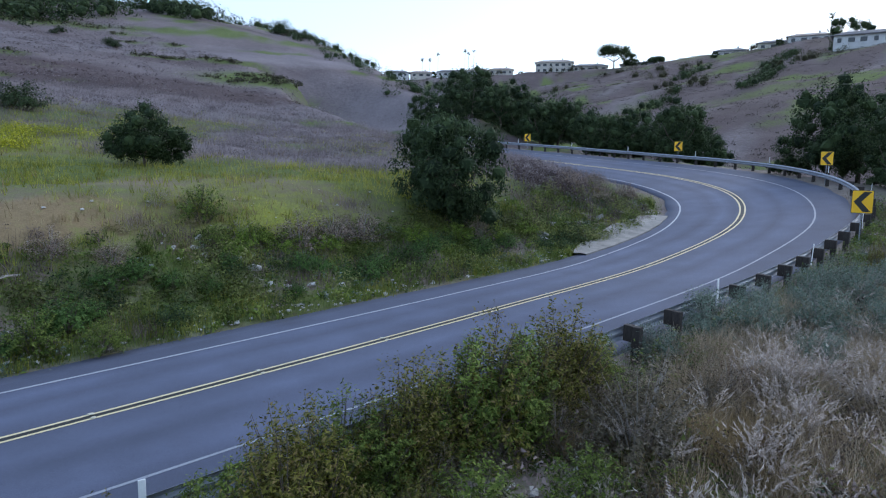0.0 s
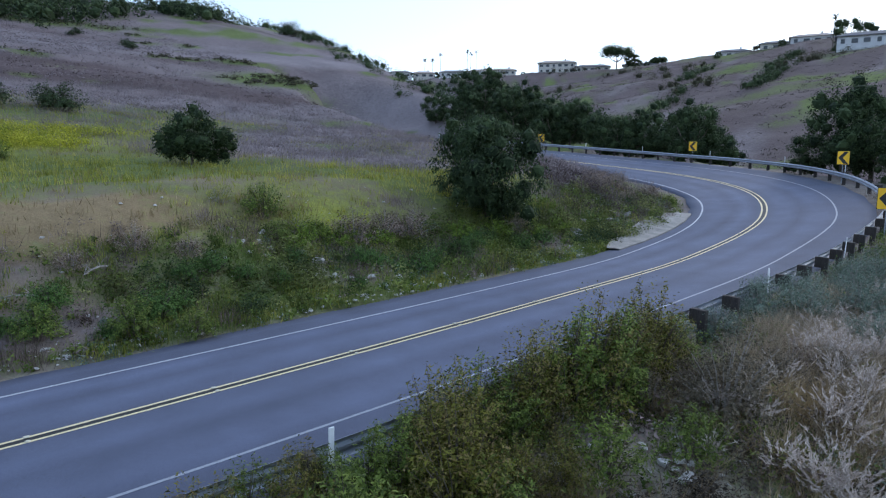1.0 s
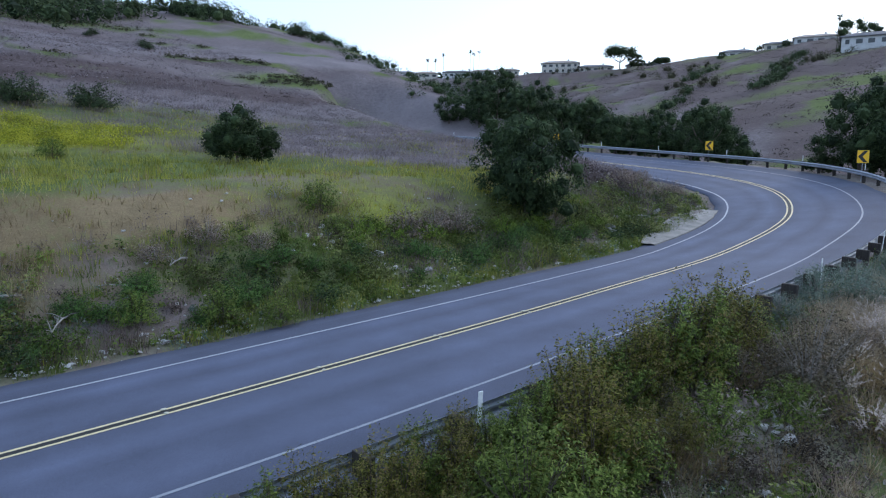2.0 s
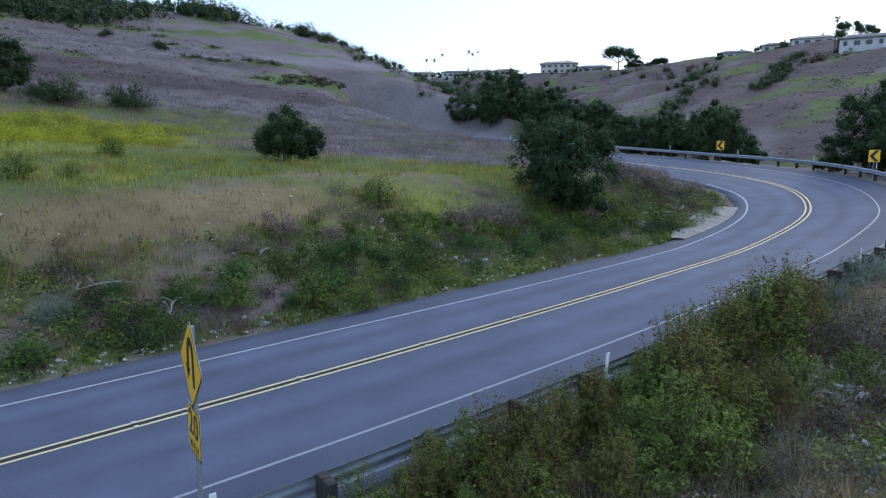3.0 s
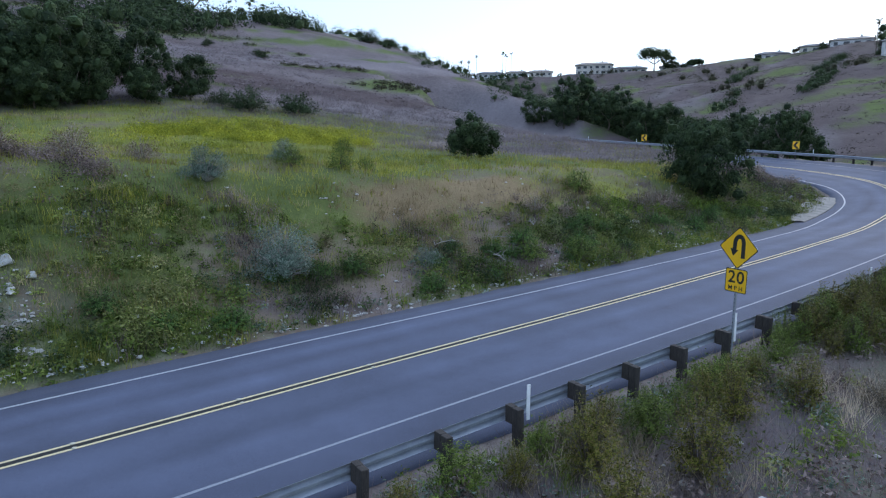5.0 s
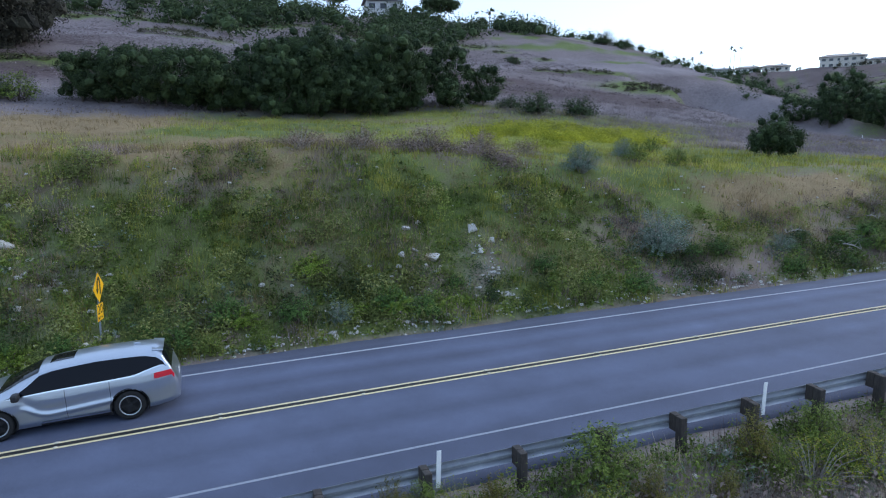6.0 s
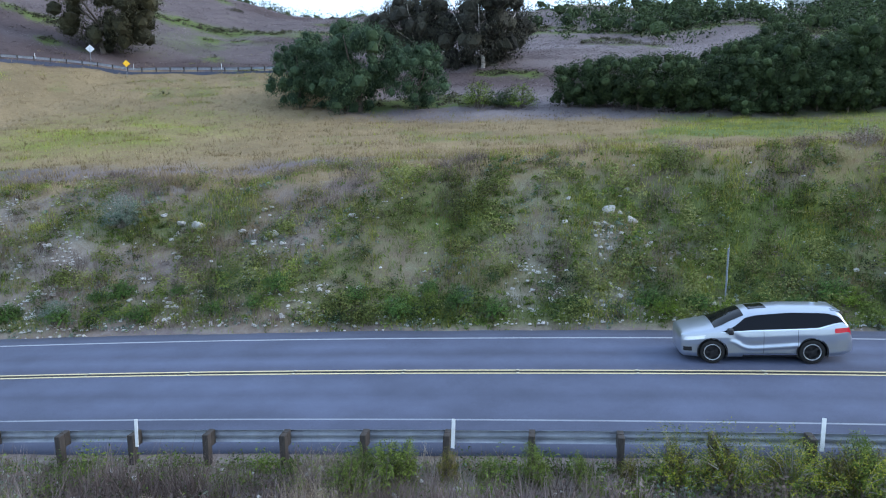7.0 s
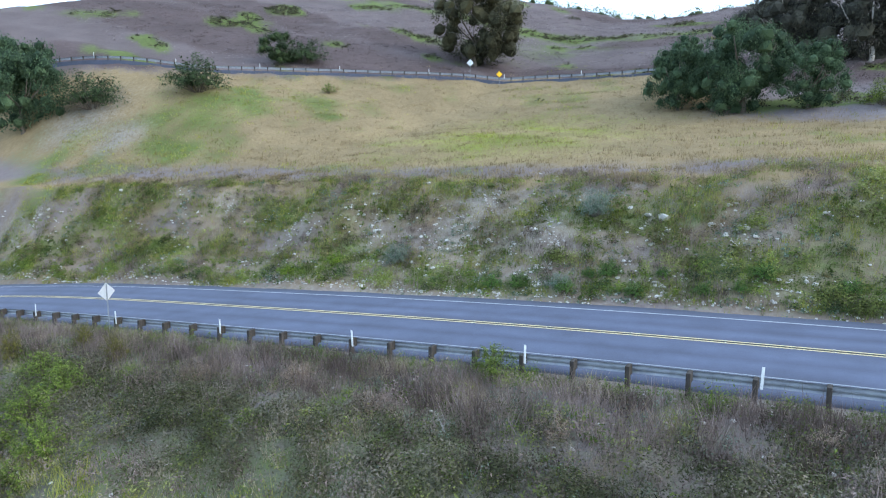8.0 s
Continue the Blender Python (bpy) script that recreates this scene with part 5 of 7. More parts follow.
for k in range(15):
    hs = 160.4 + k * 0.5
    x, y = along(hs, -7.15 - hedge_rng.uniform(0, 0.9))[:2]
    again(hedge_rng.choice(HEDGE), x, y, hedge_rng.uniform(0, 360), hedge_rng.uniform(0.45, 0.68))
for k in range(11):
    hs = 150.6 + k * 0.9
    x, y = along(hs, -6.55 - hedge_rng.uniform(0, 0.6))[:2]
    again(hedge_rng.choice(HEDGE), x, y, hedge_rng.uniform(0, 360), hedge_rng.uniform(0.34, 0.5), "leafy olive-green weed growing up the guardrail")
for hs, hd, k in ((168.4, -6.9, 0.4), (169.4, -7.0, 0.42), (170.6, -7.2, 0.5), (171.6, -7.4, 0.55), (172.6, -7.7, 0.5), (173.6, -8.2, 0.5), (158.8, -9.4, 0.5), (160.4, -9.8, 0.55), (162.2, -9.4, 0.5), (164.0, -9.9, 0.55), (165.6, -9.2, 0.5), (174.8, -8.9, 0.45)):
    x, y = along(hs, hd)[:2]
    again(brown_weed, x, y, hs * 90 % 360, k, "dry brownish weed bush on the slope below the guardrail")
for hs, hd, k in ((143.6, -6.9, 0.55), (148.2, -6.8, 0.45), (152.0, -7.6, 0.8), (153.8, -8.6, 0.85), (155.6, -8.0, 0.7), (151.0, -9.2, 0.8), (157.4, -8.4, 0.6), (188.6, -7.6, 0.6), (193.0, -8.2, 0.75), (196.4, -8.6, 0.8), (86.0, -9.5, 0.8), (82.0, -8.4, 0.7), (80.0, -11.0, 0.9)):
    x, y = along(hs, hd)[:2]
    again(tall_weed, x, y, hs * 40 % 360, k)
for k in range(15):
    hs = 119.0 + k * 1.0
    x, y = along(hs, -6.35 - hedge_rng.uniform(0, 0.3))[:2]
    again(hedge_rng.choice(HEDGE), x, y, hedge_rng.uniform(0, 360), hedge_rng.uniform(0.3, 0.52), "leafy weed growing up the guardrail")
for k in range(10):
    hs = 135.0 + k * 1.45
    x, y = along(hs, -6.7 - hedge_rng.uniform(0, 1.2))[:2]
    again(hedge_rng.choice(HEDGE), x, y, hedge_rng.uniform(0, 360), hedge_rng.uniform(0.3, 0.48), "leafy weed growing up the guardrail")
for k in range(16):
    hs = 128.6 + k * 0.58
    x, y = along(hs, -6.3 - hedge_rng.uniform(0, 0.45))[:2]
    again((mustard_bush, tall_weed, green_weed)[k % 3], x, y, hedge_rng.uniform(0, 360), hedge_rng.uniform(0.42, 0.62), "flowering green weeds growing over the guardrail")
for hs, hd, k in ((126.0, -6.5, 0.8), (127.2, -6.6, 0.9), (128.4, -6.5, 0.85), (129.6, -6.7, 0.8), (144.4, -7.6, 0.8), (145.6, -8.0, 0.8)):
    x, y = along(hs, hd)[:2]
    again(mustard_bush, x, y, hs * 50 % 360, k)
for hs, hd, k in ((178.0, -7.2, 0.62), (179.6, -8.0, 0.7), (181.2, -7.3, 0.62), (182.6, -8.3, 0.66), (184.4, -7.4, 0.6), (186.0, -8.4, 0.6), (180.6, -9.2, 0.6), (177.4, -8.8, 0.55)):
    x, y = along(hs, hd)[:2]
    again(sage_bush, x, y, hs * 70 % 360, k, "rounded grey-green sage bush below the guardrail")

# ---- far woods in the canyon and on the hill tops ----
def far_wood(name, places, label, leaf, size, seed):
    r = np.random.RandomState(seed)
    c = np.array(places)
    rad = r.uniform(0.7, 1.4, len(c)) * size
    c[:, 2] += rad * 0.55
    solo(name, mesh_of(name, *blend(leaf_cloud(r, c, rad, len(c) * 100, size * 0.32, 0.2), cores(r, c, rad))), leaf, label, "woods", kind="stuff")


fr = np.random.RandomState(9)
far_wood("canyon_woods", scatter(fr, 420, -10, 60, 110, 400, lambda x, y, s, d: np.exp(-((x - 14 + 0.02 * (y - 150)) / 14) ** 2) * 1.0), "dark woods filling the canyon", LEAF_DARK, 1.9, 61)
far_wood("spur_scrub", scatter(fr, 150, -60, 20, 100, 185, lambda x, y, s, d: np.exp(-(((x + 4) * 0.886 + (y - 105) * 0.464 - 5) / 5) ** 2)), "dark scrub along the edge of the hill", LEAF_DARK, 0.9, 62)
far_wood("hilltop_scrub", scatter(fr, 330, -230, -45, 20, 260, lambda x, y, s, d: ramp(bench_lines(x, y)[0], 146, 154) * ramp(-bench_lines(x, y)[0], -185, -165)), "dark hedges and scrub along the hill top", LEAF_DARK, 1.6, 63)
far_wood("far_slope_scrub", scatter(fr, 260, 20, 200, 130, 400, lambda x, y, s, d: ramp(waves(x, y, 50, 64), 0.2, 0.9)), "scrub on the slope across the canyon", LEAF_OLIVE, 1.3, 65)
far_wood("upper_hill_trees", scatter(fr, 150, -125, -55, 70, 150, lambda x, y, s, d: np.exp(-((bench_lines(x, y)[0] - 124) / 14) ** 2) * ramp(-x, 62, 80)), "dark trees climbing the hillside", LEAF_DARK, 2.2, 66)
far_wood("hill_corner_woods", np.concatenate([scatter(fr, 70, -84, -66, 108, 142, lambda x, y, s, d: 1.0 + 0 * x), scatter(fr, 45, -70, -52, 150, 168, lambda x, y, s, d: 1.0 + 0 * x)]), "dark trees and hedges near the hill top", LEAF_DARK, 2.0, 68)
scrub_rows = []
for (x0, y0), (x1, y1), n in (((66, 150), (92, 186), 46), ((92, 196), (112, 214), 30), ((70, 205), (98, 250), 30), ((46, 150), (60, 175), 20)):
    f = fr.uniform(0, 1, n)
    px, py = x0 + (x1 - x0) * f + fr.normal(size=n) * 1.2, y0 + (y1 - y0) * f + fr.normal(size=n) * 1.2
    scrub_rows.append(np.stack([px, py, land(px, py)], 1))
far_wood("gully_scrub", np.concatenate(scrub_rows), "rows of dark scrub in the gullies of the far slope", LEAF_DARK, 1.2, 67)


# ---- guard rail, delineators, road markers ----
def rail_profile():
    """The W of the beam: out from the post, and height."""
    return [(0.0, 0.42), (0.02, 0.44), (0.075, 0.475), (0.075, 0.515), (0.02, 0.555), (0.02, 0.595), (0.075, 0.635), (0.075, 0.675), (0.02, 0.71), (0.0, 0.73)]


def beam(s0, s1, d, place, lift=0.0):
    """One length of beam between two places along a road."""
    rows = []
    prof = rail_profile()
    ring = [(o, h) for o, h in prof] + [(o - 0.006, h) for o, h in reversed(prof)]
    for s in np.linspace(s0, s1, 4):
        base, side = place(s, d), place(s, d + 1.0)
        out = (side - base) / np.linalg.norm(side - base)
        rows.append([base + out * o + (0, 0, h + lift) for o, h in ring + ring[:1]])
    return sheet(rows)


def post_meshes():
    b = box(0.15, 0.2, 1.5, (0, -0.30, 0.0), 0.015)
    k = box(0.15, 0.2, 0.36, (0, -0.095, 0.575), 0.01)
    out = []
    for name, bm in (("post", b), ("spacer", k)):
        me = bpy.data.meshes.new(name)
        bm.to_mesh(me)
        bm.free()
        me.materials.append(POST_WOOD)
        out.append(me)
    return out


POST_ME, SPACER_ME = post_meshes()
guardrail = thing("guardrail", "galvanised steel guardrail on dark weathered timber posts", "guardrail")
rail_rng = random.Random(4)


def delineator():
    """A flexible white post with a reflector band, against the back of a rail post."""
    root = thing("delineator_post", "white plastic delineator post behind the guardrail", "marker post", group="delineator posts along the guardrail")
    bm = box(0.085, 0.02, 0.72, (0, -0.415, 0.84), 0.006)
    part("post", bm, WHITE_POST, root)
    part("reflector", box(0.075, 0.006, 0.10, (0, -0.405, 1.08)), SIGN_BACK, root, "small square reflector")
    return root


def post_step(s):
    return float(np.interp(s, (100, 112, 136, 138, 145, 151, 152, 176, 180), (1.98, 2.0, 2.0, 1.84, 1.80, 1.78, 1.635, 1.66, 1.9)))


# posts outward from one known station, both ways
stations = [112.9]
while stations[-1] < LINE_S[-1] - 8:
    stations.append(stations[-1] + post_step(stations[-1]))
while stations[0] > 10:
    stations.insert(0, stations[0] - post_step(stations[0]))
first = min(range(len(stations)), key=lambda k: abs(stations[k] - 112.9))
for i, s in enumerate(stations):
    m = pose(*along(s, -RAIL_D), rail_rng.uniform(-1.5, 1.5), rail_rng.uniform(-1.5, 1.5), math.degrees(heading(s)))
    post = part("post", POST_ME, None, guardrail, m=m)
    part("spacer", SPACER_ME, None, post)
    if i % 2 == 0 and i + 2 < len(stations):
        part("beam", beam(s - 0.02, stations[i + 2] + 0.03, -RAIL_D, along, 0.004 * (i % 4)), STEEL, guardrail)
first_delineator = delineator()
for i, s in enumerate(stations):
    if (i - first) % 4 == 0:
        m = pose(*along(s + 0.16, -RAIL_D + 0.02), rail_rng.uniform(-3, 3), rail_rng.uniform(-2, 2), math.degrees(heading(s)))
        if i == first:
            first_delineator.matrix_basis = m
        else:
            copy_thing(first_delineator, m)

# ceramic markers in the centre line
dome = bmesh.new()
bmesh.ops.create_uvsphere(dome, u_segments=10, v_segments=6, radius=0.055)
for v in dome.verts:
    v.co.z = max(v.co.z, -0.004) * 0.4
dome_me = bpy.data.meshes.new("road_marker")
dome.to_mesh(dome_me)
dome.free()
dome_me.materials.append(RPM)
square_me = bpy.data.meshes.new("road_marker")
sq = box(0.10, 0.10, 0.02, (0, 0, 0.008), 0.006)
sq.to_mesh(square_me)
sq.free()
square_me.materials.append(RPM)
mark_s = 20.0
while mark_s < LINE_S[-1] - 8:
    for side in (0.12, -0.12):
        me = square_me if side > 0 else dome_me
        ob = new("road_marker", me)
        ob.matrix_basis = pose(*along(mark_s, side, 0.012), 0, 0, math.degrees(heading(mark_s)))
        tagged(ob, "small ceramic road marker on the yellow line", "road marker", "markers along the centre line")
    mark_s += float(np.interp(mark_s, (100, 160), (3.8, 3.5)))


# ---- road signs ----
def rounded(outline, r, n=4):
    """The outline with rounded corners."""
    out, k = [], len(outline)
    for i in range(k):
        a, b, c = (Vector((*outline[(i + j) % k], 0)) for j in (-1, 0, 1))
        p, q = b + (a - b).normalized() * r, b + (c - b).normalized() * r
        for t in range(n + 1):
            f = t / n
            v = p * (1 - f) ** 2 + b * 2 * f * (1 - f) + q * f * f
            out.append((v.x, v.y))
    return out


def writing(text, size, material_, parent, x, z, lift):
    """Raised letters on a sign's face, which looks along -y."""
    cu = bpy.data.curves.new("letters", "FONT")
    cu.body, cu.size, cu.align_x, cu.align_y, cu.extrude, cu.offset = text, size, "CENTER", "CENTER", 0.001, size * 0.012
    tmp = bpy.data.objects.new("letters", cu)
    me = bpy.data.meshes.new_from_object(tmp)
    bpy.data.objects.remove(tmp)
    return part("letter", me, material_, parent, m=pose(x, lift, z, 90, 0, 0))


HOLE_ME = bpy.data.meshes.new("hole")
hole_bm = box(0.016, 0.002, 0.03)
hole_bm.to_mesh(HOLE_ME)
hole_bm.free()
HOLE_ME.materials.append(SIGN_BLACK)


def perforated_post(root, height, depth=0.5):
    bm = box(0.05, 0.05, height + depth, (0, 0.03, (height - depth) / 2), 0.004)
    post = part("post", bm, STEEL, root, "galvanised square steel post")
    for k in range(int(height / 0.1)):
        part("hole", HOLE_ME, None, post, m=Matrix.Translation((0, 0.0035, 0.1 + k * 0.1)))


def diamond(side):
    h = side / math.sqrt(2)
    return [(0, -h), (h, 0), (0, h), (-h, 0)]


def plate(name, root, outline, inner, x, z, face):
    m = Matrix.Translation((x, 0, z))
    ob = part(name, slab(outline, 0.004, m), SIGN_BACK, root)
    part("face", slab(outline, 0.001, Matrix.Translation((x, -0.0032, z))), SIGN_BLACK, ob, "black border")
    part("panel", slab(inner, 0.001, Matrix.Translation((x, -0.005, z))), face, ob, "yellow reflective face")
    return ob


def ribbon(points, width):
    """A flat band along points in a plane."""
    p = [Vector((x, z)) for x, z in points]
    l, r = [], []
    for i in range(len(p)):
        t = (p[min(i + 1, len(p) - 1)] - p[max(i - 1, 0)]).normalized()
        n = Vector((-t.y, t.x)) * width / 2
        l.append(p[i] + n)
        r.append(p[i] - n)
    return [(v.x, v.y) for v in l + r[::-1]]


def bend_sign(name, label, z_mid, plate_text, height):
    root = thing(name, label, "road sign")
    perforated_post(root, height)
    d = plate("diamond_plate", root, rounded(diamond(0.74), 0.05), rounded(diamond(0.695), 0.045), 0, z_mid, SIGN_YELLOW)
    arc = [(0.13, -0.24), (0.13, 0.08)] + [(0.015 + 0.115 * math.cos(a), 0.10 + 0.18 * math.sin(a)) for a in np.linspace(0.15, 3.0, 12)] + [(-0.10, 0.04), (-0.11, -0.04)]
    m = Matrix.Translation((0, -0.0068, z_mid))
    v, f = [], []
    band = ribbon(arc, 0.105)
    n = len(arc)
    v = [m @ Vector((x, 0, z)) for x, z in band]
    f = [(i, i + 1, 2 * n - 2 - i, 2 * n - 1 - i) for i in range(n - 1)]
    k = len(v)
    v += [m @ Vector(q) for q in ((-0.22, 0, -0.02), (0.0, 0, -0.05), (-0.13, 0, -0.21))]
    f.append((k, k + 1, k + 2))
    part("arrow", (v, f), SIGN_BLACK, d, "black hairpin arrow")
    if plate_text:
        zb = z_mid - 0.80
        q = plate("speed_plate", root, rounded([(-0.29, -0.29), (0.29, -0.29), (0.29, 0.29), (-0.29, 0.29)], 0.04), rounded([(-0.27, -0.27), (0.27, -0.27), (0.27, 0.27), (-0.27, 0.27)], 0.035), 0, zb, SIGN_YELLOW)
        for glyph, gx_, gz_, size in (("2", -0.115, 0.07, 0.42), ("0", 0.115, 0.07, 0.42), ("M", -0.14, -0.19, 0.155), ("P", 0.0, -0.19, 0.155), ("H", 0.14, -0.19, 0.155)):
            writing(glyph, size, SIGN_BLACK, q, gx_, zb + gz_, -0.008)
    return root


warn = bend_sign("warning_sign", "yellow diamond hairpin sign with 20 MPH plate", 2.85, True, 3.3)
warn_at = along(158.1, -6.15)
warn.matrix_basis = pose(*warn_at, 0, 1.0, math.degrees(heading(158.1)) - 91)
left_sign = bend_sign("warning_sign", "yellow diamond warning sign on the bank", 1.95, True, 2.3)
lx_, ly_ = -39.5, -3.5
left_sign.matrix_basis = pose(lx_, ly_, float(land(lx_, ly_)[0]) - 0.2, 0, 0, math.degrees(heading(126.0)) + 78)
back_sign = thing("road_sign", "diamond road sign seen from its bare aluminium back", "road sign")
perforated_post(back_sign, 2.7)
plate("diamond_plate", back_sign, rounded(diamond(0.72), 0.05), rounded(diamond(0.675), 0.045), 0, 2.25, SIGN_YELLOW)
back_sign.matrix_basis = pose(*along(80.7, -6.2), 0, 0, math.degrees(heading(80.7)) - 90)


def chevron(turn, s, d, z_mid, w=0.76, h=0.93):
    root = thing("chevron_sign", "yellow chevron sign with black arrow behind the guardrail", "road sign", group="chevron signs round the bend")
    perforated_post(root, z_mid + h / 2)
    o = [(-w / 2, -h / 2), (w / 2, -h / 2), (w / 2, h / 2), (-w / 2, h / 2)]
    q = plate("panel_plate", root, rounded(o, 0.04), rounded([(x * 0.95, z * 0.96) for x, z in o], 0.035), 0, z_mid, SIGN_YELLOW)
    m = Matrix.Translation((0, -0.0072, z_mid))
    pts = [(-0.40 * w, 0), (0.05 * w, 0.44 * h), (0.40 * w, 0.44 * h), (-0.05 * w, 0), (0.40 * w, -0.44 * h), (0.05 * w, -0.44 * h)]
    part("arrow", ([m @ Vector((x, 0, z)) for x, z in pts], [(0, 3, 2, 1), (0, 5, 4, 3)]), SIGN_BLACK, q, "black chevron")
    root.matrix_basis = pose(*along(s, d), 0, 0, turn)


for s, d, z, turn in ((192.2, -6.25, 1.75, -32), (209.0, -6.3, 1.6, -29), (225.5, -6.4, 1.5, -19), (246.0, -7.4, 1.35, -7)):
    chevron(turn, s, d, z)


# ---- the silver minivan ----
PAINT, paint_nt, paint_b = material("silver_paint", 0.28, 0.8)
paint_flake = noise_at(paint_nt, 900, 2, "Object")
paint_nt.links.new(mix(paint_nt, 0.5, (0.42, 0.46, 0.525), steps(paint_nt, paint_flake, (0.3, (0.37, 0.405, 0.465)), (0.7, (0.47, 0.51, 0.575)))), paint_b.inputs["Base Color"])
paint_b.inputs["Coat Weight"].default_value, paint_b.inputs["Coat Roughness"].default_value = 0.5, 0.05
CAR_GLASS, glass_nt, glass_b = material("tinted_car_glass", 0.04)
glass_b.inputs["Base Color"].default_value = (0.004, 0.005, 0.008, 1)
glass_b.inputs["Specular IOR Level"].default_value = 0.16
CAR_BLACK = plain("black_car_plastic", (0.006, 0.006, 0.007), (0.016, 0.016, 0.018), 8.0, 0.55, 0, 0.05)
RUBBER = plain("tyre_rubber", (0.006, 0.006, 0.006), (0.014, 0.014, 0.014), 10.0, 0.9, 0, 0.1)
ALLOY = plain("machined_alloy", (0.45, 0.46, 0.48), (0.62, 0.63, 0.65), 6.0, 0.3, 0.9, 0.0)
CHROME = plain("bright_chrome", (0.72, 0.73, 0.75), (0.80, 0.81, 0.82), 6.0, 0.12, 1.0, 0.0)
LAMP_WHITE = plain("headlamp_lens", (0.70, 0.73, 0.78), (0.85, 0.88, 0.92), 12.0, 0.12, 0.2, 0.0)
LAMP_RED = plain("red_tail_lens", (0.45, 0.006, 0.02), (0.66, 0.012, 0.03), 12.0, 0.15, 0, 0.0)


def profile(*pairs):
    xs, ys = zip(*pairs)
    return lambda u: np.interp(u, xs, ys)


car_top = profile((0, 0.80), (0.03, 0.92), (0.10, 0.99), (0.4, 1.07), (0.75, 1.125), (0.95, 1.16), (1.08, 1.21), (1.55, 1.45), (1.95, 1.61), (2.3, 1.68), (2.8, 1.715), (3.3, 1.745), (4.2, 1.735), (4.72, 1.70), (4.86, 1.64), (4.98, 1.40), (5.08, 1.12), (5.16, 0.92), (5.2, 0.74))
car_wide = profile((0, 0.72), (0.04, 0.82), (0.2, 0.90), (0.5, 0.94), (0.9, 0.98), (1.6, 0.985), (4.2, 0.985), (4.7, 0.955), (5.0, 0.90), (5.12, 0.85), (5.2, 0.76))
car_under = profile((0, 0.30), (0.12, 0.22), (0.6, 0.20), (4.6, 0.22), (5.0, 0.28), (5.2, 0.36))
car_belt_line = profile((0, 0.9), (1.0, 1.02), (2.2, 1.07), (3.4, 1.10), (4.2, 1.13), (5.2, 1.18))


def car_skin(u, v, out=0.0):
    """A place on the left half of the body: u metres from the nose, v from sill (0) over belt (0.5) and roof edge (0.78) to the middle (1)."""
    top, w, low = float(car_top(u)), float(car_wide(u)), float(car_under(u))
    belt = min(float(car_belt_line(u)), top - 0.035)
    f = min(max((top - belt) / 0.3, 0.12), 1.0)
    edge = w * (0.965 - 0.23 * min(max((top - belt) / 0.62, 0), 1.05))
    if v <= 0.5:
        k = v / 0.5
        y = w * float(np.interp(k, (0, 0.12, 0.3, 0.45, 0.6, 0.8, 1), (0.90, 0.955, 0.968, 0.985, 1.0, 0.995, 0.965)))
        z = low + (belt - low) * k
        # the pressed line that sweeps from the front wheel to the rear door, hollow above it
        line = 0.50 + 0.24 * math.exp(-((u - 1.55) / 0.32) ** 2) + 0.075 * max(u - 2.2, 0)
        on = min(max((u - 1.45) / 0.3, 0), 1) * min(max((4.1 - u) / 0.5, 0), 1)
        y += on * (0.030 * math.exp(-((z - line) / 0.055) ** 2) - 0.022 * math.exp(-((z - line - 0.17) / 0.10) ** 2))
        y -= 0.035 * min(max((0.36 - z) / 0.12, 0), 1)
    elif v <= 0.78:
        k = (v - 0.5) / 0.28
        y = w * 0.965 + (edge - w * 0.965) * k + 0.02 * math.sin(k * 3.14) * f
        z = belt + (top - 0.11 * f - belt) * k
    else:
        k = (1 - v) / 0.22
        y = edge * k
        z = top - 0.11 * f * k ** 2.4
    return Vector((2.48 - u, y, z)), out


def car_place(u, v, out=0.0):
    p = car_skin(u, v)[0]
    if out:
        a = car_skin(min(u + 0.03, 5.19), v)[0] - car_skin(max(u - 0.03, 0.01), v)[0]
        b = car_skin(u, min(v + 0.02, 1))[0] - car_skin(u, max(v - 0.02, 0))[0]
        n = a.cross(b).normalized()
        if n.y * 1.0 + n.z * 0.6 < 0:
            n = -n
        p = p + n * out
    return p


def patch(u0, u1, v0, v1, out, nu=10, nv=6, side=1, cut0=0.0, cut1=0.0):
    """A piece of the skin, lifted off it; cut0 and cut1 rake its front and back edges."""
    rows = []
    for j in range(nv + 1):
        f = j / nv
        a, b = u0 + cut0 * f, u1 + cut1 * f
        rows.append([car_place(a + (b - a) * i / nu, v0 + (v1 - v0) * f, out) * 1 for i in range(nu + 1)])
    rows = [[(p.x, p.y * side, p.z) for p in r] for r in rows]
    return sheet(rows if side < 0 else [r[::-1] for r in rows])


def across(u0, u1, v0, out, nu=10):
    """A piece of the skin from side to side over the middle."""
    vs = list(np.linspace(v0, 1, 7))
    rows = []
    for i in range(nu + 1):
        u = u0 + (u1 - u0) * i / nu
        half = [car_place(u, v, out) for v in vs]
        rows.append([(p.x, p.y, p.z) for p in half] + [(p.x, -p.y, p.z) for p in half[-2::-1]])
    return sheet(rows)


def glazing(u0, u1, low, high, out, nu=18, nv=6, side=1):
    """A pane on the skin whose lower and upper edges follow (u, v) points."""
    lo, hi = profile(*low), profile(*high)
    rows = []
    for j in range(nv + 1):
        row = []
        for i in range(nu + 1):
            u = u0 + (u1 - u0) * i / nu
            p = car_place(u, float(lo(u)) + (float(hi(u)) - float(lo(u))) * j / nv, out)
            row.append((p.x, p.y * side, p.z))
        rows.append(row)
    return sheet(rows if side < 0 else [r[::-1] for r in rows])


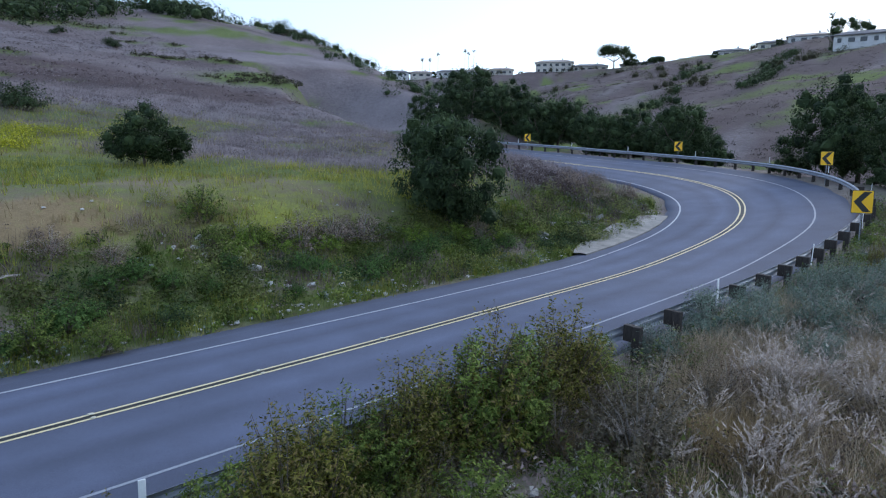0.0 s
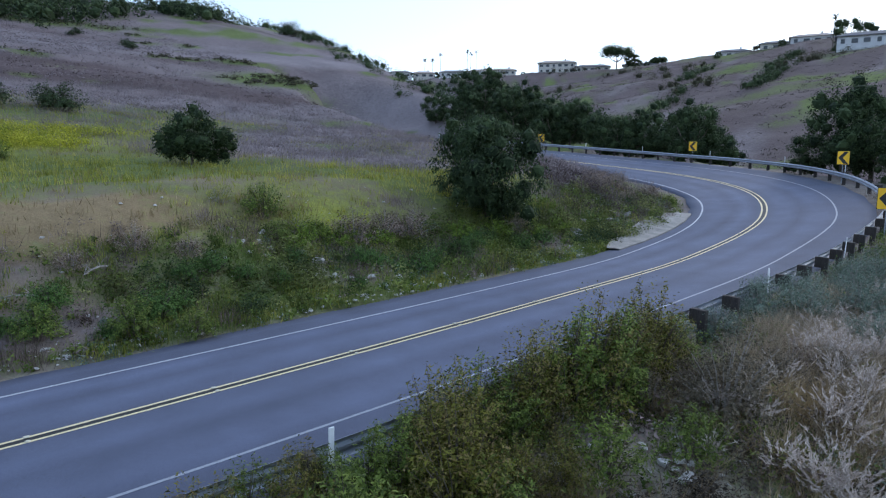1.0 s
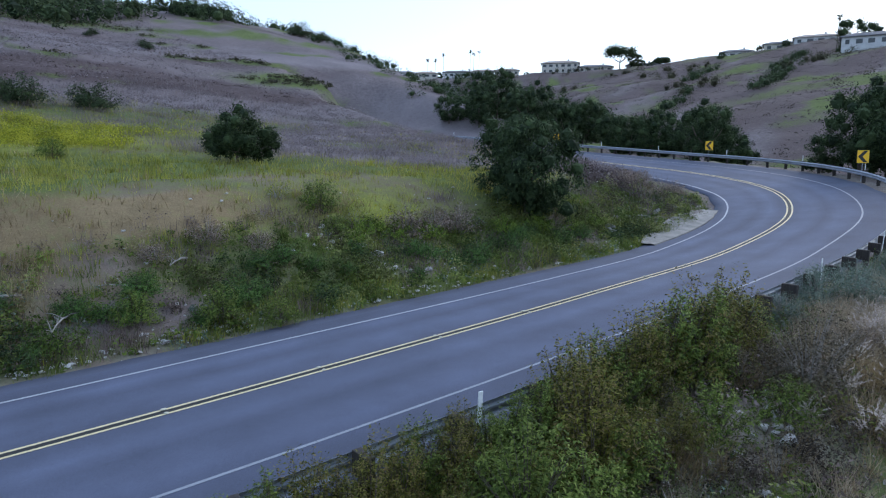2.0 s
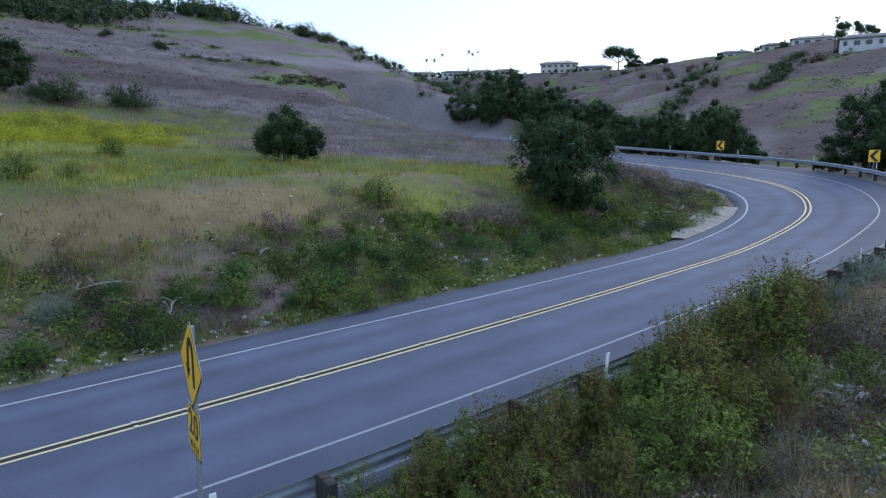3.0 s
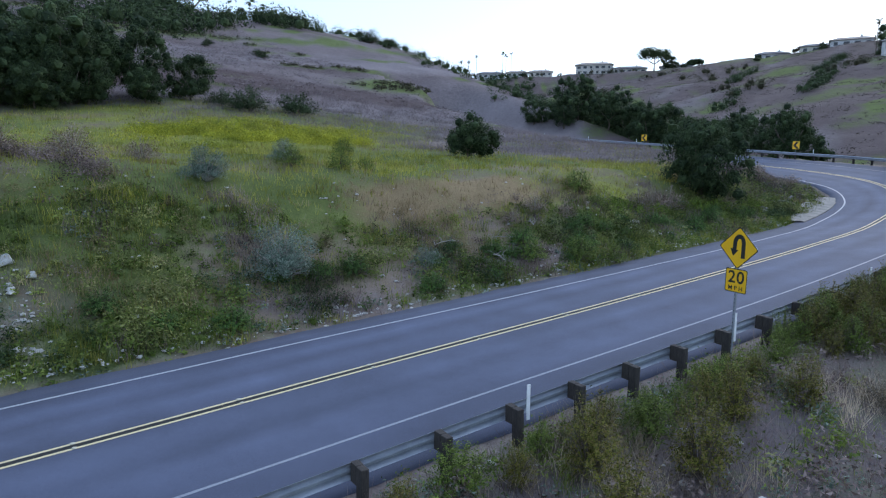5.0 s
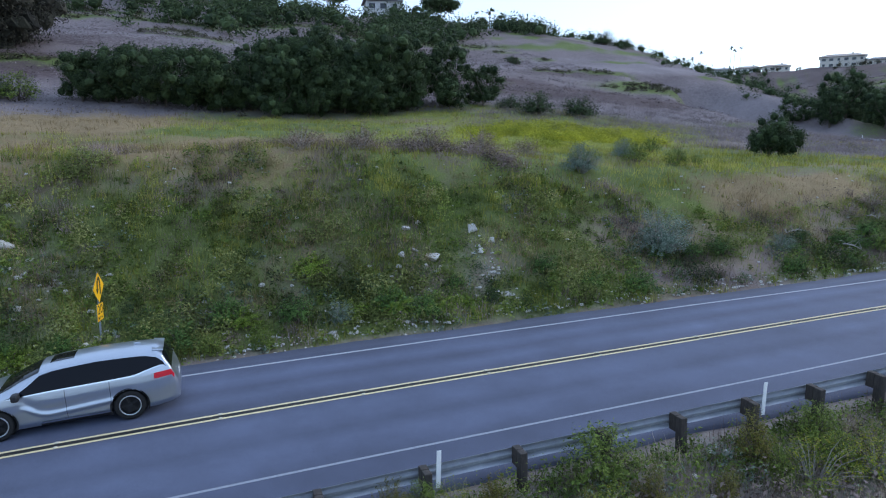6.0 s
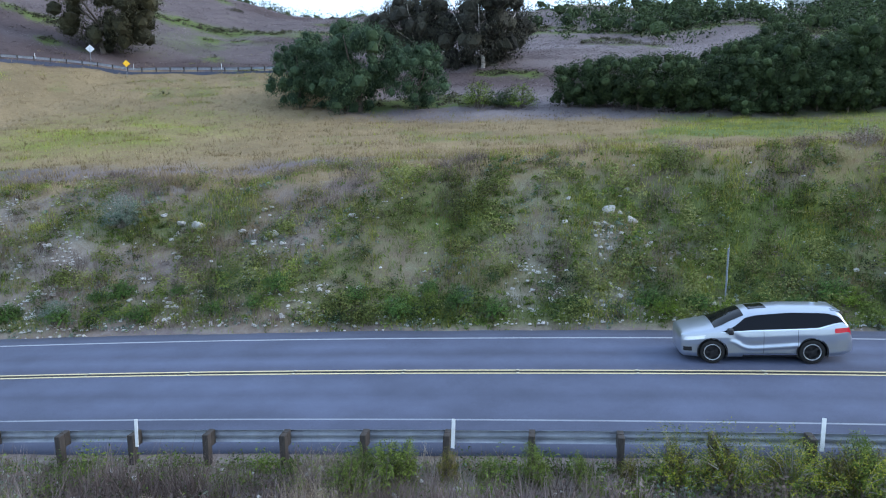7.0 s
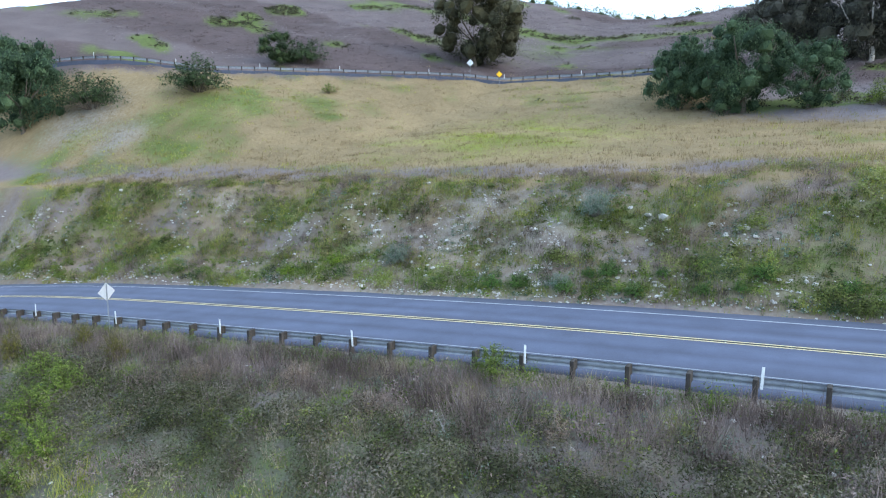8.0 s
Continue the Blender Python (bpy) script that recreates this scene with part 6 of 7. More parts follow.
def lathe(prof, n=28):
    """Turns (radius, y) points round the y axis."""
    rows = [[(r * math.cos(6.28319 * k / n), y, r * math.sin(6.28319 * k / n)) for k in range(n + 1)] for r, y in prof]
    return sheet(rows)


def wheel(parent, x, y, side):
    tyre = part("wheel", lathe([(0.235, 0.10), (0.27, 0.115), (0.33, 0.11), (0.352, 0.085), (0.352, -0.085), (0.33, -0.11), (0.25, -0.11), (0.235, -0.09)]), RUBBER, parent, "black rubber tyre", m=pose(x, y, 0.385) @ Matrix.Diagonal((1.094, side, 1.094, 1)), smooth=True)
    part("rim_barrel", lathe([(0.245, 0.10), (0.225, 0.06), (0.20, -0.02), (0.02, -0.03)]), CAR_BLACK, tyre, "dark inside of the rim")
    part("rim_ring", lathe([(0.246, 0.104), (0.238, 0.112), (0.222, 0.104), (0.222, 0.09)]), ALLOY, tyre, "bright rim edge", smooth=True)
    bm = bmesh.new()
    for k in range(5):
        for off in (-0.13, 0.13):
            a = 6.28319 * k / 5 + off
            made = bmesh.ops.create_cube(bm, size=1, matrix=Matrix.Rotation(-a, 4, "Y") @ Matrix.Translation((0.135, 0.085, 0)) @ Matrix.Rotation(off * 0.9, 4, "Y") @ Matrix.Diagonal((0.19, 0.025, 0.022, 1)))
    part("spokes", bm, CAR_BLACK, tyre, "dark alloy spokes")
    part("hub_cap", lathe([(0.05, 0.085), (0.045, 0.102), (0.001, 0.104)], 14), CAR_BLACK, tyre)


def minivan():
    car = thing("minivan", "silver minivan with dark windows driving along the road", "car")
    us = np.concatenate([np.linspace(0, 0.3, 10), np.linspace(0.33, 4.62, 172), np.linspace(4.64, 5.2, 18)])
    vs = np.concatenate([np.linspace(0, 0.5, 30), np.linspace(0.53, 0.78, 7), np.linspace(0.81, 1.0, 7)])
    rows = []
    for u in us:
        half = [car_place(u, v) for v in vs]
        rows.append([(p.x, p.y, p.z) for p in half] + [(p.x, -p.y, p.z) for p in half[-2::-1]])
    v, f = sheet(rows)
    mid = v[f].mean(1)
    keep = np.ones(len(f), bool)
    for xw in (1.50, -1.50):
        keep &= ~(((mid[:, 0] - xw) ** 2 + (mid[:, 2] - 0.385) ** 2 < 0.45 ** 2) & (np.abs(mid[:, 1]) > 0.6))
    n = len(rows[0])
    f = [tuple(q) for q in f[keep]] + [tuple(range(n))[::-1], tuple(range(len(v) - n, len(v)))]
    part("body", mesh_of("body", v, f, True), PAINT, car, "silver metallic paint")
    part("underbody", box(4.7, 1.5, 0.3, (0, 0, 0.36), 0.05), CAR_BLACK, car)
    for side in (1, -1):
        for xw in (1.50, -1.50):
            ring = [(0.44, 0.60), (0.445, 0.60), (0.445, 0.972), (0.478, 0.982)]
            rr = [[(xw + r * math.cos(a), side * y, max(0.385 + r * math.sin(a), 0.2)) for a in np.linspace(-0.35, 3.49, 28)] for r, y in ring[1:]]
            part("wheel_arch", sheet(rr), CAR_BLACK, car, "dark wheel arch")
            part("wheel_well", lathe([(0.44, 0.0), (0.44, -0.02), (0.001, -0.02)], 20), CAR_BLACK, car, m=pose(xw, side * 0.62, 0.38))
            wheel(car, xw, side * 0.855, side)
        part("front_side_window", glazing(1.24, 2.50, ((1.24, 0.522), (2.5, 0.522)), ((1.24, 0.53), (1.62, 0.64), (2.02, 0.762), (2.5, 0.768)), 0.006, 18, 6, side), CAR_GLASS, car, "tinted glass")
        part("rear_side_window", glazing(2.54, 3.72, ((2.54, 0.522), (3.72, 0.522)), ((2.54, 0.769), (3.72, 0.772)), 0.006, 12, 6, side), CAR_GLASS, car, "dark tinted glass")
        part("quarter_window", glazing(3.70, 4.94, ((3.7, 0.522), (4.15, 0.53), (4.94, 0.635)), ((3.7, 0.772), (4.45, 0.768), (4.75, 0.73), (4.94, 0.64)), 0.0065, 16, 6, side), CAR_GLASS, car, "dark tinted glass running to a point")
        part("pillar", patch(2.49, 2.55, 0.52, 0.768, 0.0075, 1, 6, side), CAR_GLASS, car, "black window pillar")
        part("belt_trim", glazing(1.24, 4.92, ((1.24, 0.505), (4.15, 0.508), (4.92, 0.618)), ((1.24, 0.519), (4.15, 0.524), (4.92, 0.63)), 0.009, 40, 1, side), CHROME, car, "thin chrome strip")
        part("sill_trim", patch(1.95, 3.55, 0.045, 0.075, 0.016, 20, 1, side), CHROME, car, "bright sill strip")
        part("sill", patch(1.92, 3.58, 0.0, 0.045, 0.006, 20, 1, side), CAR_BLACK, car, "dark sill")
        for us_ in (2.53, 3.55):
            part("door_gap", patch(us_, us_ + 0.012, 0.08, 0.5, 0.002, 1, 12, side), CAR_BLACK, car)
        for us_ in (2.26, 2.62):
            part("door_handle", patch(us_, us_ + 0.22, 0.405, 0.425, 0.02, 4, 1, side), PAINT, car, "silver handle")
        part("headlight", patch(0.10, 0.72, 0.40, 0.475, 0.008, 10, 3, side, cut0=0.06, cut1=0.06), LAMP_WHITE, car, "clear headlight")
        part("tail_light", patch(4.62, 5.10, 0.42, 0.50, 0.010, 8, 3, side), LAMP_RED, car, "red tail light")
        part("bumper_vent", patch(0.10, 0.36, 0.14, 0.24, 0.006, 6, 2, side), CAR_BLACK, car)
        mirror = part("door_mirror", box(0.17, 0.25, 0.19, (0.98, side * 1.09, 1.11), 0.05), CAR_BLACK, car)
        part("mirror_foot", box(0.06, 0.12, 0.04, (1.0, side * 0.98, 1.05), 0.01), CAR_BLACK, mirror)
    part("windscreen", across(1.06, 1.98, 0.80, 0.006), CAR_GLASS, car, "dark glass")
    part("tailgate_window", across(4.86, 5.05, 0.80, 0.006, 6), CAR_GLASS, car, "dark glass")
    part("sunroof", across(2.2, 2.75, 0.90, 0.005), CAR_GLASS, car, "dark glass")
    part("roof_aerial", box(0.16, 0.04, 0.06, (-1.75, 0, 1.755), 0.015), PAINT, car)
    part("spoiler", box(0.28, 1.12, 0.04, (0, 0, 0), 0.018), PAINT, car, m=pose(-2.27, 0, 1.645, 0, -10, 0))
    grille = box(0.05, 1.0, 0.20, (2.44, 0, 0.66), 0.03)
    part("grille", grille, CAR_BLACK, car, "black grille")
    part("lower_grille", box(0.05, 0.9, 0.10, (2.45, 0, 0.36), 0.02), CAR_BLACK, car)
    part("rear_plate", box(0.01, 0.32, 0.16, (-2.715, 0, 0.86)), WHITE_POST, car, "plain plate")
    return car


van = minivan()
van_s, van_d = 129.8, 1.70
van.matrix_basis = pose(*along(van_s, van_d, 0.0), 0, 0, 0) @ Matrix.Rotation(heading(van_s) + math.pi, 4, "Z") @ Matrix.Rotation(0.053, 4, "Y") @ Matrix.Rotation(-0.015, 4, "X") @ Matrix.Diagonal((0.965, 0.965, 0.965, 1))


# ---- houses and tall trees along the hill tops ----
PLASTER = plain("white_plaster", (0.46, 0.46, 0.46), (0.62, 0.62, 0.62), 0.8, 0.85, 0, 0.1, 9)
CREAM = plain("cream_plaster", (0.45, 0.41, 0.36), (0.60, 0.56, 0.50), 0.8, 0.85, 0, 0.1, 9)
ROOF_GREY = plain("grey_shingles", (0.09, 0.09, 0.10), (0.20, 0.20, 0.21), 1.5, 0.9, 0, 0.4, 8)
ROOF_TAN = plain("tan_tiles", (0.26, 0.22, 0.19), (0.42, 0.37, 0.33), 1.5, 0.9, 0, 0.4, 8)
PANE, pane_nt, pane_b = material("dark_window_glass", 0.08)
pane_b.inputs["Base Color"].default_value = (0.03, 0.035, 0.045, 1)


def house(x, y, turn, w, d, storeys, wall, roof_mat, label, panes, pitch=0.32, sink=1.3, lift=0.0):
    """A house with storeys, framed windows towards its front (-y), eaves and a hipped roof."""
    root = thing("house", label, "house", group="houses along the hill tops")
    h = 2.8 * storeys
    part("wall", box(w, d, h + 5.0, (0, 0, h / 2 - 2.5), 0.05), wall, root)
    e, k = 0.7, pitch * d / 2
    v = [(-w / 2 - e, -d / 2 - e, h), (w / 2 + e, -d / 2 - e, h), (w / 2 + e, d / 2 + e, h), (-w / 2 - e, d / 2 + e, h), (-w / 2 + d * 0.35, 0, h + k + 0.25), (w / 2 - d * 0.35, 0, h + k + 0.25)]
    v += [(a, b, c + 0.22) for a, b, c in v[:4]]
    f = [(3, 2, 1, 0), (6, 7, 8, 9)][:1] + [(0, 1, 7, 6), (1, 2, 8, 7), (2, 3, 9, 8), (3, 0, 6, 9), (6, 7, 5, 4), (8, 9, 4, 5), (7, 8, 5), (9, 6, 4)]
    roof = part("roof", (v, f), roof_mat, root)
    part("chimney", box(0.8, 0.8, 1.6, (w * 0.22, d * 0.1, h + k + 0.3), 0.03), wall, roof)
    for storey in range(storeys):
        for i in range(panes):
            px, pw = (-0.5 + (i + 0.5) / panes) * w, w / panes * (0.62 if (i + storey) % 3 else 0.42)
            pz = 2.8 * storey + 1.5
            win = part("window", box(pw, 0.12, 1.5, (px, -d / 2 - 0.03, pz), 0.02), PLASTER, root, "white framed window")
            part("pane", box(pw - 0.2, 0.03, 1.3, (px, -d / 2 - 0.10, pz)), PANE, win, "dark glass pane")
    for side in (-1, 1):
        win = part("window", box(0.12, d * 0.3, 1.3, (side * (w / 2 + 0.03), 0, 1.5), 0.02), PLASTER, root, "white framed window")
        part("pane", box(0.03, d * 0.3 - 0.2, 1.1, (side * (w / 2 + 0.1), 0, 1.5)), PANE, win, "dark glass pane")
    root.matrix_basis = pose(x, y, float(land(x, y, False)[0]) - sink + lift, 0, 0, turn)
    return root


for args in ((-29, 428, 0, 15, 9, 1, PLASTER, ROOF_GREY, "low white house with grey roof on the mesa", 4), (-14, 430, 5, 13, 9, 1, CREAM, ROOF_TAN, "low cream house with tan roof on the mesa", 3),
             (5, 424, 0, 17, 9, 1, PLASTER, ROOF_GREY, "long white house with grey roof on the mesa", 5), (21, 415, -5, 13, 8, 1, PLASTER, ROOF_TAN, "white house with tan roof on the mesa", 4),
             (35, 410, -5, 14, 8, 1, CREAM, ROOF_TAN, "low cream house on the mesa edge", 4), (62, 380, -12, 20, 10, 2, CREAM, ROOF_TAN, "large two-storey cream house with tan roof", 6),
             (80, 372, -12, 18, 9, 1, CREAM, ROOF_GREY, "long low house on the mesa edge", 5), (102, 360, -15, 16, 8, 1, PLASTER, ROOF_GREY, "low white house among trees", 4),
             (126, 300, -24, 13, 8, 1, PLASTER, ROOF_GREY, "white house with grey roof above the slope", 4), (136, 282, -26, 12, 8, 1, CREAM, ROOF_GREY, "grey-roofed house above the slope", 3),
             (143, 268, -28, 15, 8, 1, PLASTER, ROOF_TAN, "white house with tan roof above the slope", 4), (126, 197, -32, 24, 9, 1, PLASTER, ROOF_GREY, "long white house with grey roof and wide windows", 8),
             (-96, 150, 30, 9, 7, 2, PLASTER, ROOF_GREY, "white two-storey house on the hill top", 3), (-136, 112, 45, 12, 8, 1, PLASTER, ROOF_TAN, "low white house on the hill top", 4),
             (-79, 168, 25, 12, 8, 1, PLASTER, ROOF_GREY, "low white house among hill top trees", 4), (-122, 128, 40, 10, 8, 1, CREAM, ROOF_GREY, "low house on the hill top", 3)):
    house(*args, lift=2.2 if args[1] > 405 else 1.0 if args[1] == 197 else 0.0 if args[1] < 320 and args[0] > 50 else 0.5 if args[0] > 50 else 0.0)


def palm(x, y, height, seed):
    r = np.random.RandomState(seed)
    root = thing("palm_tree", "tall thin fan palm on the skyline", "palm tree", group="palms on the skyline")
    part("trunk", tube([(0, 0, -0.5), (0.1, 0, height * 0.5), (0.3, 0.1, height)], [0.16, 0.11, 0.09], 7), BARK, root, smooth=True)
    v, f = [], []
    for k in range(26):
        a, up = r.uniform(0, 6.28), r.uniform(-0.7, 1.0)
        tip = np.array([math.cos(a) * math.cos(up), math.sin(a) * math.cos(up), math.sin(up) - 0.2]) * r.uniform(1.3, 2.0)
        side = np.array([-math.sin(a), math.cos(a), 0]) * 0.35
        o = np.array([0.3, 0.1, height])
        n = len(v)
        v += [o, o + tip * 0.6 + side, o + tip, o + tip * 0.6 - side]
        f.append((n, n + 1, n + 2, n + 3))
    part("crown", (v, f), LEAF_DARK, root)
    root.matrix_basis = pose(x, y, float(land(x, y, False)[0]))


for k, (x, y, h) in enumerate(((-14.0, 455, 15), (-9.0, 456, 15), (-3.5, 458, 19), (14.5, 458, 21), (17.0, 462, 20), (20.5, 459, 21), (13.5, 450, 8), (-72.0, 171, 6.0), (-69.0, 173, 5.0))):
    palm(x, y, h, 300 + k)


def umbrella_pine(x, y, height, width, seed, label, sink=0.3):
    r = np.random.RandomState(seed)
    root = thing("umbrella_pine", label, "tree")
    top = height * 0.74
    c, rad = crown_clumps(r, 34, width * 0.44, width * 0.44, height * 0.15, height * 0.80, width * 0.09, width * 0.16)
    part("trunk", limbs(r, (0, 0, 0), (0, 0, top + height * 0.06), width * 0.30, 6, height * 0.03), BARK, root, smooth=True)
    part("crown", mesh_of("crown", *blend(leaf_cloud(r, c, rad, 4500, 0.7, 0.0, 0.8), cores(r, c, rad, 0.8))), LEAF_DARK, root)
    root.matrix_basis = pose(x, y, float(land(x, y, False)[0]) - sink)


umbrella_pine(87.5, 350, 11.5, 20, 311, "broad umbrella pine standing above the houses", 1.2)
umbrella_pine(111, 357, 7.5, 9, 312, "small umbrella pine on the mesa edge", 1.8)
again(oak_c, 122.5, 208, 30, 2.1, "round dark tree behind the long house", 2.0)
palm(121, 215, 10.5, 330)
umbrella_pine(-104, 138, 9, 10, 314, "dark pine beside the hill top house")
umbrella_pine(-84, 163, 9, 11, 315, "dark pine on the hill top")
for x, y, k in ((97, 355, 1.5), (104, 351, 0.6), (-6, 428, 0.9), (-18, 428, 0.9), (46, 402, 0.5), (71, 372, 0.6), (125, 350, 0.6), (-68, 170, 0.6), (-73, 166, 0.7), (-88, 156, 0.8), (-112, 132, 0.7), (-128, 118, 0.8), (112, 282, 0.5), (128, 262, 0.5), (-142, 104, 0.7)):
    again(oak_c, x, y, x * 37 % 360, k, "dark garden tree beside the hill top houses")

# ---- the upper road behind the field, with its rail and signs ----
UPPER = catmull([(-158.0, -92.0), (-147.0, -72.0), (-138.5, -53.0), (-136.5, -37.0), (-134.5, -19.0), (-131.0, -1.0), (-121.0, 15.0), (-108.0, 28.0)], 12)
UPPER, UPPER_S = resample(np.c_[UPPER, land(UPPER[:, 0], UPPER[:, 1], False) + 0.15], 1.0)
UP_T = np.gradient(UPPER[:, :2], axis=0)
UP_T /= np.linalg.norm(UP_T, axis=1)[:, None]


def upper(s, d, dz=0.0):
    x, y, z = (np.interp(s, UPPER_S, UPPER[:, k]) for k in range(3))
    tx, ty = np.interp(s, UPPER_S, UP_T[:, 0]), np.interp(s, UPPER_S, UP_T[:, 1])
    return np.stack([x - ty * d, y + tx * d, z + dz + 0 * d], -1)


us_ = np.arange(1, UPPER_S[-1] - 1, 1.5)
upper_mesh = mesh_of("road", *sheet(np.stack([upper(us_, d, dz) for d, dz in ((6.6, -0.6), (6.5, 0.1), (3.0, 0.12), (-0.4, 0.1), (-0.6, -0.9))], 1)), smooth=False)
solo("upper_road", upper_mesh, ASPHALT, "narrow asphalt road along the hillside", "road", kind="structure")
upper_rail = thing("guardrail", "steel guardrail along the upper hillside road", "guardrail")
s = 2.0
while s < UPPER_S[-1] - 6:
    tx, ty = np.interp(s, UPPER_S, UP_T[:, 0]), np.interp(s, UPPER_S, UP_T[:, 1])
    post = part("post", POST_ME, None, upper_rail, m=pose(*upper(s, 0.0), 0, 0, math.degrees(math.atan2(ty, tx))))
    part("beam", beam(s - 0.02, s + 1.93, 0.0, upper), STEEL, upper_rail)
    s += 1.905
for s in (38, 50, 62, 74, 88, 100, 112):
    copy_thing(first_delineator, pose(*upper(float(s), 0.1), 0, 0, 60))
ys_ = thing("warning_sign", "small yellow diamond sign beside the upper road", "road sign")
perforated_post(ys_, 2.4)
plate("diamond_plate", ys_, rounded(diamond(0.75), 0.05), rounded(diamond(0.7), 0.045), 0, 2.0, SIGN_YELLOW)
ys_.matrix_basis = pose(-128.4, 1.0, float(land(-128.4, 1.0)[0]) - 0.2, 0, 0, 70)
ws_ = thing("road_sign", "white diamond sign back beside the upper road", "road sign")
perforated_post(ws_, 3.0)
plate("diamond_plate", ws_, rounded(diamond(0.8), 0.05), rounded(diamond(0.75), 0.045), 0, 2.6, SIGN_YELLOW)
ws_.matrix_basis = pose(-132.0, -2.6, float(land(-132.0, -2.6)[0]) - 0.2, 0, 0, 250)
for kind, x, y, turn, k in ((dark_bush, -128.5, -57.0, 0, 2.1), (dark_bush, -124.5, -43.5, 60, 2.0), (oak_c, -141.0, -31.5, 10, 1.0), (dark_bush, -141.5, -27.5, 120, 1.7), (pepper_b, -137.0, -68.0, 60, 1.5), (green_bush, -126.0, -26.0, 20, 1.0)):
    again(kind, x, y, turn, k)


# ---- rocks, stones, concrete apron, dead branches ----
def rock_mesh(seed, mat):
    r = np.random.RandomState(seed)
    bm = bmesh.new()
    bmesh.ops.create_icosphere(bm, subdivisions=2, radius=0.5)
    for _ in range(10):
        n = Vector(r.normal(size=3)).normalized()
        cut = r.uniform(0.16, 0.36)
        for v in bm.verts:
            over = v.co.dot(n) - cut
            if over > 0:
                v.co -= n * over * 0.92
    for v in bm.verts:
        v.co *= 1 + r.uniform(-0.06, 0.06)
        v.co.z *= 0.75
    me = bpy.data.meshes.new("rock")
    bm.to_mesh(me)
    bm.free()
    me.materials.append(mat)
    return me


ROCKS = [rock_mesh(400 + k, STONE) for k in range(5)] + [rock_mesh(410 + k, GREY_STONE) for k in range(2)]
rock_r = random.Random(5)


def rock(x, y, size, which=None, label="pale limestone rock lying on the bank"):
    ob = new("rock", ROCKS[which if which is not None else rock_r.randrange(5)])
    ob.matrix_basis = pose(x, y, float(land(x, y)[0]) + size * 0.12, rock_r.uniform(-25, 25), rock_r.uniform(-25, 25), rock_r.uniform(0, 360)) @ Matrix.Diagonal((size * rock_r.uniform(0.8, 1.4), size * rock_r.uniform(0.8, 1.2), size * rock_r.uniform(0.7, 1.0), 1))
    tagged(ob, label, "rock", "rocks on the bank")


for x, y, size in ((-31.3, 5.3, 0.8), (-30.2, 7.2, 0.75), (-29.3, 7.0, 0.5), (-32.6, 5.6, 0.5), (-45.3, -3.0, 0.75), (-44.4, -2.6, 0.6), (-46.6, -4.6, 0.5), (-43.2, -3.0, 0.45), (-60.9, -15.8, 1.0), (-61.8, -16.4, 0.7), (-58.4, -14.6, 0.6), (-57.0, -13.6, 0.6), (-55.0, -10.6, 0.6), (-5.9, 21.9, 0.5), (-6.6, 22.7, 0.6), (-7.3, 23.2, 0.55), (-8.4, 23.0, 0.45), (-8.9, 23.9, 0.5), (-4.6, 22.8, 0.4), (-3.6, 23.3, 0.35)):
    rock(x, y, size)
for k in range(110):
    cx, cy, spread = rock_r.choice(((-8.5, 23.4, 1.3), (-45.5, -4.0, 2.4), (-58.5, -14.0, 3.0), (-68, -23, 5.0), (-66, -21, 4.0), (-31.5, 5.5, 2.4), (-71, -27.5, 1.8), (-75.4, -30.6, 1.2), (-65, -22, 1.0), (-88, -44, 1.6), (-84.5, -38.7, 1.2), (-97, -52, 2.4), (-103, -58, 2.0), (-57.5, -13.5, 1.4), (-60.6, -16.5, 0.8), (-68, -27.5, 1.6), (-44.5, -2.8, 1.2)))
    x, y = rock_r.gauss(cx, spread), rock_r.gauss(cy, spread * 0.8)
    if road_coords(x, y)[1][0] > 5.6:
        rock(x, y, rock_r.uniform(0.18, 0.5))
for k in range(90):
    cx, cy = rock_r.choice(CHUTES)
    x, y = rock_r.gauss(cx, 0.8), rock_r.gauss(cy, 0.8)
    if road_coords(x, y)[1][0] > 5.2:
        rock(x, y, 0.10 + 0.34 * rock_r.random() ** 2.5)
for k in range(44):
    x, y = rock_r.gauss(1.4, 1.1), rock_r.gauss(8.7, 0.7)
    if road_coords(x, y)[1][0] < -6.4:
        rock(x, y, rock_r.uniform(0.12, 0.3), label="pale rock lying on bare soil below the guardrail")


def stones(n, seed, x0, x1, y0, y1, weight, size):
    r = np.random.RandomState(seed)
    p = scatter(r, n, x0, x1, y0, y1, weight)
    base = np.array([(1, 0.1, 0), (0.1, 0.8, 0), (-1, -0.1, 0), (-0.1, -0.8, 0), (0.5, 0.4, 0.55), (-0.5, 0.4, 0.5), (-0.5, -0.4, 0.55), (0.5, -0.4, 0.5)])
    tri = np.array([(0, 1, 4), (1, 5, 4), (1, 2, 5), (2, 6, 5), (2, 3, 6), (3, 7, 6), (3, 0, 7), (0, 4, 7), (4, 5, 6), (4, 6, 7)])
    k = len(p)
    v = base[None] * (1 + r.uniform(-0.3, 0.3, (k, 8, 3))) * (size * r.uniform(0.4, 1.5, (k, 1, 1)) ** 1.6)
    a = r.uniform(0, 6.28, k)
    c, s_ = np.cos(a)[:, None], np.sin(a)[:, None]
    v = np.stack([v[:, :, 0] * c - v[:, :, 1] * s_, v[:, :, 0] * s_ + v[:, :, 1] * c, v[:, :, 2]], -1) + p[:, None]
    return v.reshape(-1, 3), (tri[None] + 8 * np.arange(k)[:, None, None]).reshape(-1, 3)


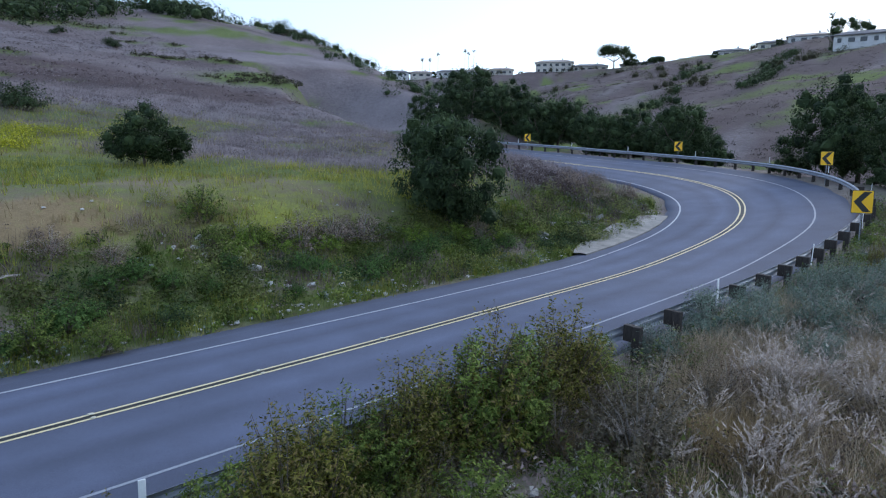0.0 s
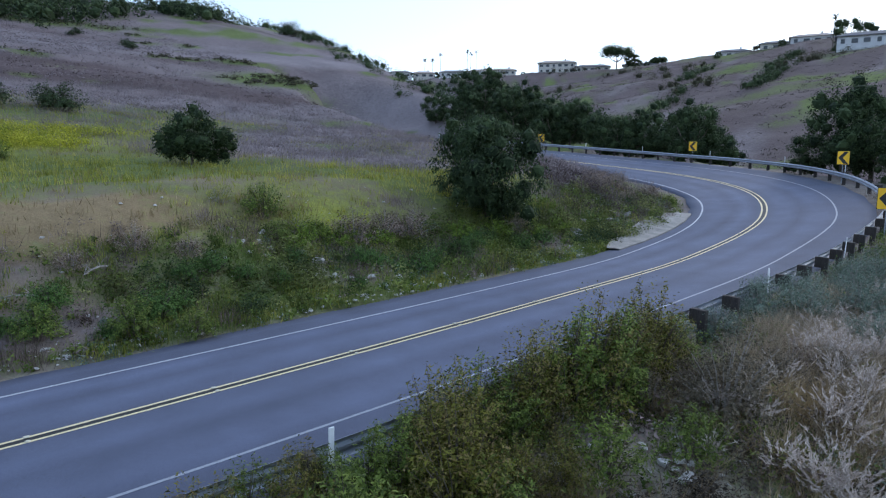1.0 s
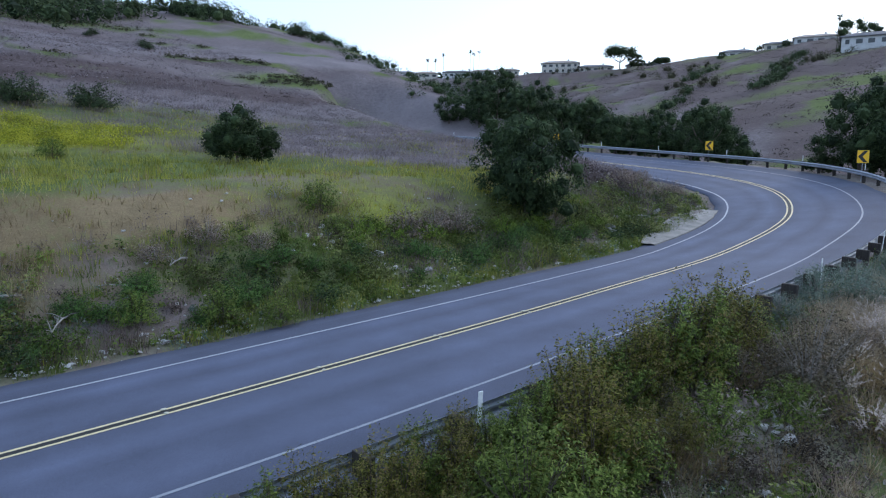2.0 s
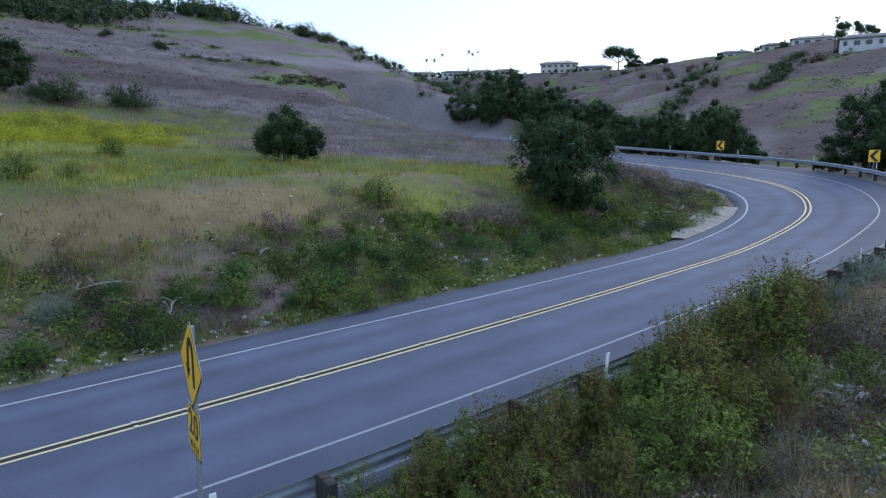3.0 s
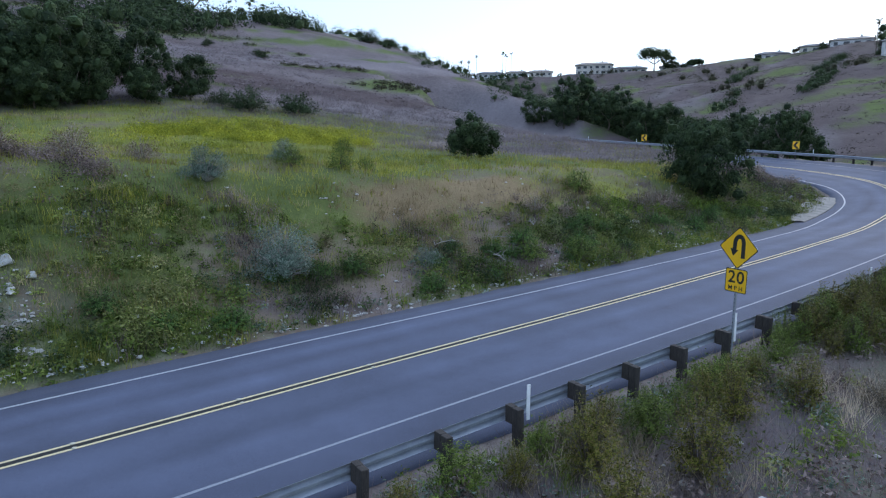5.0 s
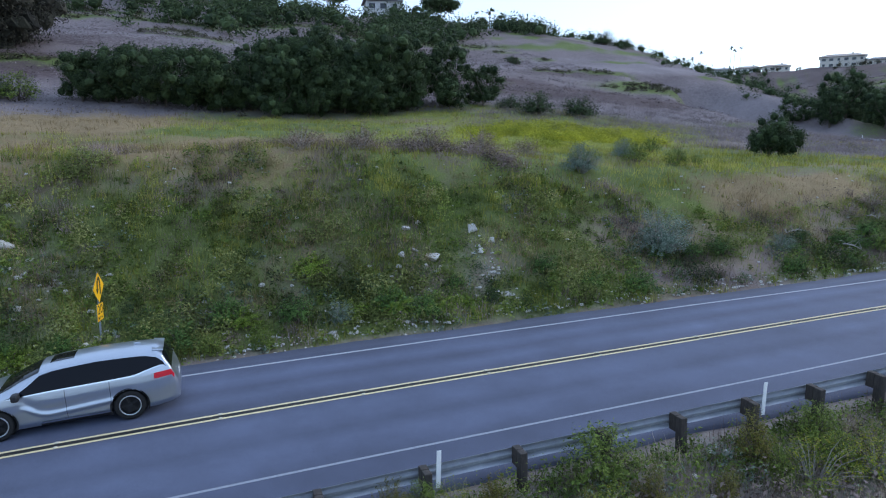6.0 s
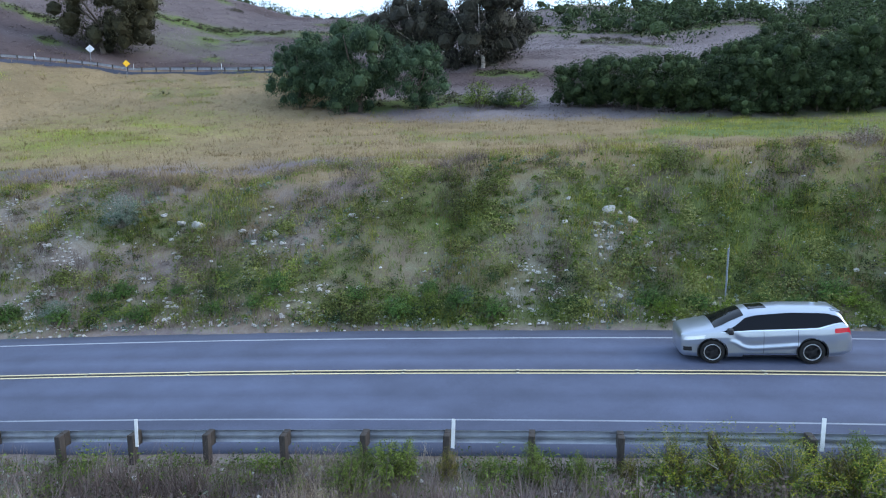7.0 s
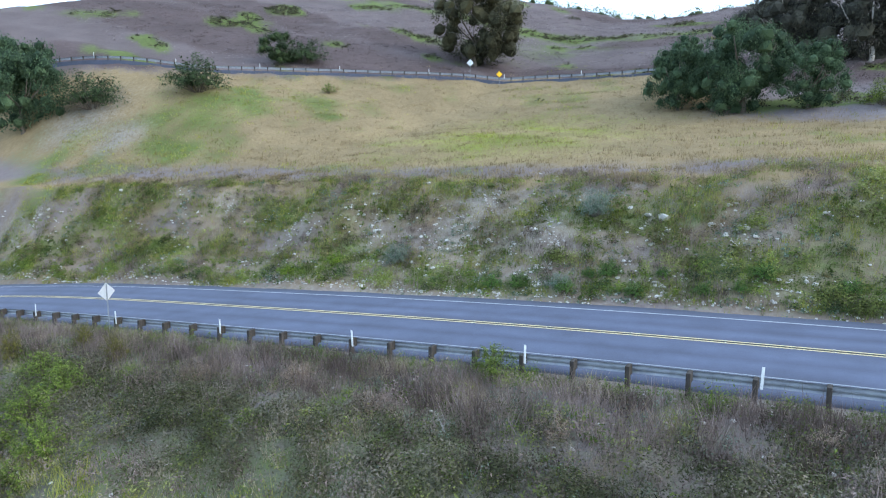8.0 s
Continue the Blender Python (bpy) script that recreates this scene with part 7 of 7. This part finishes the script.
stuff("bank_rubble", stones(1100, 74, -110, 14, -70, 42, lambda x, y, s, d: (d > 4.9) * (d < np.interp(s, (110, 125, 147, 150), (11.5, 10.5, 10, 7.5))) * np.clip(0.6 * rubble(x, y) + 0.6 * ramp(waves(x, y, 5, 75) + 0.5 * ramp(-s, -114, -98), 0.55, 1.1) * ramp(waves(x, y, 1.8, 76), -0.2, 0.5), 0, 1), 0.10), STONE, "clusters of pale limestone rubble on the bank", "stones")
stuff("bank_stones", stones(5200, 71, -105, 14, -70, 42, lambda x, y, s, d: (d > 4.75) * (d < 13) * np.clip(0.02 + 1.1 * ramp(covers(x, y, s, d)["stony"], 0.15, 0.6) * ramp(waves(x, y, 3, 73), -0.3, 0.6) + 0.5 * ramp(-d, -6.2, -5.0), 0, 1), 0.06), STONE, "pale stones and rubble on the bank and road edge", "stones")
stuff("verge_stones", stones(1800, 72, -80, 24, -62, 36, lambda x, y, s, d: verge(x, y, s, d) * np.clip(0.1 + covers(x, y, s, d)["stony"] + np.exp(-((x - 1.2) ** 2 + (y - 8.7) ** 2) / 2.5), 0, 1), 0.06), STONE, "pale stones on bare soil below the guardrail", "stones")

# pale concrete drain apron inside the bend
ap_s = np.arange(188.4, 200.6, 0.3)
rise = np.sin((ap_s - 188.4) / 12.2 * 3.1416) ** 0.7
rough = 0.16 * waves(ap_s, 0 * ap_s, 2.1, 96) * rise
ap_rows = [along(ap_s, 4.0 + 0 * ap_s, -0.25), along(ap_s, 4.05 + 0.4 * rough, 0.06), along(ap_s, 4.3 + rough, 0.10 + 0.3 * rough), along(ap_s, 4.6 + 0.45 * rise + rough, 0.10 + 0.16 * rise), along(ap_s, 4.75 + 0.95 * rise + 1.6 * rough, 0.12 + 0.42 * rise + 0.5 * rough), along(ap_s, 4.9 + 1.1 * rise + 1.6 * rough, -0.3 + 0.3 * rise)]
solo("drain_apron", sheet(np.stack(ap_rows, 1)[:, ::-1]), CONCRETE, "pale concrete drain apron at the road edge", "apron", kind="structure")
for k in range(24):
    s_ = rock_r.uniform(188, 203)
    x, y = along(s_, rock_r.uniform(5.9, 7.6))[:2]
    rock(x, y, rock_r.uniform(0.35, 0.8), 5 + rock_r.randrange(2), "grey boulder beside the concrete drain apron")


def dead_branch(x, y, length, seed, label):
    r = random.Random(seed)
    root = thing("dead_branch", label, "branch")
    a = r.uniform(0, 6.28)
    main = [(length * f * math.cos(a), length * f * math.sin(a), 0.08 + 0.22 * math.sin(f * 3) * length * 0.3) for f in (0, 0.35, 0.7, 1)]
    part("limb", tube(main, [0.035, 0.028, 0.02, 0.008], 5), DEADWOOD, root)
    for k in range(6):
        o = Vector(main[1 + k % 3])
        t = o + Vector((r.uniform(-0.5, 0.5), r.uniform(-0.5, 0.5), r.uniform(0.05, 0.45))) * length * 0.5
        part("twig", tube([o, (o + t) / 2 + Vector((0, 0, 0.05)), t], [0.014, 0.01, 0.004], 4), DEADWOOD, root)
    root.matrix_basis = pose(x, y, float(land(x, y)[0]))


for k, (x, y, l) in enumerate(((-14.6, 15.7, 1.8), (-16.0, 15.9, 1.6), (-13.2, 17.2, 1.5), (7.2, 11.4, 1.4), (7.8, 11.9, 1.2), (-10.0, 16.0, 1.3), (-12.6, 19.4, 1.6), (-47.2, -33.2, 1.2), (-5.8, 20.3, 1.2), (8.0, 13.0, 1.6))):
    dead_branch(x, y, l, 500 + k, "grey dead branch lying in the brush")
